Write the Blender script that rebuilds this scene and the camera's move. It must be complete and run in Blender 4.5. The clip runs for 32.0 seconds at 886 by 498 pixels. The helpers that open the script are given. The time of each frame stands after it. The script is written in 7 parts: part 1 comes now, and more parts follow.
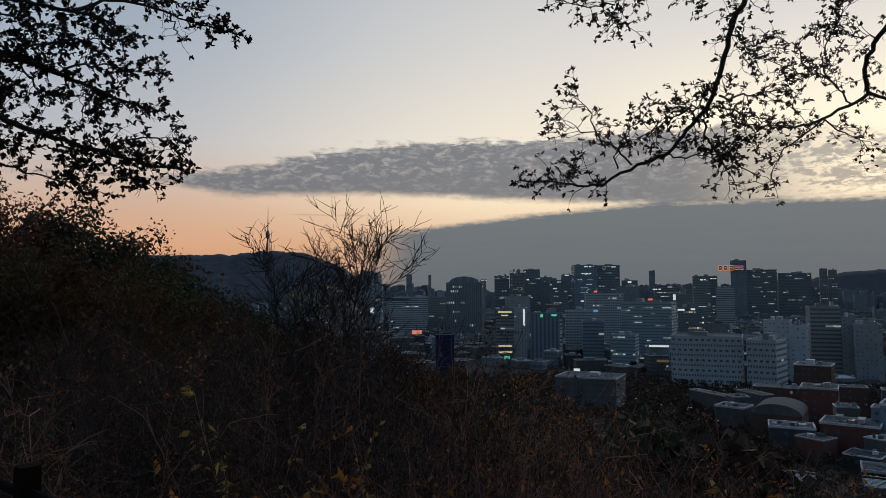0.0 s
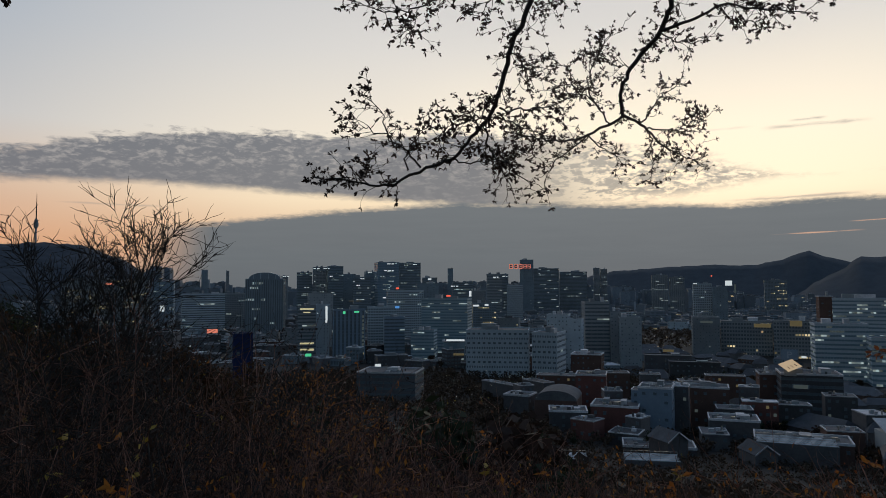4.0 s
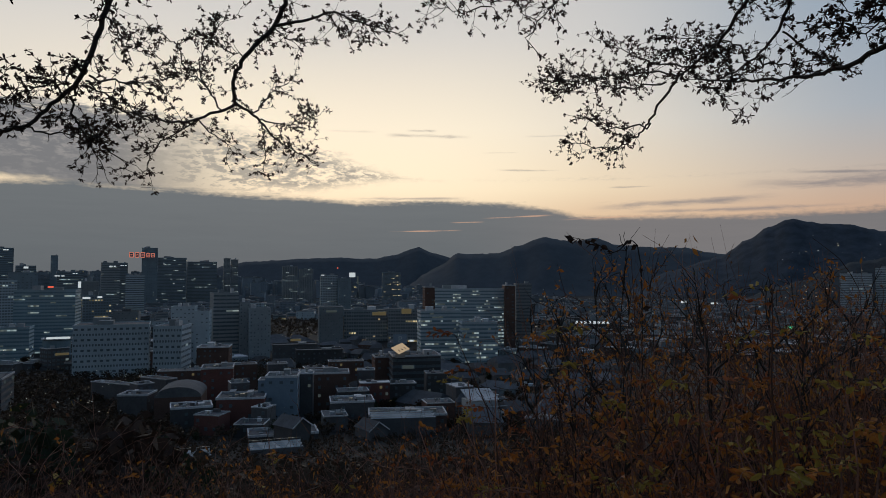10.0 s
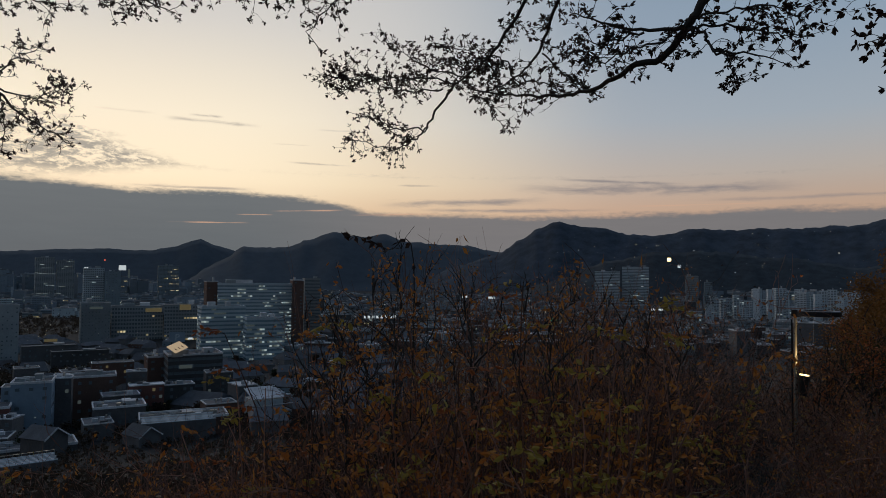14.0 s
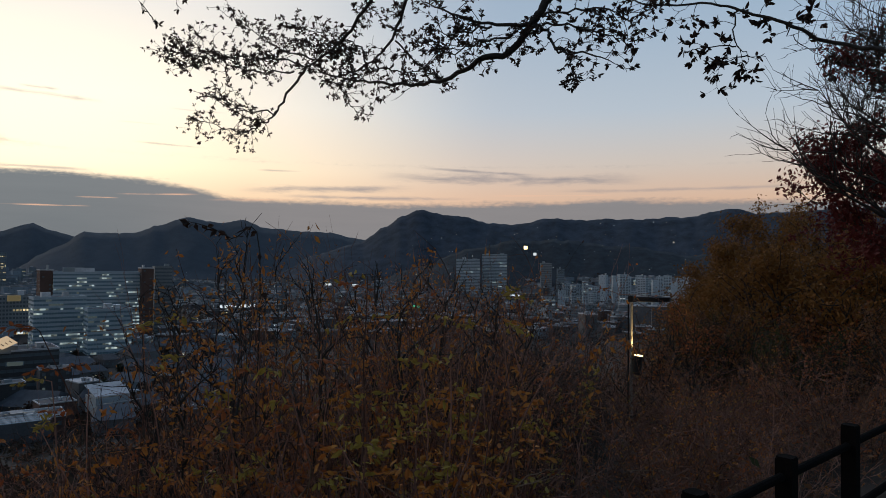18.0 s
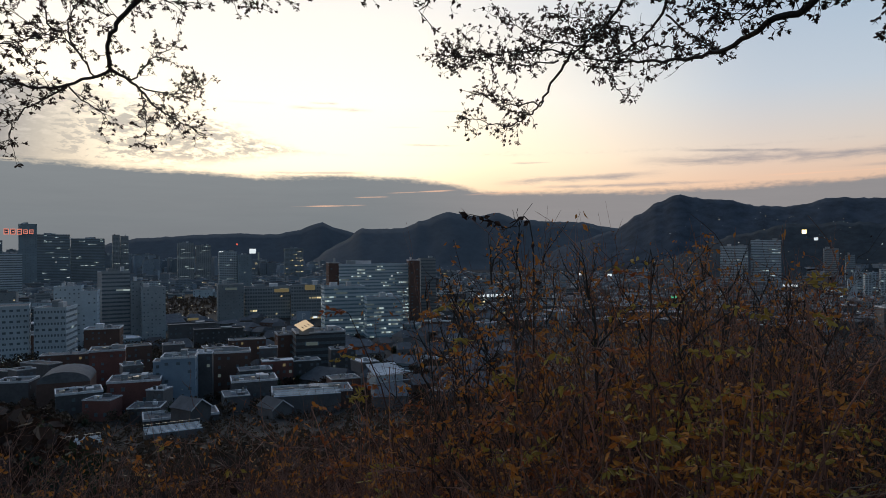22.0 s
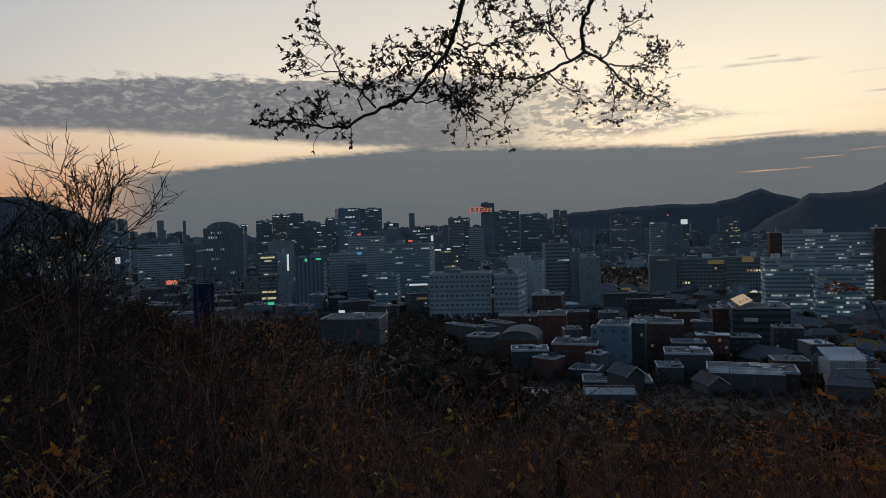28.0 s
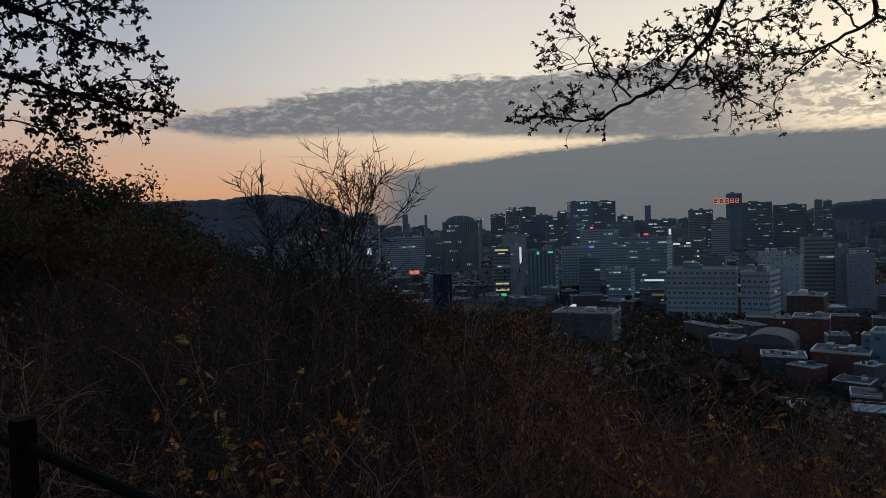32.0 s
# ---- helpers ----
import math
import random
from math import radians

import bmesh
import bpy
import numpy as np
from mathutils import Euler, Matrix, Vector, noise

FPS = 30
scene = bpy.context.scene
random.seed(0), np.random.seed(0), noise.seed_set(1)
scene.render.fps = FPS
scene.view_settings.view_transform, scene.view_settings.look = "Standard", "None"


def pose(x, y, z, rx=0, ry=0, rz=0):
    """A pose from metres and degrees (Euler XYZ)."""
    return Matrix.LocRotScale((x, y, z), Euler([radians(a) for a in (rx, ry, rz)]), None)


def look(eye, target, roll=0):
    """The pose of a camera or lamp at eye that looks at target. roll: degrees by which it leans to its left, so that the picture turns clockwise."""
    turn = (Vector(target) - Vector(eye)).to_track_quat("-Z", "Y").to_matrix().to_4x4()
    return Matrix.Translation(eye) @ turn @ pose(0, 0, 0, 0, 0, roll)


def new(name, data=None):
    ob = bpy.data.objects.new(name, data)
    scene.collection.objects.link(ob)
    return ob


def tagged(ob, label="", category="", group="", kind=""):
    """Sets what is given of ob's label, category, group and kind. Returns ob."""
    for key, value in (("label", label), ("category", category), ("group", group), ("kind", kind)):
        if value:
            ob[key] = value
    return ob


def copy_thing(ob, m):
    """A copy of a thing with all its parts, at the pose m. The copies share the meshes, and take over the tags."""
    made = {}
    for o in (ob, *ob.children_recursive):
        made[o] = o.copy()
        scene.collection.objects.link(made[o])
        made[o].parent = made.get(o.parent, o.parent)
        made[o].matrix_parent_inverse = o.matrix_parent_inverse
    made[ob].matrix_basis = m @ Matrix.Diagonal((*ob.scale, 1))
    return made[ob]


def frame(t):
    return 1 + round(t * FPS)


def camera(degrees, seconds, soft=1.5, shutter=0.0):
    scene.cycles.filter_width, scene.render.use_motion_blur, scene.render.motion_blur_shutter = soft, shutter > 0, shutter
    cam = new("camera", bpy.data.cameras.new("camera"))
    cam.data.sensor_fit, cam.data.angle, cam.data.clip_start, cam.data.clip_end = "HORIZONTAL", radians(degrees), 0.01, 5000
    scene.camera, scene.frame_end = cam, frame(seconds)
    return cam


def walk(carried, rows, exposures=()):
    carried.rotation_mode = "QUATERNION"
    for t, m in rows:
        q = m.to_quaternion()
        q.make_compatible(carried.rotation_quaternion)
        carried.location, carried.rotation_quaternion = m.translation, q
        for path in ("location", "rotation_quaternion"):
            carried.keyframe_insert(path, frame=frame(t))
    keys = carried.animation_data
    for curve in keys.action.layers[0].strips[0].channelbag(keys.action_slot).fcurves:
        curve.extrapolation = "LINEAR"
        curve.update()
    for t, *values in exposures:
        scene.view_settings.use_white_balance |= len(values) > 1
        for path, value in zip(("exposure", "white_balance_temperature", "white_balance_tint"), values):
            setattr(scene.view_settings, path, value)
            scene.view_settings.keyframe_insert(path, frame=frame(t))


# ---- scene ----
cam = camera(66.84, 32.0, soft=0.6)
# seconds, x, y, z, yaw, pitch, roll
ROWS = [
    (0.0, 0.0000, -0.0000, 1.6000, 0.01, 3.65, 0.30),
    (0.5, -0.0003, -0.0310, 1.6020, -0.79, 3.67, 0.23),
    (1.0, -0.0002, -0.0538, 1.6050, -2.69, 3.62, 0.04),
    (1.5, 0.0046, -0.0643, 1.6046, -4.76, 3.20, -0.11),
    (2.0, 0.0167, -0.0668, 1.6031, -6.93, 3.16, 0.00),
    (2.5, 0.0328, -0.0656, 1.6030, -9.21, 3.20, 0.01),
    (3.0, 0.0489, -0.0629, 1.6021, -11.55, 3.27, 0.25),
    (3.5, 0.0667, -0.0631, 1.6021, -13.90, 3.31, 0.13),
    (4.0, 0.0843, -0.0657, 1.6010, -16.64, 3.29, 0.25),
    (4.5, 0.1025, -0.0702, 1.6008, -19.11, 3.36, 0.08),
    (6.5, 0.1651, -0.0907, 1.5975, -28.54, 2.84, 0.13),
    (7.0, 0.1820, -0.0978, 1.5968, -31.29, 2.72, 0.24),
    (7.5, 0.2032, -0.1079, 1.5943, -33.96, 2.51, 0.16),
    (8.0, 0.2239, -0.1171, 1.5924, -36.39, 2.43, 0.40),
    (8.5, 0.2369, -0.1287, 1.5907, -38.95, 2.45, 0.29),
    (9.0, 0.2467, -0.1462, 1.5868, -41.97, 2.32, 0.32),
    (9.5, 0.2533, -0.1732, 1.5866, -44.50, 2.32, 0.50),
    (10.0, 0.2554, -0.2029, 1.5887, -47.34, 2.48, -0.09),
    (10.5, 0.2557, -0.2208, 1.5902, -49.44, 2.63, -0.16),
    (11.0, 0.2576, -0.2338, 1.5923, -51.63, 2.69, -0.39),
    (11.5, 0.2632, -0.2400, 1.5963, -54.13, 2.49, -0.31),
    (12.0, 0.2714, -0.2474, 1.5993, -56.73, 2.38, -0.20),
    (12.5, 0.2793, -0.2584, 1.5993, -59.18, 2.35, -0.53),
    (13.0, 0.2853, -0.2724, 1.5995, -61.45, 2.23, -0.64),
    (13.5, 0.2900, -0.2830, 1.5992, -63.41, 2.27, -0.63),
    (14.0, 0.2955, -0.2940, 1.5997, -65.16, 2.16, -0.58),
    (14.5, 0.3060, -0.3052, 1.6005, -66.80, 1.92, -0.24),
    (16.5, 0.3589, -0.3474, 1.6121, -73.13, 1.45, -0.24),
    (17.0, 0.3714, -0.3539, 1.6144, -74.53, 1.42, -0.54),
    (17.5, 0.3795, -0.3606, 1.6164, -75.67, 1.32, -0.43),
    (18.0, 0.3839, -0.3672, 1.6160, -76.75, 1.20, -0.53),
    (18.5, 0.3926, -0.3705, 1.6153, -77.13, 1.13, -0.47),
    (19.0, 0.4057, -0.3707, 1.6193, -77.43, 1.13, -0.21),
    (19.5, 0.4166, -0.3562, 1.6255, -74.48, 1.25, 0.08),
    (20.0, 0.4184, -0.3242, 1.6267, -69.56, 1.15, 0.01),
    (20.5, 0.4113, -0.2800, 1.6190, -64.55, 0.77, 0.09),
    (21.0, 0.3949, -0.2504, 1.6129, -60.93, 0.46, 0.06),
    (21.5, 0.3705, -0.2356, 1.6067, -58.87, 0.36, -0.03),
    (22.0, 0.3417, -0.2267, 1.6020, -55.47, 0.32, 0.45),
    (22.5, 0.3137, -0.2168, 1.5977, -52.36, 0.18, 0.20),
    (23.0, 0.2927, -0.2073, 1.5946, -50.21, -0.01, 0.08),
    (23.5, 0.2743, -0.1931, 1.5923, -48.18, -0.20, 0.34),
    (24.0, 0.2587, -0.1694, 1.5905, -45.70, -0.22, 0.42),
    (24.5, 0.2466, -0.1374, 1.5880, -42.89, -0.36, 0.53),
    (25.0, 0.2366, -0.1001, 1.5849, -39.50, -0.76, 0.51),
    (25.5, 0.2252, -0.0640, 1.5837, -35.42, -1.28, 0.86),
    (27.5, 0.1666, 0.0530, 1.5970, -22.76, -1.43, 1.35),
    (28.0, 0.1461, 0.0737, 1.6019, -19.90, -1.48, 1.60),
    (28.5, 0.1294, 0.0879, 1.6018, -17.28, -1.45, 1.58),
    (29.0, 0.1139, 0.0979, 1.6014, -14.43, -1.34, 1.78),
    (29.5, 0.0988, 0.1055, 1.6002, -11.50, -1.31, 2.03),
    (30.0, 0.0831, 0.1096, 1.5994, -8.60, -1.46, 2.29),
    (30.5, 0.0653, 0.1109, 1.5998, -5.53, -1.63, 2.18),
    (31.0, 0.0447, 0.1099, 1.6008, -2.96, -1.64, 1.95),
    (31.5, 0.0234, 0.1063, 1.6048, -1.12, -1.57, 1.93),
    (32.0, 0.0060, 0.1012, 1.6104, -0.30, -1.50, 1.62),
]
walk(cam, [(t, pose(x, y, z, 90 + pitch, roll, yaw)) for t, x, y, z, yaw, pitch, roll in ROWS],
     exposures=[(0.0, 0.08), (2.0, 0.12), (5.0, 0.03), (9.0, -0.05), (14.0, -0.1), (17.0, -0.16), (18.0, 0.34), (18.5, 0.36), (20.0, 0.45), (21.0, 0.6), (22.0, 0.5), (23.0, -0.05), (25.5, -0.06), (29.0, -0.06), (32.0, 0.0)])

EYE = 1.6
PLAIN = -80.0
GLOW_AZ = 36.0


# ---------------------------------------------------------------- node helpers
def sock(tree, s, v):
    if isinstance(v, (int, float)):
        s.default_value = v
    elif isinstance(v, tuple):
        s.default_value = v
    else:
        tree.links.new(v, s)


def mth(tree, op, a, b=0.0, c=0.0, clamp=False):
    n = tree.nodes.new("ShaderNodeMath")
    n.operation, n.use_clamp = op, clamp
    for s, v in zip(n.inputs, (a, b, c)):
        sock(tree, s, v)
    return n.outputs[0]


def smooth(tree, v, a, b):
    n = tree.nodes.new("ShaderNodeMapRange")
    n.interpolation_type = "SMOOTHSTEP"
    sock(tree, n.inputs["Value"], v)
    n.inputs["From Min"].default_value, n.inputs["From Max"].default_value = a, b
    return n.outputs[0]


def mixc(tree, f, a, b, blend="MIX"):
    n = tree.nodes.new("ShaderNodeMix")
    n.data_type, n.blend_type = "RGBA", blend
    sock(tree, n.inputs[0], f)
    for s, v in ((n.inputs[6], a), (n.inputs[7], b)):
        sock(tree, s, (*v, 1.0) if isinstance(v, tuple) and len(v) == 3 else v)
    return n.outputs[2]


def ramp(tree, v, stops):
    n = tree.nodes.new("ShaderNodeValToRGB")
    els = n.color_ramp.elements
    while len(els) < len(stops):
        els.new(0.5)
    for e, (p, c) in zip(els, stops):
        e.position = p
        e.color = (*c, 1.0) if isinstance(c, tuple) else (c, c, c, 1.0)
    sock(tree, n.inputs[0], v)
    return n.outputs[0]


def tex_noise(tree, vec, scale, detail=4.0, rough=0.55, dist=0.0):
    n = tree.nodes.new("ShaderNodeTexNoise")
    if vec is not None:
        tree.links.new(vec, n.inputs["Vector"])
    n.inputs["Scale"].default_value, n.inputs["Detail"].default_value = scale, detail
    n.inputs["Roughness"].default_value, n.inputs["Distortion"].default_value = rough, dist
    return n.outputs["Fac"]


def comb(tree, x, y, z=0.0):
    n = tree.nodes.new("ShaderNodeCombineXYZ")
    for s, v in zip(n.inputs, (x, y, z)):
        sock(tree, s, v)
    return n.outputs[0]


# ---------------------------------------------------------------- sky, clouds and last light
def build_world():
    world = bpy.data.worlds.new("dusk")
    scene.world = world
    world.use_nodes = True
    t = world.node_tree
    t.nodes.clear()
    co = t.nodes.new("ShaderNodeTexCoord")
    sep = t.nodes.new("ShaderNodeSeparateXYZ")
    t.links.new(co.outputs["Generated"], sep.inputs[0])
    x, y, z = sep.outputs
    az = mth(t, "MULTIPLY", mth(t, "ARCTAN2", x, y), 57.29578)
    el = mth(t, "MULTIPLY", mth(t, "ARCSINE", z), 57.29578)
    elr = mth(t, "DIVIDE", el, 90.0, clamp=True)
    off = mth(t, "SUBTRACT", az, GLOW_AZ)
    side = mth(t, "COSINE", mth(t, "MULTIPLY", off, 0.0174533))
    bent = mth(t, "MULTIPLY_ADD", mth(t, "MINIMUM", off, 0.0), 0.80, mth(t, "MULTIPLY", mth(t, "MAXIMUM", off, 0.0), 1.12))
    lean = mth(t, "COSINE", mth(t, "MULTIPLY", bent, 0.0174533))
    warm = ramp(t, elr, [(0.0, (0.36, 0.27, 0.22)), (0.045, (0.70, 0.47, 0.30)), (0.083, (0.92, 0.75, 0.52)),
                         (0.14, (0.88, 0.79, 0.65)), (0.22, (0.70, 0.67, 0.63)), (0.34, (0.50, 0.51, 0.54)),
                         (0.55, (0.24, 0.29, 0.38)), (1.0, (0.10, 0.14, 0.22))])
    cool = ramp(t, elr, [(0.0, (0.36, 0.25, 0.21)), (0.04, (0.70, 0.42, 0.27)), (0.09, (0.60, 0.49, 0.42)),
                         (0.14, (0.45, 0.46, 0.49)), (0.22, (0.335, 0.39, 0.465)), (0.34, (0.24, 0.31, 0.41)),
                         (0.55, (0.15, 0.20, 0.31)), (1.0, (0.08, 0.12, 0.20))])
    sky = mixc(t, smooth(t, lean, 0.62, 0.99), cool, warm)
    sky = mixc(t, smooth(t, az, 58.0, 95.0), sky, mixc(t, 1.0, sky, mixc(t, smooth(t, el, 4.0, 12.0), (0.80, 0.80, 0.80), (0.80, 0.90, 0.97)), "MULTIPLY"))
    sky = mixc(t, mth(t, "MULTIPLY", smooth(t, az, 6.0, -18.0), smooth(t, el, 13.0, 6.0)), sky, mixc(t, 1.0, sky, (0.94, 0.83, 0.77), "MULTIPLY"))
    core = mth(t, "MULTIPLY", smooth(t, side, 0.90, 1.0), mth(t, "MULTIPLY", smooth(t, el, 2.0, 9.0), smooth(t, el, 22.0, 9.0)))
    sky = mixc(t, mth(t, "MULTIPLY", core, 0.55), sky, (1.15, 1.0, 0.74))
    # clear air behind the clouds
    nish = t.nodes.new("ShaderNodeTexSky")
    nish.sky_type, nish.sun_disc = "NISHITA", False
    nish.sun_elevation, nish.sun_rotation = radians(0.5), radians(GLOW_AZ)
    sky = mixc(t, 0.012, sky, nish.outputs[0], "ADD")
    back = mth(t, "MULTIPLY_ADD", smooth(t, side, -0.5, 0.35), 0.60, 0.40)
    flat = comb(t, mth(t, "MULTIPLY", az, 0.05), mth(t, "MULTIPLY", el, 0.55))
    azr = mth(t, "DIVIDE", mth(t, "ADD", az, 40.0), 160.0, clamp=True)

    def by_az(pairs):
        return mth(t, "MULTIPLY", ramp(t, azr, [((a + 40.0) / 160.0, v / 20.0) for a, v in pairs]), 20.0)

    n_edge = tex_noise(t, flat, 3.2, 5.0, 0.62)
    cellular = comb(t, mth(t, "MULTIPLY", az, 0.42), el)
    n_cell = tex_noise(t, cellular, 1.5, 4.0, 0.6, 0.6)
    n_fine = tex_noise(t, cellular, 3.6, 4.0, 0.62, 0.4)
    # the mottled lens of cloud
    mid = by_az([(-40, 9.0), (-22, 9.0), (-17, 9.0), (-8, 10.2), (1, 10.4), (9, 10.15), (18, 10.0), (28, 9.7), (36, 9.1), (46, 8.3), (120, 8.0)])
    half = by_az([(-40, 0.0), (-25, 0.0), (-21, 0.7), (-17, 1.2), (-8, 2.0), (1, 2.4), (9, 2.7), (18, 3.1), (28, 3.0), (36, 2.1), (44, 0.2), (47, 0.0), (120, 0.0)])
    above = mth(t, "SUBTRACT", el, mid)
    inside = mth(t, "SUBTRACT", half, mth(t, "ABSOLUTE", above))
    frayed = mth(t, "MULTIPLY_ADD", smooth(t, above, -1.0, 1.6), 1.5, 0.5)
    inside = mth(t, "ADD", inside, mth(t, "MULTIPLY", mth(t, "ADD", mth(t, "MULTIPLY_ADD", n_edge, 1.0, -0.5), mth(t, "MULTIPLY_ADD", n_cell, 1.3, -0.65)), frayed))
    cells = mth(t, "MULTIPLY_ADD", n_cell, 0.55, mth(t, "MULTIPLY", n_fine, 0.45))
    thin_right = smooth(t, az, 35.0, 19.0)
    upper = smooth(t, above, -1.9, 0.9)
    veil = mth(t, "MULTIPLY", smooth(t, cells, 0.60, 0.43), smooth(t, inside, -0.3, 1.0))
    solid = mth(t, "MULTIPLY", smooth(t, inside, -0.25, 0.55), thin_right)
    cover = mth(t, "MAXIMUM", mth(t, "MULTIPLY", veil, 0.68), mth(t, "MULTIPLY", solid, 0.93))
    pale = mth(t, "MULTIPLY", smooth(t, cells, 0.46, 0.64), mth(t, "MULTIPLY_ADD", upper, 0.62, 0.26))
    grey = mixc(t, pale, (0.150, 0.162, 0.186), (0.37, 0.352, 0.345))
    sky = mixc(t, cover, sky, grey)
    # the low bank
    top = by_az([(-40, 4.0), (-11, 4.3), (-5, 5.0), (0, 5.6), (6, 6.3), (12, 6.8), (18, 7.15), (27, 7.0), (34, 6.7), (40, 6.4), (47, 6.6), (53, 6.3), (56, 5.9), (59, 5.1), (66, 5.0), (72, 4.9), (92, 5.3), (120, 4.6)])
    under = mth(t, "ADD", mth(t, "SUBTRACT", top, el), mth(t, "MULTIPLY_ADD", n_edge, 0.8, -0.4))
    under = mth(t, "ADD", under, mth(t, "MULTIPLY_ADD", n_fine, 0.5, -0.25))
    bank = mth(t, "MULTIPLY", mth(t, "MULTIPLY", smooth(t, under, -0.3, 0.35), smooth(t, az, -9.0, -2.0)), 0.97)
    bank_col = ramp(t, elr, [(0.0, (0.118, 0.134, 0.148)), (0.03, (0.124, 0.146, 0.162)), (0.08, (0.135, 0.155, 0.172))])
    bank_col = mixc(t, mth(t, "MULTIPLY", smooth(t, az, 46.0, 66.0), 0.75), bank_col, (0.20, 0.19, 0.195))
    bank_col = mixc(t, mth(t, "MULTIPLY_ADD", n_edge, 0.5, -0.12, True), bank_col, mixc(t, 1.0, bank_col, (1.35, 1.30, 1.26), "MULTIPLY"))
    sky = mixc(t, bank, sky, bank_col)
    # long streaks of cloud and the glowing gaps between them: from and to azimuth, height, rise, thickness, tint
    ragged = tex_noise(t, comb(t, mth(t, "MULTIPLY", az, 0.16), el), 1.7, 5.0, 0.65, 0.4)
    slate, rose = (0.235, 0.220, 0.235), (0.72, 0.42, 0.28)
    for a0, a1, e0, rise, th, col, k in ((70.0, 95.0, 7.15, -0.012, 0.60, slate, 0.85), (74.0, 86.0, 7.75, -0.06, 0.16, slate, 0.7), (59.0, 75.0, 6.1, 0.03, 0.42, slate, 0.75),
                                         (62.0, 80.0, 5.45, 0.0, 0.26, slate, 0.7), (84.0, 108.0, 6.1, 0.0, 0.22, slate, 0.55), (38.5, 50.0, 6.75, 0.01, 0.20, slate, 0.6),
                                         (42.0, 50.0, 12.0, -0.02, 0.22, slate, 0.60), (44.0, 47.0, 12.45, 0.0, 0.16, slate, 0.65), (51.5, 57.5, 9.1, -0.03, 0.13, slate, 0.55),
                                         (61.0, 65.0, 7.5, 0.0, 0.12, slate, 0.6), (54.0, 59.0, 11.9, 0.0, 0.12, slate, 0.25), (37.0, 42.0, 12.3, 0.0, 0.15, slate, 0.2), (50.5, 54.0, 10.6, 0.0, 0.10, slate, 0.3),
                                         (42.5, 49.2, 4.0, 0.02, 0.085, rose, 0.9), (47.8, 51.0, 4.75, 0.02, 0.07, rose, 0.8), (50.5, 57.0, 5.2, 0.04, 0.09, rose, 0.85), (57.0, 66.0, 5.05, 0.03, 0.11, rose, 0.6),
                                         (80.0, 92.0, 5.75, 0.0, 0.10, rose, 0.35), (-14.0, -5.0, 6.5, 0.0, 0.12, slate, 0.45)):
        line = mth(t, "MULTIPLY_ADD", mth(t, "SUBTRACT", az, (a0 + a1) / 2), rise, e0)
        away = mth(t, "ADD", mth(t, "ABSOLUTE", mth(t, "SUBTRACT", el, line)), mth(t, "MULTIPLY_ADD", ragged, 2.6 * th, -1.3 * th))
        edge = (a1 - a0) * 0.3
        span = mth(t, "MULTIPLY", smooth(t, az, a0, a0 + edge), smooth(t, az, a1, a1 - edge))
        sky = mixc(t, mth(t, "MULTIPLY", mth(t, "MULTIPLY", smooth(t, away, th, -th * 0.4), span), k), sky, col)
    front = smooth(t, side, -0.3, 0.5)
    cold = mixc(t, front, (0.72, 1.0, 1.18), (1.0, 1.0, 1.0))
    sky = mixc(t, 1.0, mixc(t, 1.0, sky, comb(t, back, back, back), "MULTIPLY"), cold, "MULTIPLY")
    total = mixc(t, smooth(t, el, -0.2, -1.5), sky, (0.02, 0.02, 0.022))
    bg = t.nodes.new("ShaderNodeBackground")
    t.links.new(total, bg.inputs[0])
    out = t.nodes.new("ShaderNodeOutputWorld")
    t.links.new(bg.outputs[0], out.inputs[0])
    world.cycles.sampling_method, world.cycles.sample_map_resolution = "MANUAL", 1024


build_world()

# the sun has gone down behind the bank; what is left is a broad, weak, warm glow
sun = new("sun", bpy.data.lights.new("sun", "SUN"))
sun.data.energy, sun.data.angle, sun.data.color = 0.12, radians(25), (1.0, 0.78, 0.55)
sun.matrix_world = look((0, 0, 50), (-math.sin(radians(GLOW_AZ)) * 100, -math.cos(radians(GLOW_AZ)) * 100, 50 - 9))


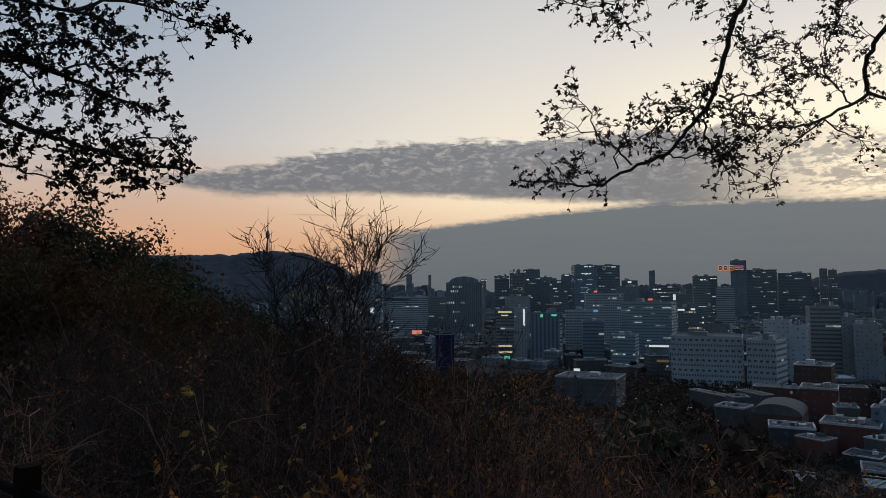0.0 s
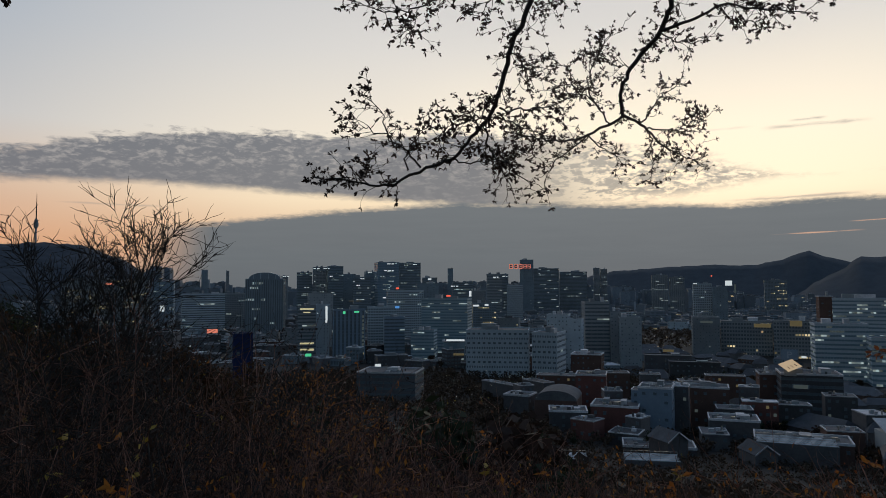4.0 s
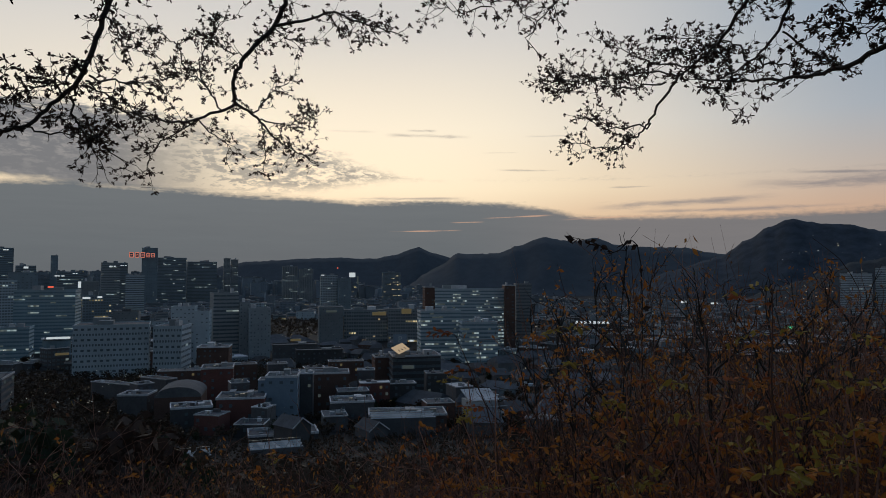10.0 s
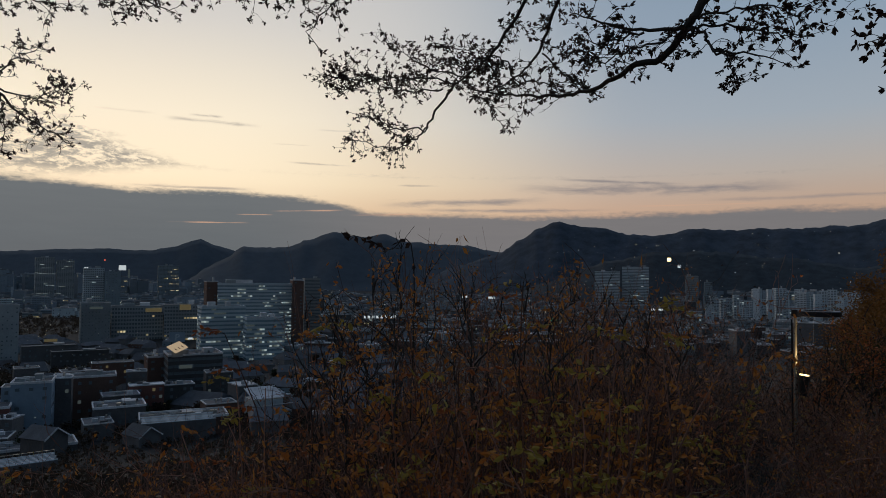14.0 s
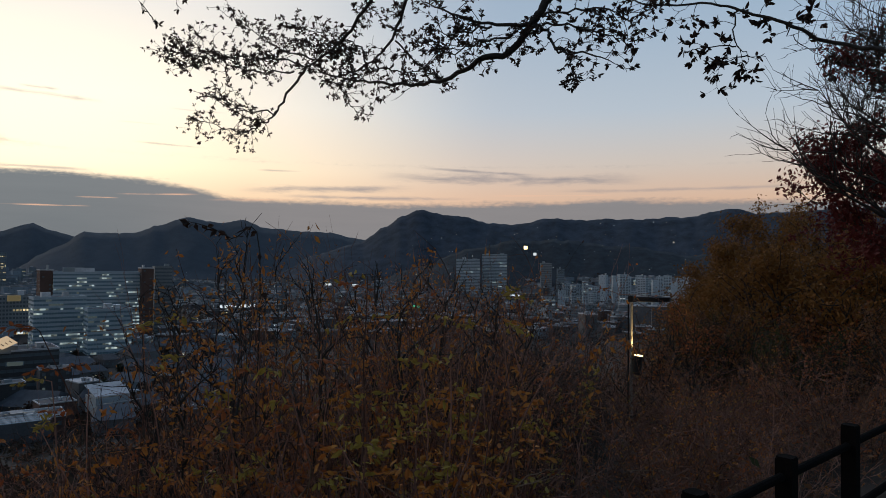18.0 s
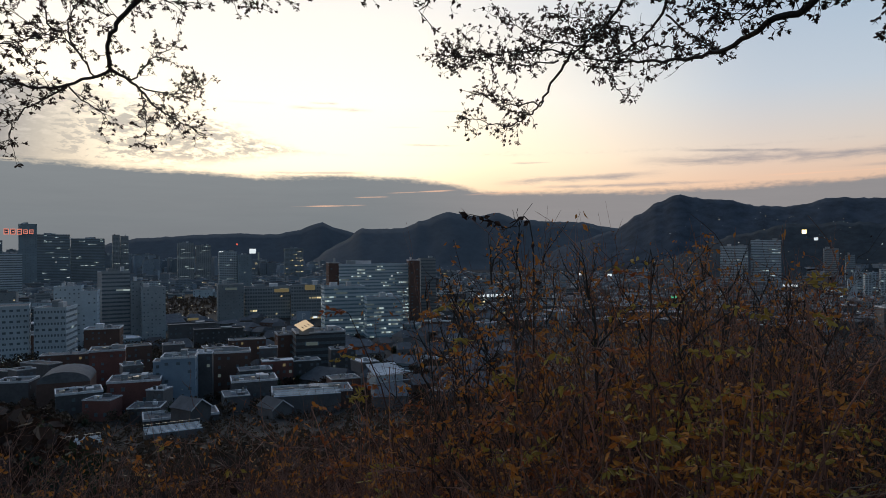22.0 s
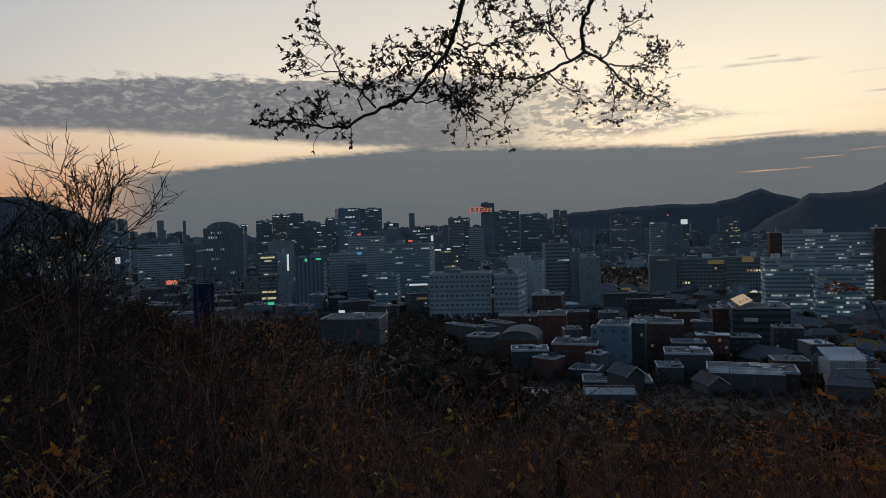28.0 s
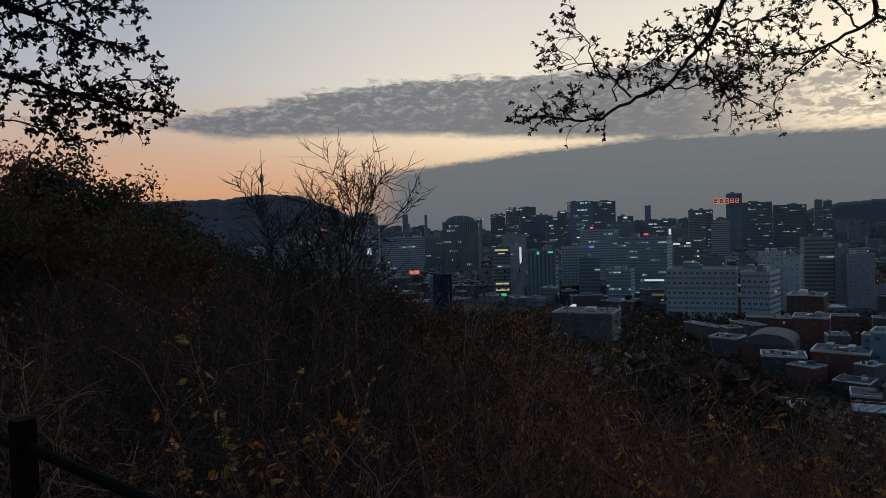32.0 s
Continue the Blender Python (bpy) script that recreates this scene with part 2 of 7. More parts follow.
# ---------------------------------------------------------------- materials
def surface(name, base, rough=0.8, vary=0.25, scale=1.0, dark=None, bump=0.0, per_object=0.0, per_piece=0.0, metal=0.0, spec=0.3):
    m = bpy.data.materials.new(name)
    m.use_nodes = True
    t = m.node_tree
    b = t.nodes["Principled BSDF"]
    co = t.nodes.new("ShaderNodeTexCoord").outputs["Object"]
    a, g = tex_noise(t, co, 0.7 * scale, 4.0, 0.6), tex_noise(t, co, 9.0 * scale, 5.0, 0.65)
    f = mth(t, "MULTIPLY_ADD", a, 0.6, mth(t, "MULTIPLY", g, 0.4))
    lo = dark or tuple(c * (1 - vary) for c in base)
    hi = tuple(min(1.0, c * (1 + vary)) for c in base)
    col = mixc(t, smooth(t, f, 0.3, 0.7), lo, hi)
    if per_object or per_piece:
        if per_piece:
            r = t.nodes.new("ShaderNodeNewGeometry").outputs["Random Per Island"]
        else:
            r = t.nodes.new("ShaderNodeObjectInfo").outputs["Random"]
        k = max(per_object, per_piece)
        v = mth(t, "MULTIPLY_ADD", r, 2 * k, 1 - k)
        col = mixc(t, 1.0, col, comb(t, v, v, v), "MULTIPLY")
    t.links.new(col, b.inputs["Base Color"])
    b.inputs["Roughness"].default_value, b.inputs["Metallic"].default_value = rough, metal
    b.inputs["Specular IOR Level"].default_value = spec
    if bump:
        n = t.nodes.new("ShaderNodeBump")
        n.inputs["Strength"].default_value, n.inputs["Distance"].default_value = bump, 0.02
        t.links.new(g, n.inputs["Height"])
        t.links.new(n.outputs[0], b.inputs["Normal"])
    return m


def leaf_mat(name, a, b_, rough=0.6):
    m = bpy.data.materials.new(name)
    m.use_nodes = True
    t = m.node_tree
    b = t.nodes["Principled BSDF"]
    r = t.nodes.new("ShaderNodeNewGeometry").outputs["Random Per Island"]
    co = t.nodes.new("ShaderNodeTexCoord").outputs["Object"]
    f = mth(t, "MULTIPLY_ADD", r, 0.7, mth(t, "MULTIPLY", tex_noise(t, co, 14.0), 0.3))
    col = mixc(t, f, a, b_)
    t.links.new(col, b.inputs["Base Color"])
    b.inputs["Roughness"].default_value = rough
    b.inputs["Specular IOR Level"].default_value = 0.2
    tr = t.nodes.new("ShaderNodeBsdfTranslucent")
    t.links.new(col, tr.inputs[0])
    mx = t.nodes.new("ShaderNodeMixShader")
    mx.inputs[0].default_value = 0.25
    t.links.new(b.outputs[0], mx.inputs[1])
    t.links.new(tr.outputs[0], mx.inputs[2])
    t.links.new(mx.outputs[0], t.nodes["Material Output"].inputs[0])
    return m


def glow(name, a, b_, lo, hi):
    """A lamp's or lit room's light, or a glow added to a panel, a little different from piece to piece."""
    m = bpy.data.materials.new(name)
    m.use_nodes = True
    t = m.node_tree
    t.nodes.clear()
    r = t.nodes.new("ShaderNodeNewGeometry").outputs["Random Per Island"]
    e = t.nodes.new("ShaderNodeEmission")
    t.links.new(mixc(t, r, a, b_), e.inputs[0])
    r2 = mth(t, "FRACT", mth(t, "MULTIPLY", r, 17.3))
    t.links.new(mth(t, "MULTIPLY_ADD", mth(t, "POWER", r2, 2.0), hi - lo, lo), e.inputs[1])
    o = t.nodes.new("ShaderNodeOutputMaterial")
    t.links.new(e.outputs[0], o.inputs[0])
    m.cycles.emission_sampling = "NONE"
    return m


M = {
    "soil": surface("hillside_litter", (0.04, 0.03, 0.022), 0.95, 0.45, 1.2, bump=0.6),
    "city_ground": surface("city_ground", (0.03, 0.028, 0.027), 0.9, 0.35, 0.02),
    # slopes turn paler and bluer with distance: haze put into their base colour
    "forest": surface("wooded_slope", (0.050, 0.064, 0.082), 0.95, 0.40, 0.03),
    "forest_far": surface("wooded_slope_haze_tint", (0.074, 0.089, 0.104), 0.95, 0.14, 0.03),
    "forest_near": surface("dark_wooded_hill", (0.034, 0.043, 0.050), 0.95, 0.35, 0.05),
    "bark": surface("dark_bark", (0.05, 0.042, 0.036), 0.9, 0.35, 4.0, bump=0.5),
    "twig": surface("dry_twig", (0.23, 0.115, 0.080), 0.85, 0.5, 3.0, per_object=0.6),
    "straw": surface("dry_straw", (0.20, 0.125, 0.075), 0.8, 0.35, 3.0),
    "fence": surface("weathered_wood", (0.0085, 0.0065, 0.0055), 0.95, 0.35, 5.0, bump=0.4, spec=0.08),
    "metal_dark": surface("black_metal", (0.03, 0.03, 0.032), 0.4, 0.2, 6.0, metal=0.6),
    "steel": surface("galvanised_steel", (0.42, 0.40, 0.36), 0.35, 0.15, 6.0, metal=0.8),
    "leaf_dark": leaf_mat("dark_leaf", (0.040, 0.026, 0.020), (0.065, 0.038, 0.028)),
    "leaf_orange": leaf_mat("orange_leaf", (0.50, 0.15, 0.032), (0.58, 0.27, 0.06)),
    "leaf_rust": leaf_mat("rust_leaf", (0.36, 0.09, 0.03), (0.42, 0.16, 0.06)),
    "leaf_yellow": leaf_mat("yellow_leaf", (0.46, 0.33, 0.06), (0.28, 0.19, 0.05)),
    "leaf_brown": leaf_mat("withered_leaf", (0.17, 0.075, 0.04), (0.28, 0.15, 0.08)),
    "leaf_green": leaf_mat("fading_green_leaf", (0.05, 0.06, 0.022), (0.09, 0.085, 0.03)),
    "leaf_maroon": leaf_mat("maroon_leaf", (0.10, 0.020, 0.020), (0.17, 0.034, 0.028)),
    "leaf_dusky": leaf_mat("dull_russet_leaf", (0.060, 0.032, 0.016), (0.115, 0.060, 0.026)),
    "needle": leaf_mat("pine_needle", (0.025, 0.038, 0.022), (0.05, 0.06, 0.03)),
    "larch": leaf_mat("amber_needle", (0.33, 0.135, 0.03), (0.20, 0.11, 0.035)),
    "wood_far": leaf_mat("far_tree_crown", (0.044, 0.036, 0.027), (0.095, 0.060, 0.038)),
    "white": surface("pale_concrete", (0.53, 0.58, 0.61), 0.85, 0.12, 0.06),
    "grey": surface("grey_concrete", (0.33, 0.345, 0.35), 0.85, 0.15, 0.06, per_object=0.2),
    # pale bluish wall colour with distance haze painted in, for the farthest blocks
    "haze_tint": surface("far_wall_haze_tint", (0.25, 0.285, 0.32), 0.85, 0.12, 0.03, per_piece=0.3),
    "netting": surface("blue_site_netting", (0.02, 0.032, 0.10), 0.9, 0.2, 0.3),
    "curtain": surface("pale_curtain_frame", (0.36, 0.45, 0.49), 0.5, 0.12, 0.05),
    "blue_grey": surface("blue_grey_panel", (0.26, 0.33, 0.40), 0.6, 0.12, 0.06),
    "dark": surface("dark_stone", (0.25, 0.30, 0.33), 0.6, 0.2, 0.06),
    "dim": surface("dim_render", (0.125, 0.117, 0.117), 0.9, 0.25, 0.12, per_object=0.3),
    "brick": surface("red_brick", (0.21, 0.088, 0.072), 0.9, 0.2, 0.15),
    "brick_dark": surface("brown_brick", (0.15, 0.088, 0.07), 0.9, 0.2, 0.15),
    "roof": surface("roof_felt", (0.15, 0.15, 0.155), 0.9, 0.3, 0.08),
    "roof_pale": surface("pale_roof", (0.62, 0.60, 0.60), 0.8, 0.3, 0.1, per_object=0.35),
    "roof_gold": surface("brass_roof", (0.62, 0.47, 0.28), 0.5, 0.1, 0.2, metal=0.2),
    "tile_roof": surface("dark_tile_roof", (0.10, 0.105, 0.115), 0.8, 0.3, 0.3, per_object=0.4),
    "house": surface("house_render", (0.15, 0.14, 0.138), 0.9, 0.25, 0.1, per_object=0.5),
    "glass": surface("window_glass", (0.11, 0.14, 0.16), 0.3, 0.2, 0.05, spec=0.7),
    "glass_pale": surface("pale_curtain_glass", (0.20, 0.29, 0.33), 0.25, 0.15, 0.05, spec=0.6),
    "lit_cool": glow("cool_lit_window", (0.70, 0.95, 1.0), (0.85, 1.0, 0.92), 0.05, 0.42),
    "lit_warm": glow("warm_lit_window", (1.0, 0.78, 0.40), (1.0, 0.92, 0.55), 0.08, 0.7),
    "lit_floor": glow("yellow_lit_floor", (1.0, 0.88, 0.46), (1.0, 0.95, 0.62), 0.45, 0.85),
    # amber roof panel: brightness put in as emission, no lamp behind it
    "panel_glow": glow("glowing_roof_panel", (1.0, 0.74, 0.46), (1.0, 0.76, 0.50), 0.42, 0.48),
    "lit_white": glow("white_lamp", (0.80, 0.95, 1.0), (1.0, 1.0, 1.0), 0.6, 1.6),
    "lit_point": glow("street_lamp_light", (1.0, 0.75, 0.42), (0.85, 0.95, 1.0), 0.6, 2.6),
    "lit_red": glow("red_lamp", (1.0, 0.12, 0.08), (1.0, 0.2, 0.1), 0.8, 1.6),
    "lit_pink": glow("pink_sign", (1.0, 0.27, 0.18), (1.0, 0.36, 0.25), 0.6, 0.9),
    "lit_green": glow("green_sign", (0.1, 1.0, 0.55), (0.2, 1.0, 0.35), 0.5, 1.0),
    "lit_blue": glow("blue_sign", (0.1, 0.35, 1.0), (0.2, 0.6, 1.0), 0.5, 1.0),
    "lit_amber": glow("amber_lamp", (1.0, 0.72, 0.30), (1.0, 0.78, 0.36), 3.0, 3.2),
}


# ---------------------------------------------------------------- mesh helpers
def mesh_object(name, verts, faces, mats, parent=None, label="", mat_ids=None, smooth_it=False):
    me = bpy.data.meshes.new(name)
    me.from_pydata(verts, [], faces)
    for m in (mats if isinstance(mats, (list, tuple)) else [mats]):
        me.materials.append(m)
    if mat_ids is not None:
        me.polygons.foreach_set("material_index", mat_ids)
    if smooth_it:
        me.polygons.foreach_set("use_smooth", [True] * len(me.polygons))
    me.update()
    ob = new(name, me)
    if parent is not None:
        ob.parent = parent
    if label:
        ob["label"] = label
    return ob


def shared(name, data, parent, m=None, label=""):
    ob = new(name, data)
    ob.parent = parent
    if m is not None:
        ob.matrix_basis = m
    if label:
        ob["label"] = label
    return ob


def part(name, bm, material, parent, label=""):
    me = bpy.data.meshes.new(name)
    bm.to_mesh(me)
    bm.free()
    me.materials.append(material)
    ob = new(name, me)
    ob.parent = parent
    if label:
        ob["label"] = label
    return ob


def empty(name, m=None):
    ob = new(name)
    ob.empty_display_size = 0.2
    if m is not None:
        ob.matrix_basis = m
    return ob


class Buf:
    """Collects faces for one mesh."""

    def __init__(self):
        self.v, self.f, self.m = [], [], []

    def box(self, x0, x1, y0, y1, z0, z1, mat=0, bottom=True):
        n = len(self.v)
        self.v += [(x0, y0, z0), (x1, y0, z0), (x1, y1, z0), (x0, y1, z0), (x0, y0, z1), (x1, y0, z1), (x1, y1, z1), (x0, y1, z1)]
        fs = [(4, 5, 6, 7), (0, 1, 5, 4), (1, 2, 6, 5), (2, 3, 7, 6), (3, 0, 4, 7)]
        if bottom:
            fs.append((3, 2, 1, 0))
        self.f += [tuple(n + i for i in q) for q in fs]
        self.m += [mat] * len(fs)

    def face(self, pts, mat=0):
        n = len(self.v)
        self.v += [tuple(p) for p in pts]
        self.f.append(tuple(range(n, n + len(pts))))
        self.m.append(mat)

    def tube(self, pts, r0, r1, sides=4, mat=0):
        """A tapered stem along points."""
        n = len(self.v)
        k = len(pts)
        for i, p in enumerate(pts):
            p = Vector(p)
            d = Vector(pts[min(i + 1, k - 1)]) - Vector(pts[max(i - 1, 0)])
            if d.length < 1e-6:
                d = Vector((0, 0, 1))
            d.normalize()
            u = d.cross(Vector((0.31, 0.17, 0.93)))
            if u.length < 0.05:
                u = d.cross(Vector((1, 0, 0)))
            u.normalize()
            w = d.cross(u)
            r = r0 + (r1 - r0) * i / (k - 1)
            for j in range(sides):
                a = 2 * math.pi * j / sides
                self.v.append(tuple(p + (u * math.cos(a) + w * math.sin(a)) * r))
        for i in range(k - 1):
            for j in range(sides):
                a, b = n + i * sides + j, n + i * sides + (j + 1) % sides
                self.f.append((a, b, b + sides, a + sides))
                self.m.append(mat)
        self.f.append(tuple(n + (k - 1) * sides + j for j in range(sides)))
        self.m.append(mat)

    def make(self, name, mats, parent=None, label="", smooth_it=False):
        return mesh_object(name, self.v, self.f, mats, parent, label, self.m, smooth_it)


def polar(az, r):
    return r * math.sin(radians(az)), r * math.cos(radians(az))


def lerp_table(table, a):
    if a <= table[0][0]:
        return table[0][1]
    for (a0, v0), (a1, v1) in zip(table, table[1:]):
        if a <= a1:
            k = (a - a0) / (a1 - a0)
            k = k * k * (3 - 2 * k) * 0.5 + k * 0.5
            return v0 + (v1 - v0) * k
    return table[-1][1]


def sstep(a, b, v):
    k = min(1.0, max(0.0, (v - a) / (b - a)))
    return k * k * (3 - 2 * k)


# ---------------------------------------------------------------- ground: terrace, hillside, plain and mountains
FENCE_N = (0.583, 0.813)
# ridges: distance, breadth, then azimuth and rise in degrees
RIDGES = [
    (3250, 480, [(-60, 1.6), (-40, 2.2), (-22, 3.0), (-17.5, 3.1), (-14.7, 3.45), (-12, 3.35), (-9.5, 2.5), (-6.8, 1.2), (-4, 0.4), (0, -1.2)]),
    (4550, 260, [(-4, -1), (0, -0.1), (6, -0.1), (12, 0.0), (20, 0.0), (27, 0.5), (31.5, 1.35), (35, 1.55), (38, 1.7), (41.5, 1.65), (43.4, 2.0), (45.2, 2.6), (46.6, 2.1), (48.2, 1.7), (52, 1.4), (60, 1)]),
    (3700, 300, [(43.4, -1.2), (46.8, 0.9), (48.6, 2.05), (50, 2.05), (52, 2.1), (53.6, 2.75), (56, 3.45), (57.3, 3.2), (58.6, 3.1), (60.2, 3.35), (62, 2.75), (64.5, 2.55), (67, 2.5), (69.6, 1.95), (73, 1.5), (78, 0.5)]),
    (3100, 320, [(63, -1), (66, 0.6), (69.9, 1.75), (71.6, 2.9), (73.2, 4.0), (74.9, 4.6), (76.3, 4.2), (78.6, 3.95), (80.8, 3.4), (83.2, 3.35), (85.7, 3.9), (88, 3.7), (90.5, 3.8), (93, 3.7), (95.2, 3.85), (97.3, 3.9), (98.2, 4.2), (100.4, 4.5), (102, 4.0), (106, 4.2), (125, 4.6), (150, 3.0)]),
    (2350, 220, [(70, -2), (74, -0.6), (79, 1.2), (83, 2.0), (87, 2.0), (92, 1.5), (97, 0.8), (104, 1.4), (125, 2.5)]),
    (1900, 260, [(92, -3), (96, -0.9), (104, 0.2), (125, 1.0)]),
]


def ground_z(x, y):
    r = math.hypot(x, y)
    a = math.degrees(math.atan2(x, y))
    s = x * FENCE_N[0] + y * FENCE_N[1] - 1.25
    if s <= 0:
        z = 0.06 * min(-s, 60.0) if -s > 3 else 0.0
        z += 0.0
        far = sstep(150, 900, r)
        z = z * (1 - far) + PLAIN * far * (0.4 if abs(a) > 120 else 1.0)
    else:
        keep = max(sstep(62, 98, a), sstep(-8, -32, a))
        keep *= 1 - sstep(30, 260, r)
        drop = 80.0 * (1 - math.exp(-s / 165.0))
        z = -drop * (1 - 0.72 * keep) - 0.35 * sstep(0, 1.2, s)
        if z < PLAIN:
            z = PLAIN
    if r > 900:
        for d, w, tab in RIDGES:
            if abs(r - d) < 2.4 * w and tab[0][0] <= a <= tab[-1][0]:
                h = d * math.tan(radians(lerp_table(tab, a))) + EYE - PLAIN
                if h > 0:
                    k = max(0.0, 1.0 - (d - r) / (1.7 * w)) if r < d else max(0.0, 1.0 - (r - d) / w)
                    n = noise.noise((a * 0.45, r * 0.002, 3.1)) * 0.28 + noise.noise((x * 0.02, y * 0.02, 1.7)) * 0.10
                    z = max(z, PLAIN + h * k * (1 + n * (1 - k)) + 9.0 * k * noise.noise((x * 0.03, y * 0.03, 0.3)) * min(1.0, 3 * (1.02 - k)) + (6.0 * noise.noise((a * 1.1, d, 0.7)) + 5.0 * noise.noise((a * 3.1, d, 2.7))) * k)
    return z


def build_ground():
    azs = [-180 + 4 * i for i in range(33)] + [-48 + 0.3 * i for i in range(581)] + [130 + 4 * i for i in range(12)]
    azs = sorted(set(round(a, 3) for a in azs if -180 <= a < 180))
    rs = [0.6]
    while rs[-1] < 900:
        rs.append(rs[-1] * 1.085 + 0.05)
    r = rs[-1]
    while r < 4880:
        r += 62
        rs.append(r)
    rs = sorted(q for q in rs if all(abs(q - d) > 25 for d, w, tab in RIDGES)) + [d for d, w, tab in RIDGES]
    rs.sort()
    verts, faces, ids = [(0.0, 0.0, 0.0)], [], []
    na = len(azs)
    for r in rs:
        for a in azs:
            x, y = polar(a, r)
            z = ground_z(x, y)
            if 2.5 < r < 400:
                z += 0.10 * noise.noise((x * 0.9, y * 0.9, 0.0)) * min(1, (r - 2.5) / 4)
            verts.append((x, y, z))
    for j in range(na):
        faces.append((0, 1 + (j + 1) % na, 1 + j))
        ids.append(0)
    for i in range(len(rs) - 1):
        for j in range(na):
            a = 1 + i * na + j
            b = 1 + i * na + (j + 1) % na
            faces.append((a, b, b + na, a + na))
            z = verts[a + na][2]
            # wooded slopes by distance, the farthest in the painted-haze colour
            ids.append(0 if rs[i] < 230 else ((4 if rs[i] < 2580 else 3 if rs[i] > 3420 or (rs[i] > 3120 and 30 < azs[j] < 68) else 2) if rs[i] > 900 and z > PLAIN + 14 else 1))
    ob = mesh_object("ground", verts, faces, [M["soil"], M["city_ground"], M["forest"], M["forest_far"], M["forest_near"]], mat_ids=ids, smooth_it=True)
    tagged(ob, "dark leaf-strewn hillside falling to the city plain and wooded mountains", "ground", kind="structure")


build_ground()


# ---------------------------------------------------------------- the city
# style: wall, glass, way of the openings, storey, bay, share of lit openings, lit material
STYLES = {
    "stripes": ("dark", "glass", "vertical", 3.6, 3.4, 0.03, "lit_cool"),
    "stripes_lit": ("blue_grey", "glass", "vertical", 3.6, 4.2, 0.10, "lit_cool"),
    "bands": ("white", "glass", "band", 3.8, 6.0, 0.04, "lit_cool"),
    "bands_lit": ("grey", "glass", "band", 3.8, 5.0, 0.14, "lit_warm"),
    "bands_dark": ("grey", "glass", "band", 3.8, 5.0, 0.05, "lit_cool"),
    "bands_dim": ("dim", "glass", "band", 3.8, 3.0, 0.10, "lit_cool"),
    "bands_blue": ("blue_grey", "glass", "band", 3.8, 5.0, 0.04, "lit_cool"),
    "grid": ("white", "glass", "grid", 3.5, 3.1, 0.04, "lit_cool"),
    "grid_dark": ("grey", "glass", "grid", 3.5, 3.1, 0.06, "lit_cool"),
    "grid_white": ("white", "glass", "grid", 3.6, 3.6, 0.04, "lit_cool"),
    "glass": ("blue_grey", "glass_pale", "band", 3.8, 3.2, 0.10, "lit_cool"),
    "glass_dark": ("dark", "glass", "band", 3.8, 3.4, 0.08, "lit_cool"),
    "glass_light": ("curtain", "glass_pale", "band", 3.4, 2.6, 0.09, "lit_cool"),
    "plain_white": ("white", "glass", "few", 3.5, 3.4, 0.05, "lit_cool"),
    "plain_grey": ("grey", "glass", "few", 3.5, 3.2, 0.06, "lit_cool"),
    "plain_dim": ("dim", "glass", "few", 3.8, 4.0, 0.07, "lit_cool"),
    "plain_blue": ("blue_grey", "glass", "few", 3.6, 4.0, 0.06, "lit_warm"),
    "dark": ("dark", "glass", "few", 3.8, 5.0, 0.08, "lit_cool"),
    "dark_lit": ("dark", "glass", "grid", 3.4, 3.2, 0.10, "lit_warm"),
    "white_rows": ("white", "glass", "rows", 4.0, 2.2, 0.02, "lit_cool"),
    "ward_lit": ("white", "glass_pale", "band", 3.6, 2.2, 0.24, "lit_cool"),
    "low_lit": ("grey", "glass", "grid", 4.0, 3.0, 0.07, "lit_warm"),
    "apartment": ("white", "glass", "grid", 3.0, 4.5, 0.06, "lit_cool"),
    "apartment_dark": ("grey", "glass", "grid", 3.0, 4.5, 0.08, "lit_cool"),
    "brick_red": ("brick", "glass", "few", 3.8, 4.0, 0.07, "lit_cool"),
    "netted": ("netting", "glass", "few", 9.0, 9.0, 0.02, "lit_cool"),
    "brick_dark": ("brick_dark", "glass", "few", 3.8, 4.0, 0.10, "lit_cool"),
}
WORDS = {
    "stripes": "dark stone office tower with narrow vertical window stripes",
    "stripes_lit": "dark office tower with bright vertical light strips",
    "bands": "pale office block with dark horizontal window bands",
    "bands_lit": "grey office block with many yellow lit floors",
    "bands_dark": "grey concrete block with dark window bands",
    "bands_dim": "dark low block with dim window bands",
    "bands_blue": "blue-grey office block with horizontal window bands",
    "grid": "pale concrete office block with a grid of dark windows",
    "grid_dark": "grey office tower with a grid of dark windows",
    "grid_white": "pale hotel slab with a dense grid of windows",
    "glass": "tall bluish glass office tower at dusk",
    "glass_dark": "dark glass office slab with scattered lit rooms",
    "glass_light": "pale curtain-walled glass block with white mullions",
    "plain_white": "white rendered block with few windows",
    "plain_grey": "plain grey concrete block with few windows",
    "plain_dim": "dull grey block with few small windows",
    "plain_blue": "blue-grey stair tower with few windows",
    "dark": "dark unlit tower against the evening sky",
    "dark_lit": "dark block with scattered warm lit windows",
    "white_rows": "broad white block with long rows of small windows",
    "ward_lit": "white hospital block with rows of lit ward windows",
    "low_lit": "long low building with lit ground-floor windows",
    "apartment": "white high-rise apartment slab with balcony windows",
    "apartment_dark": "grey apartment slab with scattered lit windows",
    "brick_red": "red brick building with a pale flat roof edge",
    "netted": "block wrapped in dark blue site netting",
    "brick_dark": "brown brick building with a flat roof",
}
HEROES = []
rng = random.Random(5)


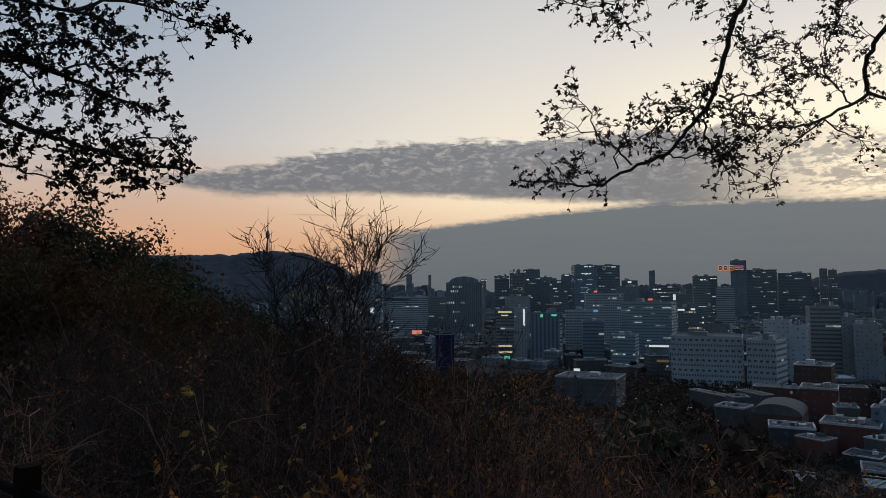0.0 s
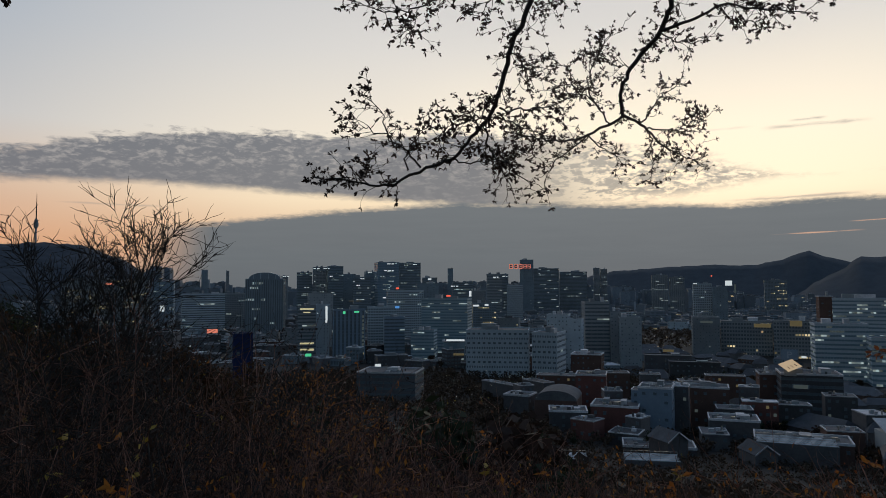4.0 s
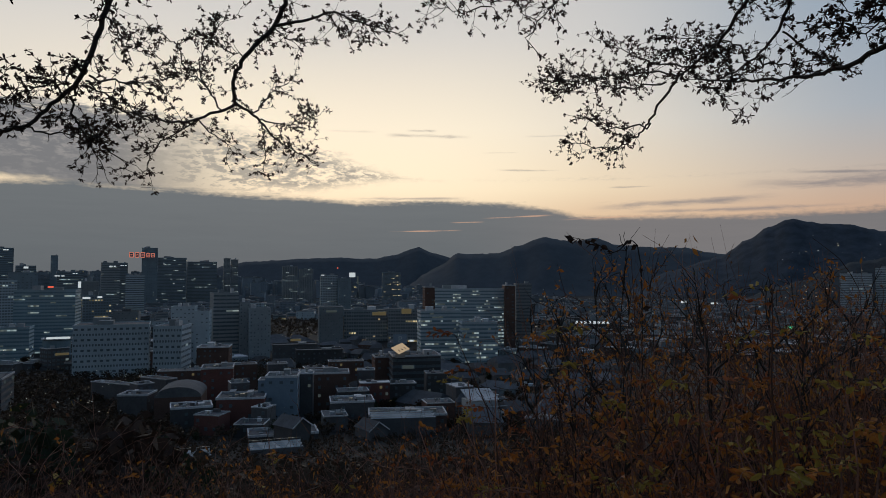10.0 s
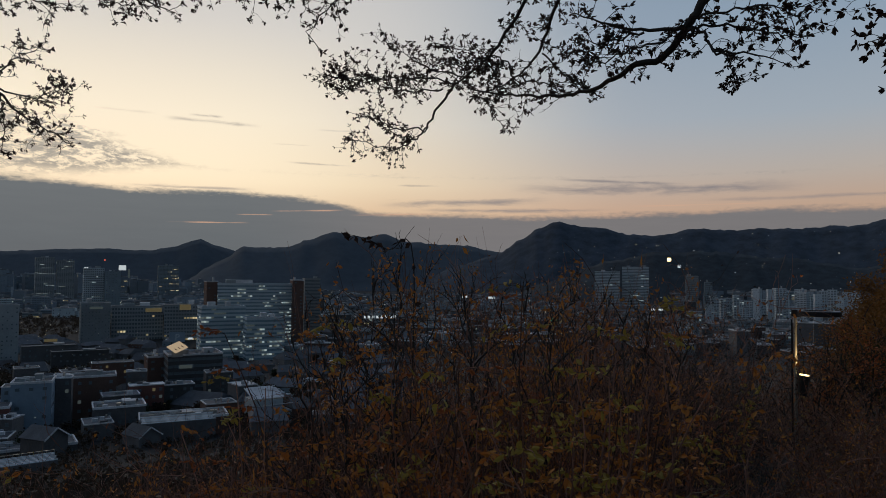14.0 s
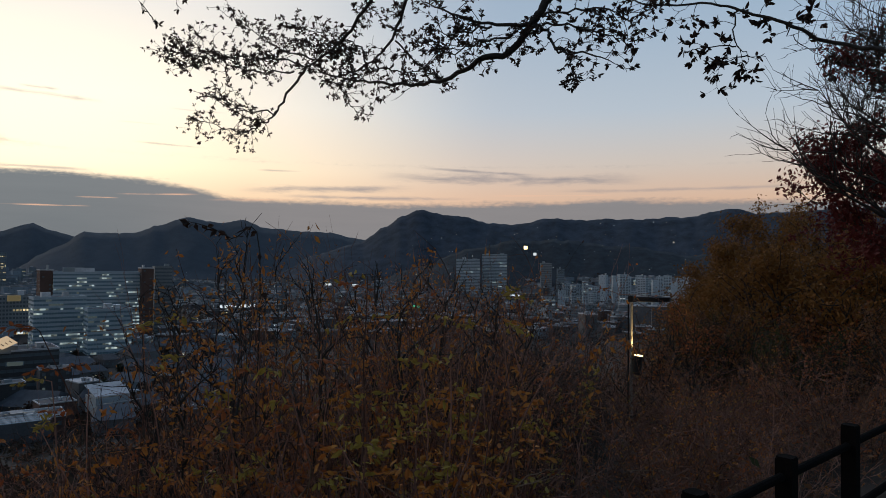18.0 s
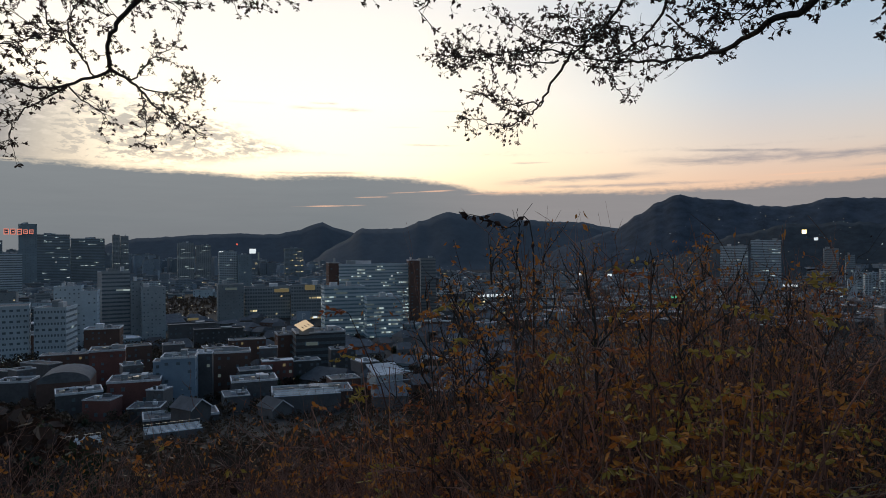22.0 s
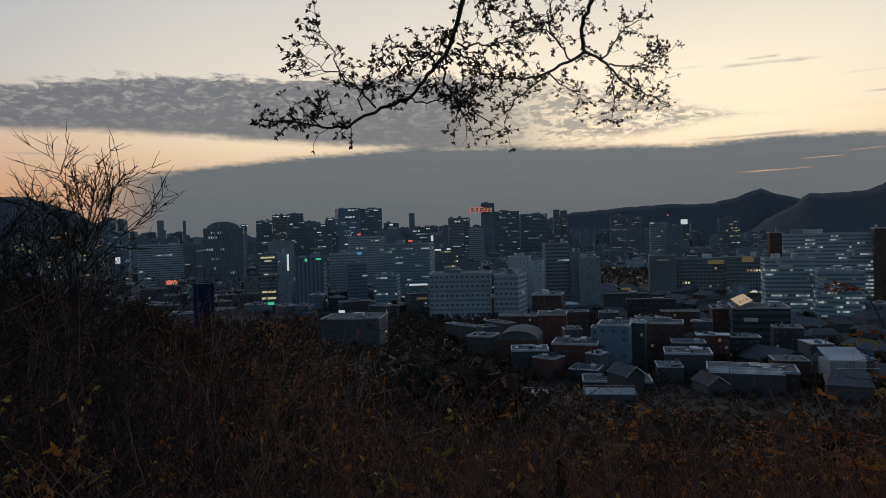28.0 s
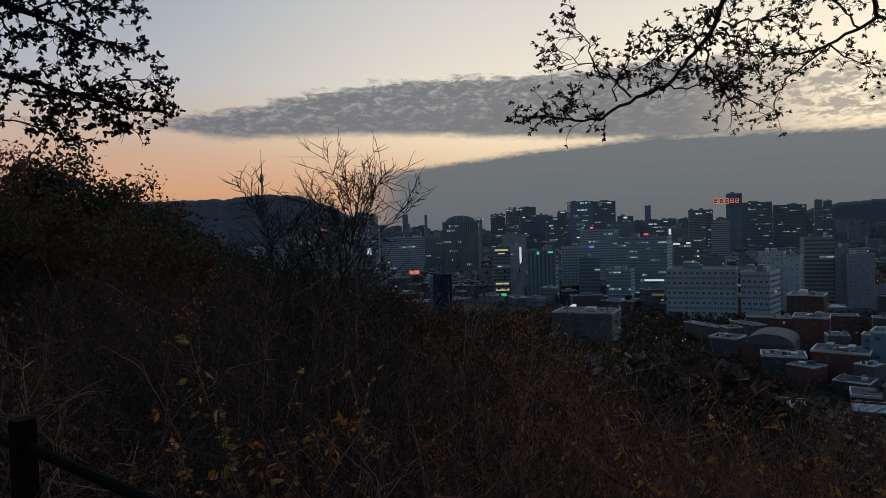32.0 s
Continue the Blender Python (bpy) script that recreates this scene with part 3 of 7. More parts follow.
def facade_rows(buf_for, w, d, z0, z1, style, all_sides=True):
    """Windows floor by floor; buf_for(i) gives the mesh that takes floor i."""
    wall, glass, way, storey, bay, lit, lit_m = STYLES[style]
    floors = max(1, int((z1 - z0 - 1.2) / storey))
    storey = (z1 - z0 - 1.0) / floors
    sides = [(w, 0), (d, 1), (d, 2), (w, 3)] if all_sides else [(w, 0), (d, 1), (d, 2)]
    e = 0.14

    def slab(buf, side, a0, a1, b0, b1, mat):
        if side == 0:
            buf.box(a0 - w / 2, a1 - w / 2, -d / 2 - e, -d / 2, b0, b1, mat, False)
        elif side == 3:
            buf.box(a0 - w / 2, a1 - w / 2, d / 2, d / 2 + e, b0, b1, mat, False)
        elif side == 1:
            buf.box(-w / 2 - e, -w / 2, a0 - d / 2, a1 - d / 2, b0, b1, mat, False)
        else:
            buf.box(w / 2, w / 2 + e, a0 - d / 2, a1 - d / 2, b0, b1, mat, False)

    for i in range(floors):
        buf = buf_for(i)
        b = z0 + i * storey
        floor_lit = lit * rng.choice((0.2, 0.6, 1.0, 1.6, 2.2))
        for length, side in sides:
            n = max(2, int(length / bay))
            step = length / n
            if way == "rows" and i % 2 == 1 and side in (0, 3):
                n, step = n // 2, length / max(1, n // 2)
            run = 0
            for j in range(n):
                if way == "few" and rng.random() < 0.45:
                    continue
                if run <= 0 and rng.random() < floor_lit / 2.6:
                    run = rng.randint(1, 5) if way != "few" else 1
                mat = 1 if run > 0 else 0
                run -= 1
                if way == "band":
                    a0, a1, c0, c1 = j * step + 0.08, (j + 1) * step - 0.08, 0.40, 0.82
                elif way == "vertical":
                    a0, a1, c0, c1 = (j + 0.3) * step, (j + 0.7) * step, 0.04, 0.96
                elif way == "rows":
                    a0, a1, c0, c1 = (j + 0.25) * step, (j + 0.75) * step, 0.35, 0.75
                elif way == "few":
                    a0, a1, c0, c1 = (j + 0.34) * step, (j + 0.66) * step, 0.40, 0.74
                else:
                    a0, a1, c0, c1 = (j + 0.16) * step, (j + 0.84) * step, 0.28, 0.80
                slab(buf, side, a0, a1, b + c0 * storey, b + c1 * storey, mat)


NEAR_CITY = 700
PANES = {}


def single_windows(ob, rows, mats):
    """Each window of a near block as a part of its own, up to 300; alike ones share a mesh."""
    rest, n = Buf(), 0
    for i in sorted(rows, reverse=True):
        q = rows[i]
        for k in range(0, len(q.f), 5):
            vs = [Vector(v) for v in q.v[k // 5 * 8:k // 5 * 8 + 8]]
            c = sum(vs, Vector()) / 8
            if c.y > 0 and abs(c.y - max(v.y for v in vs)) < 0.2 and n > 40:
                continue
            if n >= 80:
                rest.v += [tuple(v) for v in vs]
                o = len(rest.v) - 8
                rest.f += [tuple(o + j for j in f) for f in ((4, 5, 6, 7), (0, 1, 5, 4), (1, 2, 6, 5), (2, 3, 7, 6), (3, 0, 4, 7))]
                rest.m += [q.m[k]] * 5
                continue
            e = [max(abs(v[j] - c[j]) for v in vs) for j in range(3)]
            key = (round(e[0], 2), round(e[1], 2), round(e[2], 2), mats[q.m[k]].name)
            if key not in PANES:
                b = Buf()
                b.box(-e[0], e[0], -e[1], e[1], -e[2], e[2])
                me = bpy.data.meshes.new("window")
                me.from_pydata(b.v, [], b.f)
                me.materials.append(mats[q.m[k]])
                PANES[key] = me
            shared("window", PANES[key], ob, Matrix.Translation(c))
            n += 1
    if rest.f:
        rest.make("window_field", mats, ob)["kind"] = "stuff"


def joined_windows(ob, rows, mats):
    b = Buf()
    for q in rows.values():
        o = len(b.v)
        b.v += q.v
        b.f += [tuple(o + j for j in f) for f in q.f]
        b.m += q.m
    if b.f:
        b.make("window_field", mats, ob)["kind"] = "stuff"


def building(name, az, r, w, top, seen, d, turn, style, base=None):
    """A block with its face to the hill: azimuth, distance, breadth, roof height, depth and turn."""
    x, y = polar(az, r + d / 2)
    z0 = min(ground_z(x, y), PLAIN + 6 if r > 500 else 0) - 1.0 if base is None else base
    if top - z0 < 5:
        top = z0 + 5
    h = top - z0
    HEROES.append((az - math.degrees(w / 2 / r), az + math.degrees(w / 2 / r), r, seen))
    ob = empty(name, pose(x, y, z0, 0, 0, -az + turn))
    wall, glass, way, storey, bay, lit, lit_m = STYLES[style]
    b = Buf()
    b.box(-w / 2, w / 2, -d / 2, d / 2, 0, h - 0.9)
    b.make("wall", M[wall], ob)
    # parapet and roof
    p = Buf()
    e = 0.25
    for q in ((-w / 2 - e, w / 2 + e, -d / 2 - e, -d / 2 + 0.3), (-w / 2 - e, w / 2 + e, d / 2 - 0.3, d / 2 + e),
              (-w / 2 - e, -w / 2 + 0.3, -d / 2 + 0.31, d / 2 - 0.31), (w / 2 - 0.3, w / 2 + e, -d / 2 + 0.31, d / 2 - 0.31)):
        p.box(*q, h - 1.0, h)
    p.make("parapet", M["roof_pale"] if wall.startswith("brick") or r < 500 else M[wall], ob)
    f = Buf()
    f.box(-w / 2 + 0.35, w / 2 - 0.35, -d / 2 + 0.35, d / 2 - 0.35, h - 0.9, h - 0.75)
    f.make("roof", M["roof"], ob)
    for k in range(2 if w > 20 else 1):
        q = Buf()
        pw, pd, ph = w * rng.uniform(0.1, 0.25), d * rng.uniform(0.2, 0.4), min(5.0, h * 0.12) * rng.uniform(0.5, 1)
        cx, cy = rng.uniform(-0.3, 0.3) * w, rng.uniform(-0.1, 0.3) * d
        q.box(cx - pw / 2, cx + pw / 2, cy - pd / 2, cy + pd / 2, h - 0.76, h - 0.75 + ph)
        q.box(cx - pw / 2 - 0.2, cx + pw / 2 + 0.2, cy - pd / 2 - 0.2, cy + pd / 2 + 0.2, h - 0.75 + ph, h - 0.5 + ph)
        q.make("plant_room", M[rng.choice(("roof_pale", "grey"))], ob)
    if r < 500:
        for k in range(7):
            q = Buf()
            cx, cy, s, g = rng.uniform(-0.42, 0.42) * w, rng.uniform(-0.42, 0.3) * d, rng.uniform(0.4, 1.3), rng.uniform(0.5, 1.6)
            q.box(cx - s, cx + s, cy - s * 0.6, cy + s * 0.6, h - 0.74, h - 0.74 + g)
            q.make(rng.choice(("roof_unit", "water_tank", "skylight")), M[rng.choice(("roof_pale", "grey", "steel", "dim"))], ob)
        q = Buf()
        q.tube([(-w * 0.4, d * 0.2, h - 0.55), (w * 0.4, d * 0.2, h - 0.55)], 0.12, 0.12, 5)
        q.make("roof_pipe", M["steel"], ob)
    mats = [M[glass], M[lit_m]]
    rows = {}

    def buf_for(i):
        return rows.setdefault(i, Buf())

    facade_rows(buf_for, w, d, 0, h - 0.6, style)
    single_windows(ob, rows, mats) if r <= NEAR_CITY else joined_windows(ob, rows, mats)
    if name == "dome_tower":
        n, rad = 12, w * 0.42
        v = [(-rad * math.cos(math.pi * i / n), s, h - 0.5 + 0.42 * rad * math.sin(math.pi * i / n)) for s in (-d * 0.45, d * 0.45) for i in range(n + 1)]
        f = [(i, i + 1, n + 2 + i, n + 1 + i) for i in range(n)] + [tuple(range(n, -1, -1)), tuple(range(n + 1, 2 * n + 2))]
        mesh_object("arched_top", v, f, M["dark"], ob, "rounded dark roof crown")
        for i in range(1, n, 2):
            a = math.pi * i / n
            b = Buf()
            b.box(-rad * math.cos(a) - 0.5, -rad * math.cos(a) + 0.5, -d * 0.45 - 0.3, -d * 0.45, h - 0.5, h - 0.7 + 0.40 * rad * math.sin(a))
            b.make("crown_rib", M["white"], ob)
    tagged(ob, WORDS[style], "building")
    return ob


building('dome_tower', 1.89, 1100, 58.7, 16.9, -2.88, 34, -8, 'stripes')
building('covered_block', 0.1, 560, 15.0, -34.0, -5.6, 20, 3, 'netted')
building('office_block', -2.97, 1300, 74.2, -7.4, -2.80, 30, 5, 'bands')
building('office_block', -0.49, 1350, 37.9, -7.8, -2.54, 30, -4, 'grid_dark')
building('office_block', -11.94, 1900, 64.4, 25.2, -1.06, 40, 0, 'bands_lit')
building('office_block', -10.13, 1950, 51.0, 27.6, -1.07, 40, 6, 'bands_lit')
building('office_block', -8.08, 1900, 74.5, 24.1, -1.08, 40, -5, 'bands_lit')
building('office_block', -5.86, 1900, 48.6, 21.2, -1.10, 40, -5, 'glass')
building('office_tower', 5.22, 800, 20.8, -18.8, -5.59, 26, 0, 'bands_dark')
building('office_tower', 6.52, 802, 15.5, -17.5, -5.60, 28, 0, 'plain_white')
building('office_block', 6.30, 950, 33.5, -5.1, -1.60, 26, 4, 'plain_grey')
building('office_tower', 8.66, 780, 36.6, -22.8, -5.03, 26, 3, 'stripes_lit')
building('office_block', 11.44, 880, 36.7, -22.9, -4.73, 26, 3, 'grid')
building('office_block', 12.48, 780, 23.3, -31.8, -5.38, 22, 3, 'bands_blue')
building('office_tower', 13.40, 1000, 53.1, -2.1, -4.43, 30, 6, 'grid')
building('office_tower', 15.32, 1150, 36.9, 8.9, -2.53, 30, 2, 'dark')
building('glass_block', 16.99, 840, 58.1, -11.9, -4.95, 40, -10, 'glass_light')
building('glass_block', 15.03, 760, 26.2, -45.8, -6.19, 26, -10, 'glass_light')
building('block_wing', 25.55, 590, 22.0, -37.5, -6.6, 34, -14, 'white_rows')
building('brick_annexe', 28.7, 560, 24.0, -52.5, -7.0, 22, -8, 'brick_dark')
building('office_tower', 15.5, 1392, 30, 22.5, -1.6, 26, 3, 'glass_dark')
building('office_block', 18.3, 1392, 42, 12.5, -2.3, 26, 3, 'glass_dark')
building('office_tower', 9.75, 1572, 40, 27.5, -1.6, 26, 3, 'glass_dark')
building('big_block', 21.34, 600, 55.1, -36.0, -6.38, 40, -4, 'white_rows')
building('office_tower', 11.86, 1600, 52.2, 62.7, -1.60, 50, 10, 'glass')
building('office_tower', 13.70, 1620, 51.1, 61.9, -1.59, 50, 10, 'glass_dark')
building('office_tower', 10.42, 1650, 26.3, 41.2, -1.60, 40, 0, 'glass')
building('office_tower', 7.51, 1650, 36.1, 55.1, -1.12, 40, 6, 'glass_dark')
building('office_tower', 6.25, 1680, 33.9, 53.3, -1.12, 40, 0, 'grid_dark')
building('office_tower', 5.00, 1700, 37.2, 41.0, -1.12, 40, 0, 'glass_dark')
building('office_tower', 8.69, 1750, 33.8, 37.8, -1.12, 40, 0, 'dark')
building('office_tower', 3.27, 1400, 18.8, 25.8, -1.60, 30, 0, 'plain_grey')
building('office_tower', 17.28, 2100, 17.1, 61.7, -1.11, 30, 0, 'dark')
building('office_tower', 23.75, 1900, 38.1, 79.0, -1.08, 40, 0, 'dark')
building('slab_block', 25.40, 1900, 69.1, 54.0, -1.07, 30, -4, 'glass_dark')
building('slab_block', 27.60, 1950, 76.1, 45.4, -1.05, 30, 3, 'glass_dark')
building('office_tower', 29.51, 2100, 18.1, 59.6, -0.59, 30, 3, 'grid_dark')
building('office_tower', 30.10, 2100, 19.4, 56.1, -0.59, 30, 3, 'grid_dark')
building('office_block', 21.91, 1750, 16.5, 36.5, -1.55, 30, 3, 'glass_dark')
building('office_tower', 21.00, 1700, 37.7, 35.7, -1.56, 30, 3, 'bands_dark')
building('office_block', 22.74, 1300, 30.3, 5.4, -1.77, 24, 0, 'bands')
building('office_block', 19.66, 1100, 22.9, -3.3, -2.50, 24, 0, 'plain_grey')
building('office_block', 20.13, 1000, 34.2, -21.6, -3.42, 24, 4, 'dark_lit')
building('white_block', 26.37, 680, 21.3, -25.5, -5.19, 24, -6, 'plain_white')
building('white_block', 27.80, 670, 12.7, -29.5, -5.06, 24, -6, 'plain_white')
building('office_block', 29.36, 720, 24.8, -13.7, -4.92, 30, 8, 'bands_dark')
building('office_block', 32.09, 700, 20.7, -28.8, -4.56, 24, 6, 'plain_grey')
building('office_block', 30.89, 715, 10.0, -23.2, -4.60, 20, 6, 'plain_grey')
building('hotel', 37.70, 1500, 36.3, 7.7, -1.58, 30, 4, 'grid_white')
building('hotel', 38.99, 1480, 27.7, 1.2, -1.77, 30, 4, 'dark')
building('slab_block', 34.50, 2000, 43.0, 34.8, -0.72, 24, 4, 'apartment_dark')
building('slab_block', 35.83, 2000, 39.9, 28.0, -0.73, 24, 4, 'apartment_dark')
building('slab_block', 42.94, 1900, 51.1, 17.5, -0.77, 24, 4, 'dark_lit')
building('hospital', 49.51, 760, 77.8, -10.3, -3.04, 30, 6, 'ward_lit')
building('end_tower', 46.15, 765, 11.5, -8.3, -3.04, 30, 6, 'brick_dark')
building('end_tower', 52.93, 755, 11.6, -6.0, -3.03, 34, 6, 'brick_dark')
building('dark_tower', 54.11, 820, 18.4, -4.7, -2.69, 30, 6, 'bands_dark')
building('clinic', 46.99, 660, 39.6, -30.1, -5.41, 26, 10, 'ward_lit')
building('clinic', 50.32, 640, 34.1, -39.8, -5.86, 26, 10, 'ward_lit')
building('museum', 37.88, 860, 30.2, -34.7, -3.66, 30, 4, 'plain_grey')
building('museum', 40.80, 880, 56.1, -39.6, -3.78, 30, 2, 'low_lit')
building('museum', 44.07, 860, 40.4, -37.5, -3.70, 30, 0, 'low_lit')
building('brick_block', 42.25, 440, 11.4, -49.2, -8.50, 16, 8, 'brick_dark')
building('gold_roof_house', 44.95, 420, 30.1, -46.2, -9.06, 24, 8, 'bands_dim')
building('brick_house', 30.92, 330, 21.8, -54.2, -12.20, 18, -6, 'brick_red')
building('stair_tower', 34.10, 338, 15.2, -46.0, -11.66, 16, -6, 'plain_blue')
building('brick_house', 28.98, 400, 17.2, -48.7, -8.85, 18, -3, 'brick_red')
building('long_house', 37.4, 370, 27.0, -49.3, -9.92, 14, 0, 'brick_dark')
building('long_house', 39.72, 330, 20.9, -57.7, -12.69, 16, 4, 'plain_dim')
building('long_house', 44.38, 300, 34.4, -58.4, -14.06, 16, 4, 'brick_dark')
building('low_house', 12.24, 450, 39.8, -54.2, -8.64, 30, -14, 'bands_dim')
building('low_house', 34.14, 290, 28.4, -64.2, -14.33, 14, 4, 'plain_dim')
building('low_house', 27.02, 330, 18.0, -57.2, -12.65, 14, 2, 'plain_dim')
building('low_house', 23.11, 380, 14.8, -58.0, -9.88, 14, -20, 'plain_dim')
building('school', 34.97, 640, 40.1, -60.1, -5.98, 20, 4, 'plain_dim')
building('school', 36.97, 600, 39.9, -61.1, -6.58, 16, 4, 'plain_dim')
for k in range(30):
    a_, r_k = 86.8 + 10.6 * ((k * 0.618) % 1.0), 1270 + 16 * k
    building('apartment', a_, r_k, rng.uniform(9, 17), EYE - r_k * math.tan(radians(rng.choice((0.65, 0.8, 1.0, 1.3, 1.7, 2.2)) + rng.uniform(-0.1, 0.25))), -3.4, 14, rng.choice((-20, -6, 4, 12)), rng.choice(('apartment', 'apartment', 'apartment', 'plain_white')))
building('office_tower', -2.89, 2700, 22.7, 72.2, 0.82, 24, 0, 'dark')
building('office_tower', -1.13, 2600, 10.9, 67.0, 0.82, 12, 0, 'plain_grey')
building('office_block', 85.50, 1500, 24.0, 4.0, -1.62, 24, 4, 'bands_dark')
building('office_block', 86.70, 1500, 15.0, -8.7, -1.60, 24, 4, 'glass_dark')
building('terrace_block', 78.91, 1750, 61.8, 13.0, -0.49, 24, 0, 'bands')
building('terrace_block', 81.16, 1780, 65.6, 25.7, -0.47, 24, 0, 'bands')


# low and middling houses between the named blocks
FAR = Buf()
FAR_MATS = ["house", "grey", "white", "brick_dark", "dark", "roof", "roof_pale", "glass", "lit_cool", "lit_warm", "dim", "haze_tint"]


def filler(az, r, w, d, h, turn, wall, roofed):
    x, y = polar(az, r)
    z0 = ground_z(x, y) - 0.6
    st = rng.choice(("grid_dark", "plain_grey", "bands_dark", "dark")) if r > 900 else rng.choice(("plain_grey", "brick_red", "grid_dark"))
    wb = Buf()
    facade_rows(lambda i: wb, w, d, 0.3, h, st, False)
    if r > 950:
        b = Buf()
        b.box(-w / 2, w / 2, -d / 2, d / 2, 0, h, FAR_MATS.index(wall))
        b.box(-w / 2 - 0.15, w / 2 + 0.15, -d / 2 - 0.15, d / 2 + 0.15, h, h + 0.35, 5)
        b.box(-w * 0.2, w * 0.15, -d * 0.1, d * 0.25, h + 0.35, h + 3.2, rng.choice((1, 5, 6)))
        lit_id = rng.choice((8, 8, 9))
        o = len(b.v)
        b.v += wb.v
        b.f += [tuple(o + j for j in f) for f in wb.f]
        b.m += [lit_id if i else 7 for i in wb.m]
        m = pose(x, y, z0, 0, 0, turn)
        o = len(FAR.v)
        FAR.v += [tuple(m @ Vector(v)) for v in b.v]
        FAR.f += [tuple(o + j for j in f) for f in b.f]
        FAR.m += b.m
        return
    ob = empty("house" if roofed else "small_block", pose(x, y, z0, 0, 0, turn))
    b = Buf()
    b.box(-w / 2, w / 2, -d / 2, d / 2, 0, h)
    b.make("wall", M[wall], ob)
    q = Buf()
    if roofed:
        e, k = 0.5, h + min(w, d) * 0.28
        q.v = [(-w / 2 - e, -d / 2 - e, h), (w / 2 + e, -d / 2 - e, h), (w / 2 + e, d / 2 + e, h), (-w / 2 - e, d / 2 + e, h), (-w / 2 * 0.7, 0, k), (w / 2 * 0.7, 0, k)]
        q.f = [(0, 1, 5, 4), (1, 2, 5), (2, 3, 4, 5), (3, 0, 4), (3, 2, 1, 0)]
        q.m = [0] * 5
        q.make("roof", M["tile_roof"], ob)
    else:
        q.box(-w / 2 - 0.15, w / 2 + 0.15, -d / 2 - 0.15, d / 2 + 0.15, h, h + 0.35)
        q.make("roof", M[rng.choice(("roof", "roof", "roof_pale"))], ob)
        q = Buf()
        for c in ((-w / 2 - 0.3, w / 2 + 0.3, -d / 2 - 0.3, -d / 2 + 0.1), (-w / 2 - 0.3, w / 2 + 0.3, d / 2 - 0.1, d / 2 + 0.3), (-w / 2 - 0.3, -w / 2 + 0.1, -d / 2 + 0.11, d / 2 - 0.11), (w / 2 - 0.1, w / 2 + 0.3, -d / 2 + 0.11, d / 2 - 0.11)):
            q.box(*c, h + 0.36, h + 0.95)
        q.make("parapet", M["roof_pale"], ob)
        q = Buf()
        q.box(-w * 0.2, w * 0.15, -d * 0.1, d * 0.25, h + 0.35, h + 2.6)
        q.make("stair_head", M["grey"], ob)
    if wb.f:
        wb.make("window_field", [M["glass"], M[rng.choice(("lit_cool", "lit_cool", "lit_warm"))]], ob)["kind"] = "stuff"
    if roofed:
        tagged(ob, "small dark tile-roofed house in the old quarter", "house", "houses of the old quarter")
    else:
        tagged(ob, "small flat-roofed city block with few lit windows", "building", "small city blocks")


def skyline(az):
    return lerp_table([(-15, -0.8), (0, 0.1), (12, 0.6), (27, 0.6), (31, 0.1), (40, -0.4), (52, -1.2), (60, -1.8), (75, -1.5), (90, -1.0), (110, -0.5)], az)


def fill_city():
    made = near = tries = 0
    while made < 2500 and tries < 34000:
        tries += 1
        az = rng.uniform(-16, 106)
        r = 285 * math.exp(rng.random() ** 0.85 * math.log(3000 / 285))
        if r < 950 and near > 290:
            continue
        if (az > 62 and r < 700) or (az < 12 and r < 700) or (az < 31 and r < 640) or (r < 560 and az < 34):
            continue
        if 55 < az < 84 and r < 2300 and rng.random() < 0.8:
            continue
        if 31 < az < 48 and 890 < r < 1330:      # the palace woods
            continue
        w, d = rng.uniform(9, 26) * (1 + r / 2500), rng.uniform(9, 20) * (1 + r / 3000)
        half = math.degrees(w / 2 / r)
        x, y = polar(az, r)
        z0 = ground_z(x, y)
        cap = skyline(az) + (r < 900) * -2.0
        hit = False
        for a0, a1, hr, seen in HEROES:
            if az + half > a0 and az - half < a1:
                if abs(r - hr) < 30 + d:
                    hit = True
                elif r < hr:
                    cap = min(cap, seen + 0.1)
        if hit:
            continue
        hmax = EYE + r * math.tan(radians(cap)) - z0
        if hmax < 4:
            continue
        h = min(hmax, (rng.choice((12, 18, 25, 35, 50, 70, 95)) if r > 1500 else rng.choice((6, 9, 12, 15, 20, 30, 45))) * rng.uniform(0.8, 1.2) if r > 650 else rng.uniform(4.5, 9))
        if 29 < az < 50 and 500 < r < 890:
            h = min(hmax, rng.uniform(4, 8))
        if 55 < az < 84 and r < 2300:
            h = min(h, rng.uniform(6, 12))
        roofed = r < 900 and 30 < az < 62 and h < 9
        # beyond 1450 m every wall takes the painted-haze colour
        filler(az, r, w, d, h, rng.uniform(-40, 40) - az, rng.choice(("house", "house", "dim", "house", "brick_dark", "dark") if r < 950 else ("house", "grey", "grey", "white", "dim", "dark") if r < 1450 else ("haze_tint",)), roofed)
        if r < 950:
            near += 1
        HEROES.append((az - half * 0.8, az + half * 0.8, r, math.degrees(math.atan2(z0 + h * 0.45 - EYE, r))))
        made += 1
    for k in range(420):
        az = rng.uniform(-9, 62)
        r = rng.uniform(2150, 3300)
        top_z = EYE + r * math.tan(radians(skyline(az) - 0.05 - abs(rng.gauss(0, 0.45))))
        if top_z > PLAIN + 12:
            filler(az, r, rng.uniform(16, 42), rng.uniform(14, 24), top_z - PLAIN, rng.uniform(-30, 30) - az, "haze_tint", False)
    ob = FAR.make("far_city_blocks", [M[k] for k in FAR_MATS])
    tagged(ob, "countless far city blocks with dim and lit windows", "buildings", kind="stuff")


fill_city()


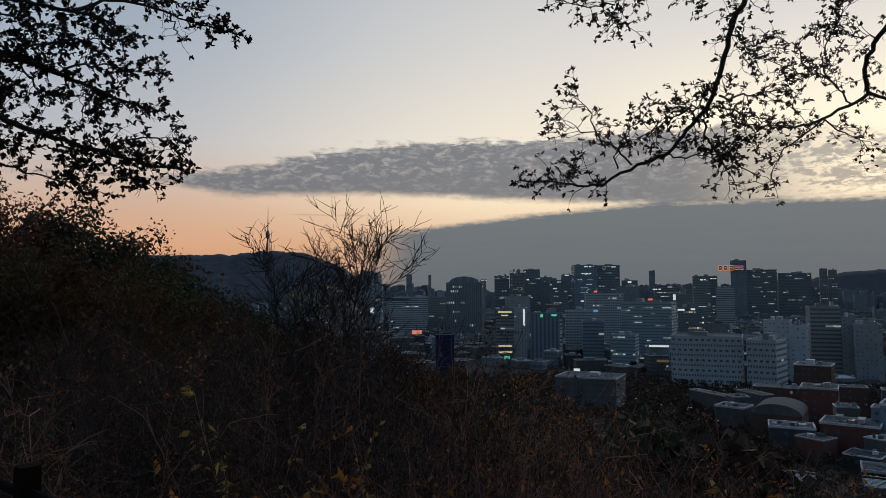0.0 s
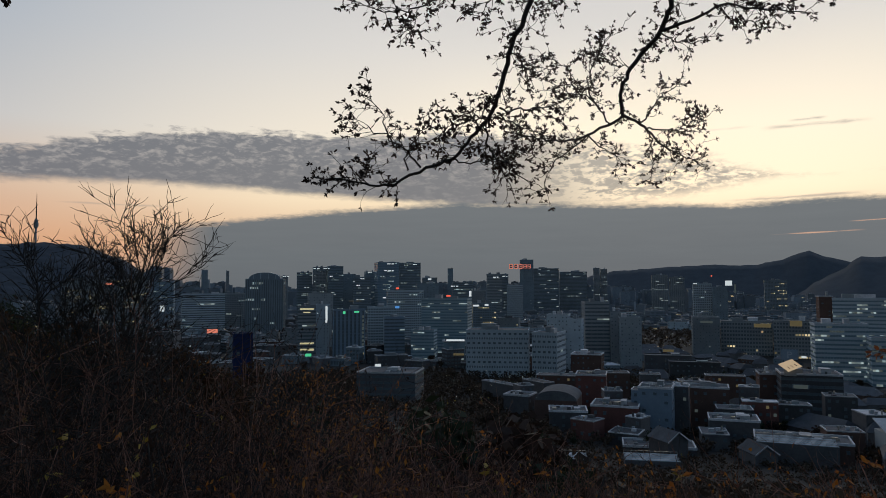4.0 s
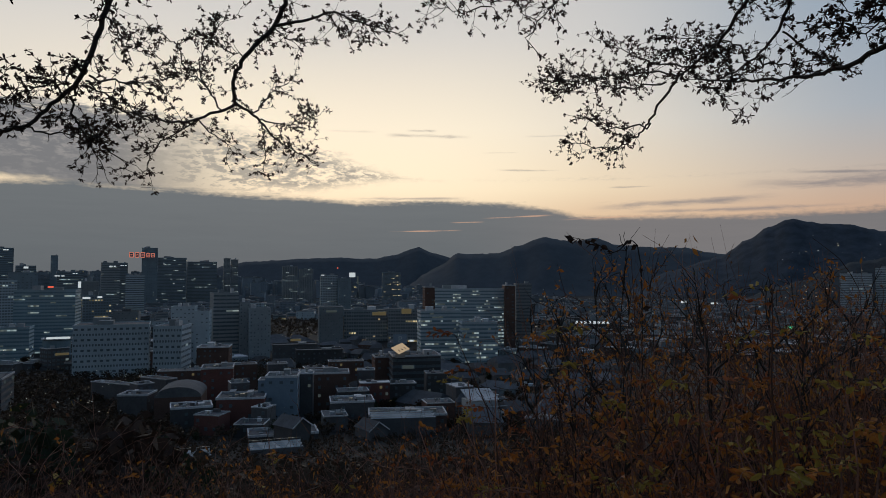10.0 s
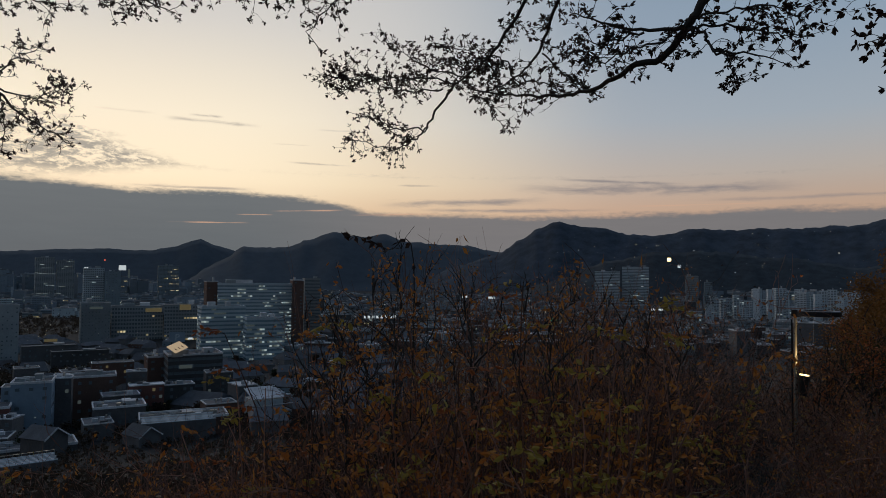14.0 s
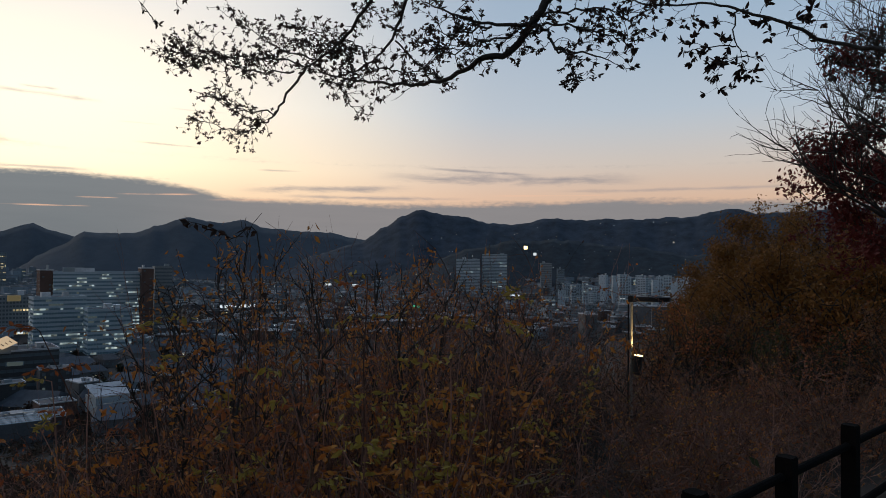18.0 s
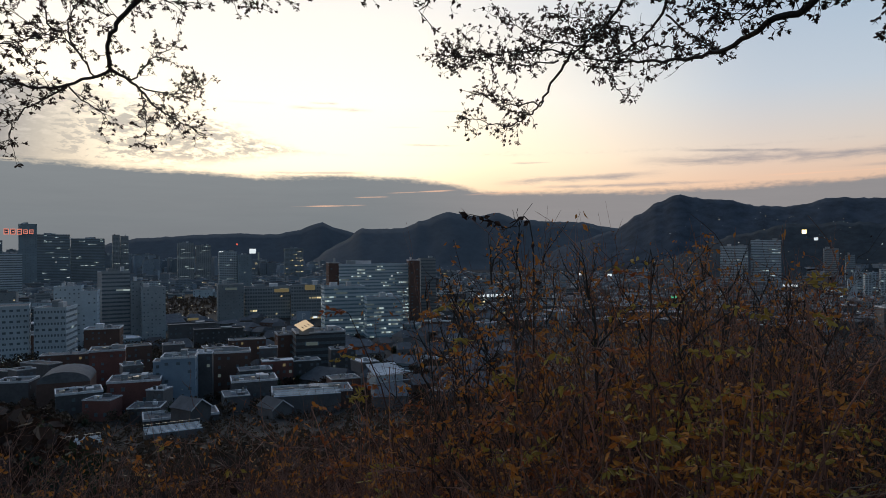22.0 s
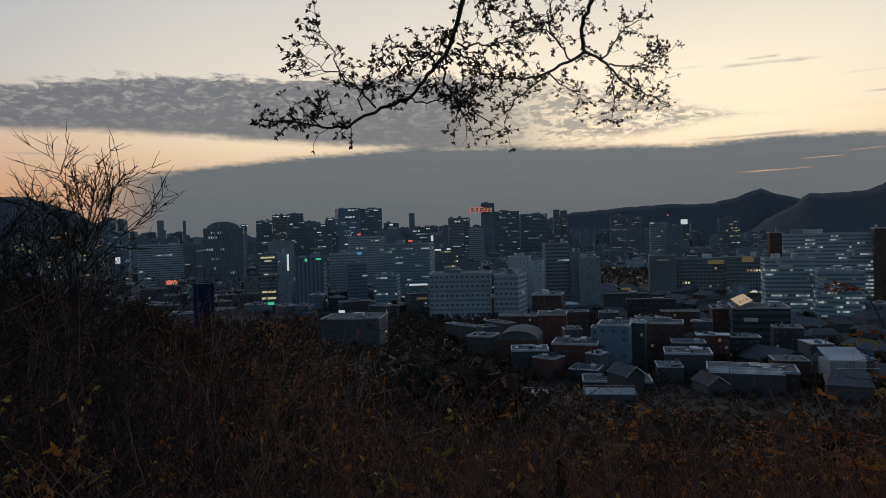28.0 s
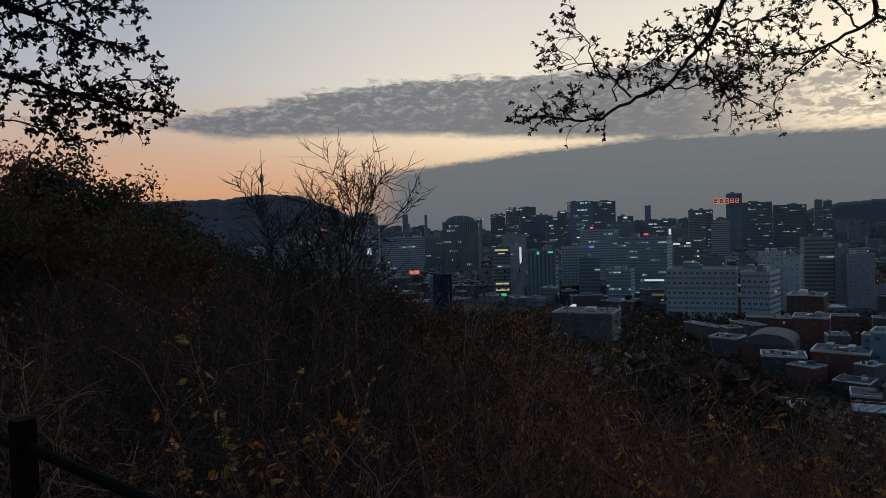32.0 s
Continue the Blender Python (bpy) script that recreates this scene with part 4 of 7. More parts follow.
def low_roofs():
    """Close-set low halls and workshops at the foot of the slope: flat roofs with pale rims and clutter."""
    r_ = random.Random(31)
    for r in (300, 338, 384, 410, 438, 462, 486, 512, 540, 570):
        az = 27.0 + r_.uniform(0, 2) if r < 440 else 33.0
        while az < 57:
            w, d = r_.uniform(7, 19), r_.uniform(7, 12)
            step = math.degrees((w + r_.uniform(2, 10)) / r)
            a0, a1 = az, az + math.degrees(w / r)
            az += step
            mid = (a0 + a1) / 2
            x, y = polar(mid, r)
            z0 = ground_z(x, y) - 0.6
            cap = 99.0
            clash = False
            for b0, b1, hr, seen in HEROES:
                if a1 > b0 and a0 < b1:
                    if -d - 4 < r - hr < 34:
                        clash = True
                    elif r < hr:
                        cap = min(cap, EYE + r * math.tan(radians(seen + 0.15)) - z0)
            h = min(r_.uniform(3.6, 7.0), cap)
            if clash or h < 3.2 or r_.random() < (0.55 if mid < 30 else 0.3):
                continue
            ob = empty("low_building", pose(x, y, z0, 0, 0, -mid + r_.choice((-8, -6, 6, 10, 34)) + r_.uniform(-3, 3)))
            b = Buf()
            b.box(-w / 2, w / 2, -d / 2, d / 2, 0, h)
            b.make("wall", M[r_.choice(("dim", "brick", "brick_dark", "dim", "grey", "dim"))], ob)
            b = Buf()
            b.box(-w / 2 - 0.2, w / 2 + 0.2, -d / 2 - 0.2, d / 2 + 0.2, h, h + 0.25)
            b.make("roof", M[r_.choice(("roof", "dim", "roof", "tile_roof", "roof_pale"))], ob)
            b = Buf()
            for c in ((-w / 2 - 0.35, w / 2 + 0.35, -d / 2 - 0.35, -d / 2), (-w / 2 - 0.35, w / 2 + 0.35, d / 2, d / 2 + 0.35), (-w / 2 - 0.35, -w / 2, -d / 2 + 0.01, d / 2 - 0.01), (w / 2, w / 2 + 0.35, -d / 2 + 0.01, d / 2 - 0.01)):
                b.box(*c, h + 0.26, h + 0.55)
            b.make("parapet", M["roof_pale"], ob)
            for _ in range(r_.randint(2, 4)):
                b = Buf()
                cx, cy, s, k = r_.uniform(-0.35, 0.35) * w, r_.uniform(-0.3, 0.3) * d, r_.uniform(0.7, 2.2), r_.uniform(0.8, 2.4)
                b.box(cx - s, cx + s, cy - s * 0.6, cy + s * 0.6, h + 0.26, h + 0.26 + k)
                b.make(r_.choice(("roof_unit", "skylight", "stair_head")), M[r_.choice(("roof_pale", "grey", "steel", "white"))], ob)
            wb = Buf()
            facade_rows(lambda i: wb, w, d, 0.4, h, "plain_grey", False)
            if wb.f:
                wb.make("window_field", [M["glass"], M[r_.choice(("lit_cool", "lit_warm"))]], ob)["kind"] = "stuff"
            tagged(ob, "low flat-roofed building with a pale roof rim", "building", "low buildings below the slope")


def flat_block(az, r, w, d, top, turn, wall, roof, clutter, seed):
    """A low flat-roofed block with a thin pale rim, roof clutter and windows."""
    r_ = random.Random(seed)
    x, y = polar(az, r + d / 2)
    z0 = min(ground_z(x, y) - 1.0, top - 5.0)
    h = top - z0
    ob = empty("flat_roofed_block", pose(x, y, z0, 0, 0, -az + turn))
    b = Buf()
    b.box(-w / 2, w / 2, -d / 2, d / 2, 0, h - 0.5)
    b.make("wall", M[wall], ob)
    b = Buf()
    b.box(-w / 2 + 0.3, w / 2 - 0.3, -d / 2 + 0.3, d / 2 - 0.3, h - 0.5, h - 0.3)
    b.make("roof", M[roof], ob)
    for q in ((-w / 2 - 0.15, w / 2 + 0.15, -d / 2 - 0.15, -d / 2 + 0.28), (-w / 2 - 0.15, w / 2 + 0.15, d / 2 - 0.28, d / 2 + 0.15), (-w / 2 - 0.15, -w / 2 + 0.28, -d / 2 + 0.29, d / 2 - 0.29), (w / 2 - 0.28, w / 2 + 0.15, -d / 2 + 0.29, d / 2 - 0.29)):
        b = Buf()
        b.box(*q, h - 0.5, h)
        b.make("parapet", M["roof_pale"], ob)
    for k in range(clutter):
        b = Buf()
        cx, cy, u, v = r_.uniform(-0.38, 0.38) * w, r_.uniform(-0.34, 0.34) * d, r_.uniform(0.4, 1.6), r_.uniform(0.5, 1.8)
        if k % 3 == 2:
            b.tube([(cx, cy, h - 0.3), (cx, cy, h + v)], 0.35, 0.35, 8)
            b.make("vent_pipe", M["steel"], ob)
        else:
            b.box(cx - u, cx + u, cy - u * 0.6, cy + u * 0.6, h - 0.3, h - 0.3 + v)
            b.make(("roof_unit", "stair_head")[k % 2], M[r_.choice(("grey", "dim", "roof_pale"))], ob)
    for i in range(max(1, int((h - 1.5) / 3.6))):
        z = h - 3.4 - 3.6 * i
        if z < 0.5 or i > 2:
            break
        for j in range(max(1, int(w / 3.2))):
            if r_.random() < 0.35:
                continue
            b = Buf()
            cx = -w / 2 + (j + 0.5) * w / max(1, int(w / 3.2))
            b.box(cx - 0.7, cx + 0.7, -d / 2 - 0.12, -d / 2, z, z + 1.5)
            b.make("window", M["glass" if r_.random() < 0.9 else r_.choice(("lit_cool", "lit_warm"))], ob)
    HEROES.append((az - math.degrees(w / 2 / r), az + math.degrees(w / 2 / r), r, math.degrees(math.atan2(top - EYE, r)) - 0.6))
    tagged(ob, {"brick": "low red brick block with a pale roof rim", "brick_dark": "low brown brick block with a pale roof rim"}.get(wall, "low grey flat-roofed block with a pale roof rim"), "building", "low blocks of the near town")


def near_town():
    for k, q in enumerate(((30.6, 352, 9, 9, -50.5, 10, "dim", "roof"), (32.6, 318, 8, 8, -57.0, -30, "dim", "roof_pale"), (33.2, 345, 12, 10, -48.6, -6, "blue_grey", "roof"), (36.0, 352, 7, 8, -47.0, -6, "dim", "roof_pale"),
                           (26.9, 336, 10, 12, -58.4, -30, "brick", "roof"), (28.6, 318, 12, 10, -59.2, -30, "brick", "roof"), (23.4, 400, 9, 10, -55.6, 24, "dim", "roof"), (24.6, 420, 8, 22, -56.8, 38, "dim", "dim"),
                           (21.6, 430, 7, 34, -60.6, 40, "dim", "tile_roof"), (26.2, 455, 26, 12, -56.6, -8, "brick_dark", "roof"), (30.6, 462, 22, 12, -55.0, 6, "brick_dark", "dim"), (33.6, 430, 12, 10, -51.4, 4, "dim", "roof"),
                           (39.8, 352, 16, 12, -56.6, 6, "dim", "roof"), (41.6, 366, 16, 8, -54.6, 6, "brick", "roof_pale"), (43.8, 372, 16, 10, -56.0, 10, "dim", "roof"), (46.9, 388, 14, 12, -52.8, 8, "dim", "roof"),
                           (40.9, 392, 10, 8, -51.2, 0, "dim", "roof_pale"), (38.3, 312, 11, 14, -61.0, 6, "dim", "tile_roof"), (47.0, 330, 14, 12, -59.0, 14, "brick_dark", "tile_roof"), (48.8, 356, 10, 14, -55.4, 24, "dim", "roof_pale"),
                           (31.7, 306, 13, 12, -61.8, -14, "dim", "tile_roof"), (36.6, 402, 12, 10, -50.8, 8, "brick_dark", "roof"), (44.4, 470, 20, 12, -53.4, 6, "dim", "roof"), (39.2, 470, 24, 10, -55.4, 4, "brick_dark", "dim"))):
        flat_block(*q, 5 if q[1] < 400 else 3, 600 + k)
    # gabled house among the roofs
    for az, r, w, d, z, h, turn, wall in ((34.9, 284, 9.5, 12, -62.6, 4.2, 38, "dim"), (41.4, 290, 9, 12, -65.5, 3.5, 30, "dim")):
        x, y = polar(az, r)
        ob = empty("gabled_house", pose(x, y, z, 0, 0, -az + turn))
        b = Buf()
        b.box(-w / 2, w / 2, -d / 2, d / 2, -8, h)
        b.face([(-w / 2, -d / 2, h), (w / 2, -d / 2, h), (0, -d / 2, h + w * 0.36)])
        b.face([(w / 2, d / 2, h), (-w / 2, d / 2, h), (0, d / 2, h + w * 0.36)])
        b.make("wall", M[wall], ob)
        for sgn in (-1, 1):
            b = bmesh.new()
            bmesh.ops.create_cube(b, size=1.0, matrix=pose(sgn * w * 0.27, 0, h + w * 0.19, 0, sgn * 35.75, 0) @ Matrix.Diagonal((w * 0.68, d + 1.2, 0.25, 1)))
            part("roof_slope", b, M["tile_roof"], ob)
            b = bmesh.new()
            bmesh.ops.create_cube(b, size=1.0, matrix=pose(sgn * w * 0.27, -d / 2 - 0.72, h + w * 0.19, 0, sgn * 35.75, 0) @ Matrix.Diagonal((w * 0.69, 0.2, 0.5, 1)))
            part("barge_board", b, M["roof_pale"], ob)
        tagged(ob, "small dark gabled house with pale verge boards", "house", "gabled houses of the near town")
    # slatted pale terraces with railings
    for az, r, w, d, z, turn in ((33.6, 258, 19, 8, -60.4, 6), (27.2, 256, 12, 7, -61.0, 4), (44.0, 296, 28, 10, -58.4, 5)):
        x, y = polar(az, r)
        ob = empty("roof_terrace", pose(x, y, z, 0, 0, -az + turn))
        b = Buf()
        b.box(-w / 2, w / 2, -d / 2, d / 2, -9, 0)
        b.make("wall", M["dim"], ob)
        n = 7
        for k in range(n):
            b = Buf()
            y0 = -d / 2 + d * k / n
            b.box(-w / 2 + 0.3 * (k % 3), w / 2 - 0.5 * ((k * 2) % 3), y0 + 0.15, y0 + d / n * 0.62, 0, 0.25 + 0.12 * k)
            b.make("deck_strip", M["roof_pale" if k % 2 else "white"], ob)
        for k in range(9):
            b = Buf()
            cx = -w / 2 + w * k / 8
            b.box(cx - 0.06, cx + 0.06, d / 2 - 0.12, d / 2, 0, 1.6)
            b.make("post", M["steel"], ob)
        b = Buf()
        b.box(-w / 2, w / 2, d / 2 - 0.16, d / 2 + 0.04, 1.6, 1.75)
        b.make("rail", M["steel"], ob)
        tagged(ob, "pale slatted roof terrace with a metal railing", "terrace", "roof terraces of the near town")


near_town()
low_roofs()


def lights():
    """Street lamps and lit signs too small and far to pick apart."""
    b = Buf()
    r_ = random.Random(8)
    for k in range(3600):
        az = r_.uniform(-14, 104) if k % 3 else r_.uniform(14, 58)
        r = 330 * math.exp(r_.random() ** 0.8 * math.log(2600 / 330))
        if az > 66 and r < 800:
            continue
        x, y = polar(az, r)
        z = ground_z(x, y) + r_.choice((6, 7, 9, 11, 14, 20)) * (0.6 + r / 1600)
        s = 0.15 * (0.5 + r / 900) * r_.uniform(0.4, 1.2)
        b.box(x - s, x + s, y - s, y + s, z - s * 0.5, z + s * 0.5, r_.choice((0, 0, 0, 1, 2)))
    ob = b.make("city_lights", [M["lit_point"], M["lit_cool"], M["lit_warm"]])
    tagged(ob, "scattered street lamps and shop lights of the city", "lights", kind="stuff")


lights()


def lit(name, az, r, w, z0, z1, mat):
    """A lit sign, lamp strip or letter bar on a front, in its own thin housing."""
    x, y = polar(az, r)
    ob = empty(name, pose(x, y, z0, 0, 0, -az))
    h = max(z1 - z0, 0.25)
    b = Buf()
    b.box(-w / 2 - 0.1, w / 2 + 0.1, 0.02, 0.6, -0.1, h + 0.1)
    b.make("housing", M["dark"], ob)
    n = max(1, int(w / 4.0)) if name == "roof_light" else 1
    if n > 1:
        h *= 0.55
    if mat == "lit_pink" and name == "sign_letter_bar":
        for q in ((-w / 2, w / 2, h * 0.86, h), (-w / 2, w / 2, 0, h * 0.14), (-w / 2, -w * 0.36, h * 0.15, h * 0.85), (w * 0.36, w / 2, h * 0.15, h * 0.85), (-w * 0.2, w * 0.2, h * 0.42, h * 0.58)):
            b = Buf()
            b.box(q[0], q[1], -0.12, 0.0, q[2], q[3])
            b.make("lamp_bar", M[mat], ob)
        n = 0
    for i in range(n):
        b = Buf()
        b.box(-w / 2 + w * (i + 0.06) / n, -w / 2 + w * (i + 0.94 - 0.35 * (i % 2)) / n, -0.12, 0.0, 0, h)
        b.make("lamp_face", M[mat], ob)
    words = {"lit_white": "bright white", "lit_red": "small red", "lit_blue": "blue", "lit_green": "green", "lit_pink": "pink-red",
             "lit_warm": "warm yellow", "lit_cool": "cool white", "lit_amber": "amber", "lit_floor": "warm yellow"}[mat]
    tagged(ob, words + " lit strip fixed to a city building", name.replace("_", " ").split(" ")[-1], "lit signs of the city")


lit('roof_light', 12.17, 1590, 15.9, 57.0, 61.0, 'lit_white')
lit('roof_light', 14.29, 1590, 11.9, 55.4, 59.4, 'lit_white')
lit('roof_light', 12.05, 1590, 22.6, 41.0, 45.0, 'lit_white')
lit('roof_light', 6.01, 1640, 16.6, 47.9, 50.7, 'lit_white')
lit('roof_light', 6.81, 1640, 15.2, 47.9, 50.7, 'lit_white')
lit('roof_light', 7.22, 1640, 8.3, 28.6, 32.7, 'lit_white')
lit('roof_light', 9.84, 1560, 11.8, 22.0, 24.6, 'lit_white')
lit('roof_light', 9.48, 1560, 10.5, 6.3, 10.2, 'lit_white')
lit('roof_light', 10.47, 1560, 11.8, 36.4, 39.0, 'lit_white')
lit('roof_light', 17.64, 1380, 15.7, 3.4, 6.8, 'lit_white')
lit('roof_light', 18.68, 1380, 10.0, 8.0, 10.2, 'lit_white')
lit('roof_light', 15.51, 1380, 7.9, 17.2, 20.6, 'lit_white')
lit('roof_light', 3.49, 1380, 12.7, 24.3, 26.6, 'lit_white')
lit('roof_light', 13.64, 1380, 13.7, -6.9, -4.6, 'lit_white')
lit('roof_light', 11.68, 1380, 6.9, -19.6, -17.3, 'lit_white')
lit('lit_sign', 18.98, 1200, 5.8, -14.5, -4.7, 'lit_white')
lit('lit_sign', 19.44, 985, 10.2, -26.1, -23.7, 'lit_white')
lit('lit_sign', 20.34, 985, 6.3, -25.2, -22.8, 'lit_white')
lit('lit_sign', 17.10, 830, 6.1, -9.6, -7.6, 'lit_red')
lit('warning_lamp', 12.78, 990, 4.9, -0.4, 2.1, 'lit_red')
lit('lit_sign', 12.75, 770, 5.8, -21.8, -19.2, 'lit_blue')
lit('lit_sign', 9.33, 770, 6.4, -26.4, -24.4, 'lit_green')
lit('lit_sign', 8.30, 770, 3.2, -27.7, -24.4, 'lit_green')
lit('roof_light', 9.26, 930, 19.5, -16.6, -15.1, 'lit_warm')
lit('lit_sign', 6.83, 795, 2.7, -38.6, -19.3, 'lit_white')
lit('roof_light', 21.14, 1680, 13.3, 25.7, 29.8, 'lit_white')
lit('roof_light', 21.91, 1740, 13.7, 29.3, 32.1, 'lit_white')
lit('lit_sign', 5.35, 690, 6.9, -66.6, -63.7, 'lit_green')
lit('lit_sign', 5.23, 790, 17.8, -62.6, -60.6, 'lit_floor')
lit('lit_sign', 5.23, 790, 17.8, -70.0, -67.6, 'lit_floor')
lit('lit_sign', 11.13, 560, 5.6, -64.2, -61.0, 'lit_white')
lit('billboard', 39.66, 1470, 14.8, 3.2, 13.1, 'lit_white')
lit('lit_sign', 40.12, 1475, 3.7, -11.7, 5.6, 'lit_cool')
lit('warning_lamp', 38.43, 1490, 2.7, 21.4, 24.6, 'lit_red')
lit('roof_light', 37.23, 1490, 9.3, 6.6, 9.8, 'lit_white')
lit('sign_letter_bar', 58.57, 750, 3.2, -48.1, -45.1, 'lit_white')
lit('sign_letter_bar', 58.94, 750, 3.2, -48.0, -45.0, 'lit_white')
lit('sign_letter_bar', 59.31, 750, 3.2, -47.9, -44.9, 'lit_white')
lit('sign_letter_bar', 59.67, 750, 3.1, -47.9, -44.9, 'lit_white')
lit('sign_letter_bar', 60.04, 750, 3.1, -47.8, -44.8, 'lit_white')
lit('sign_letter_bar', 60.40, 750, 3.1, -47.7, -44.7, 'lit_white')
lit('sign_letter_bar', 60.77, 750, 3.1, -47.6, -44.7, 'lit_white')
lit('sign_letter_bar', 61.13, 750, 3.1, -47.6, -44.6, 'lit_white')
lit('floodlight', 67.09, 1100, 11.4, -36.1, -32.8, 'lit_white')
lit('floodlight', 69.32, 1100, 11.7, -37.3, -34.0, 'lit_white')
lit('floodlight', 84.55, 1900, 9.4, 25.0, 32.9, 'lit_white')
lit('floodlight', 83.77, 2150, 12.5, 47.6, 58.4, 'lit_amber')
lit('lit_sign', 74.56, 900, 12.1, -58.1, -55.1, 'lit_green')
lit('lit_sign', 82.81, 1100, 22.0, -51.4, -48.6, 'lit_white')
lit('lit_sign', -6.00, 1200, 8.0, -35.8, -24.9, 'lit_white')
lit('lit_sign', -2.23, 700, 11.7, -42.1, -38.1, 'lit_pink')
lit('lit_sign', -9.78, 1700, 19.4, 11.3, 15.6, 'lit_pink')
lit('lit_sign', 37.97, 850, 15.6, -41.4, -38.6, 'lit_cool')
lit('lit_sign', 44.26, 850, 14.2, -43.4, -37.0, 'lit_warm')
lit('lit_sign', 35.06, 590, 9.7, -52.4, -50.4, 'lit_warm')
lit('lit_sign', 41.96, 870, 20.4, -46.5, -42.1, 'lit_warm')
lit('lit_sign', 44.44, 412, 7.9, -53.5, -51.5, 'lit_cool')
lit('lit_skylight', 49.85, 330, 3.2, -57.8, -56.2, 'lit_white')
lit('lit_sign', 44.72, 430, 2.9, -38.8, -37.7, 'lit_white')
lit('sign_letter_bar', 22.44, 1880, 10.3, 52.8, 66.5, 'lit_pink')
lit('sign_letter_bar', 22.84, 1880, 10.2, 52.7, 66.4, 'lit_pink')
lit('sign_letter_bar', 23.24, 1880, 10.2, 52.6, 66.2, 'lit_pink')
lit('sign_letter_bar', 23.62, 1885, 8.7, 54.1, 64.8, 'lit_pink')
lit('sign_letter_bar', 23.97, 1885, 8.7, 54.0, 64.6, 'lit_pink')
lit('lit_eave', 17.68, 672, 20.6, -51.6, -49.9, 'lit_white')
lit('lit_eave', 17.95, 672, 11.9, -65.8, -63.6, 'lit_warm')
lit('lit_window', 9.86, 768, 2.6, -32.0, -29.5, 'lit_cool')
lit('lit_window', 9.86, 768, 2.6, -36.5, -34.0, 'lit_cool')
lit('lit_window', 9.86, 768, 2.6, -41.0, -38.4, 'lit_cool')
lit('lit_window', 9.85, 768, 2.6, -45.5, -42.9, 'lit_cool')
lit('lit_window', 9.85, 768, 2.6, -50.0, -47.4, 'lit_cool')
lit('lit_window', 9.85, 768, 2.6, -54.4, -51.9, 'lit_cool')
lit('lit_window', 9.85, 768, 2.6, -58.9, -56.3, 'lit_cool')
lit('lit_window', 9.85, 768, 2.6, -63.4, -60.8, 'lit_cool')
lit('lit_floor', 5.22, 792, 17.9, -23.4, -21.4, 'lit_floor')
lit('lit_floor', 5.22, 792, 9.0, -27.0, -25.6, 'lit_floor')


def hillside_lights():
    b = Buf()
    r_ = random.Random(9)
    for k in range(230):
        az = r_.uniform(74, 103)
        r = r_.choice((r_.uniform(1300, 2300), r_.uniform(2000, 2350), r_.uniform(2700, 3060)))
        x, y = polar(az, r)
        z = ground_z(x, y) + 5
        s = 0.9 * r_.uniform(0.5, 1.3)
        b.box(x - s, x + s, y - s, y + s, z - s, z + s * 0.5, r_.choice((0, 0, 1)))
    ob = b.make("hillside_lights", [M["lit_point"], M["lit_cool"]])
    tagged(ob, "tiny lamps of houses scattered over the far slopes", "lights", kind="stuff")


hillside_lights()


def far_tower():
    x, y = polar(-14.66, 3250)
    ob = empty("observation_tower", pose(x, y, 178))

    def lathe(name, prof, mat, n=14):
        v, f = [], []
        for r, z in prof:
            v += [(r * math.cos(2 * math.pi * i / n), r * math.sin(2 * math.pi * i / n), z) for i in range(n)]
        for k in range(len(prof) - 1):
            f += [(k * n + i, k * n + (i + 1) % n, (k + 1) * n + (i + 1) % n, (k + 1) * n + i) for i in range(n)]
        f.append(tuple((len(prof) - 1) * n + i for i in range(n)))
        mesh_object(name, v, f, mat, ob)

    lathe("shaft", [(6, 0), (4.6, 8), (3.6, 60), (3.6, 76)], M["grey"])
    lathe("deck", [(3.6, 76), (8.6, 82), (9.4, 90), (9.4, 98), (7.2, 104), (7.2, 110), (4, 116)], M["grey"])
    lathe("antenna", [(2.4, 116), (2.0, 160), (1.2, 190), (0.6, 228)], M["metal_dark"])
    tagged(ob, "slim observation tower with a round deck on a wooded hill", "tower")


far_tower()


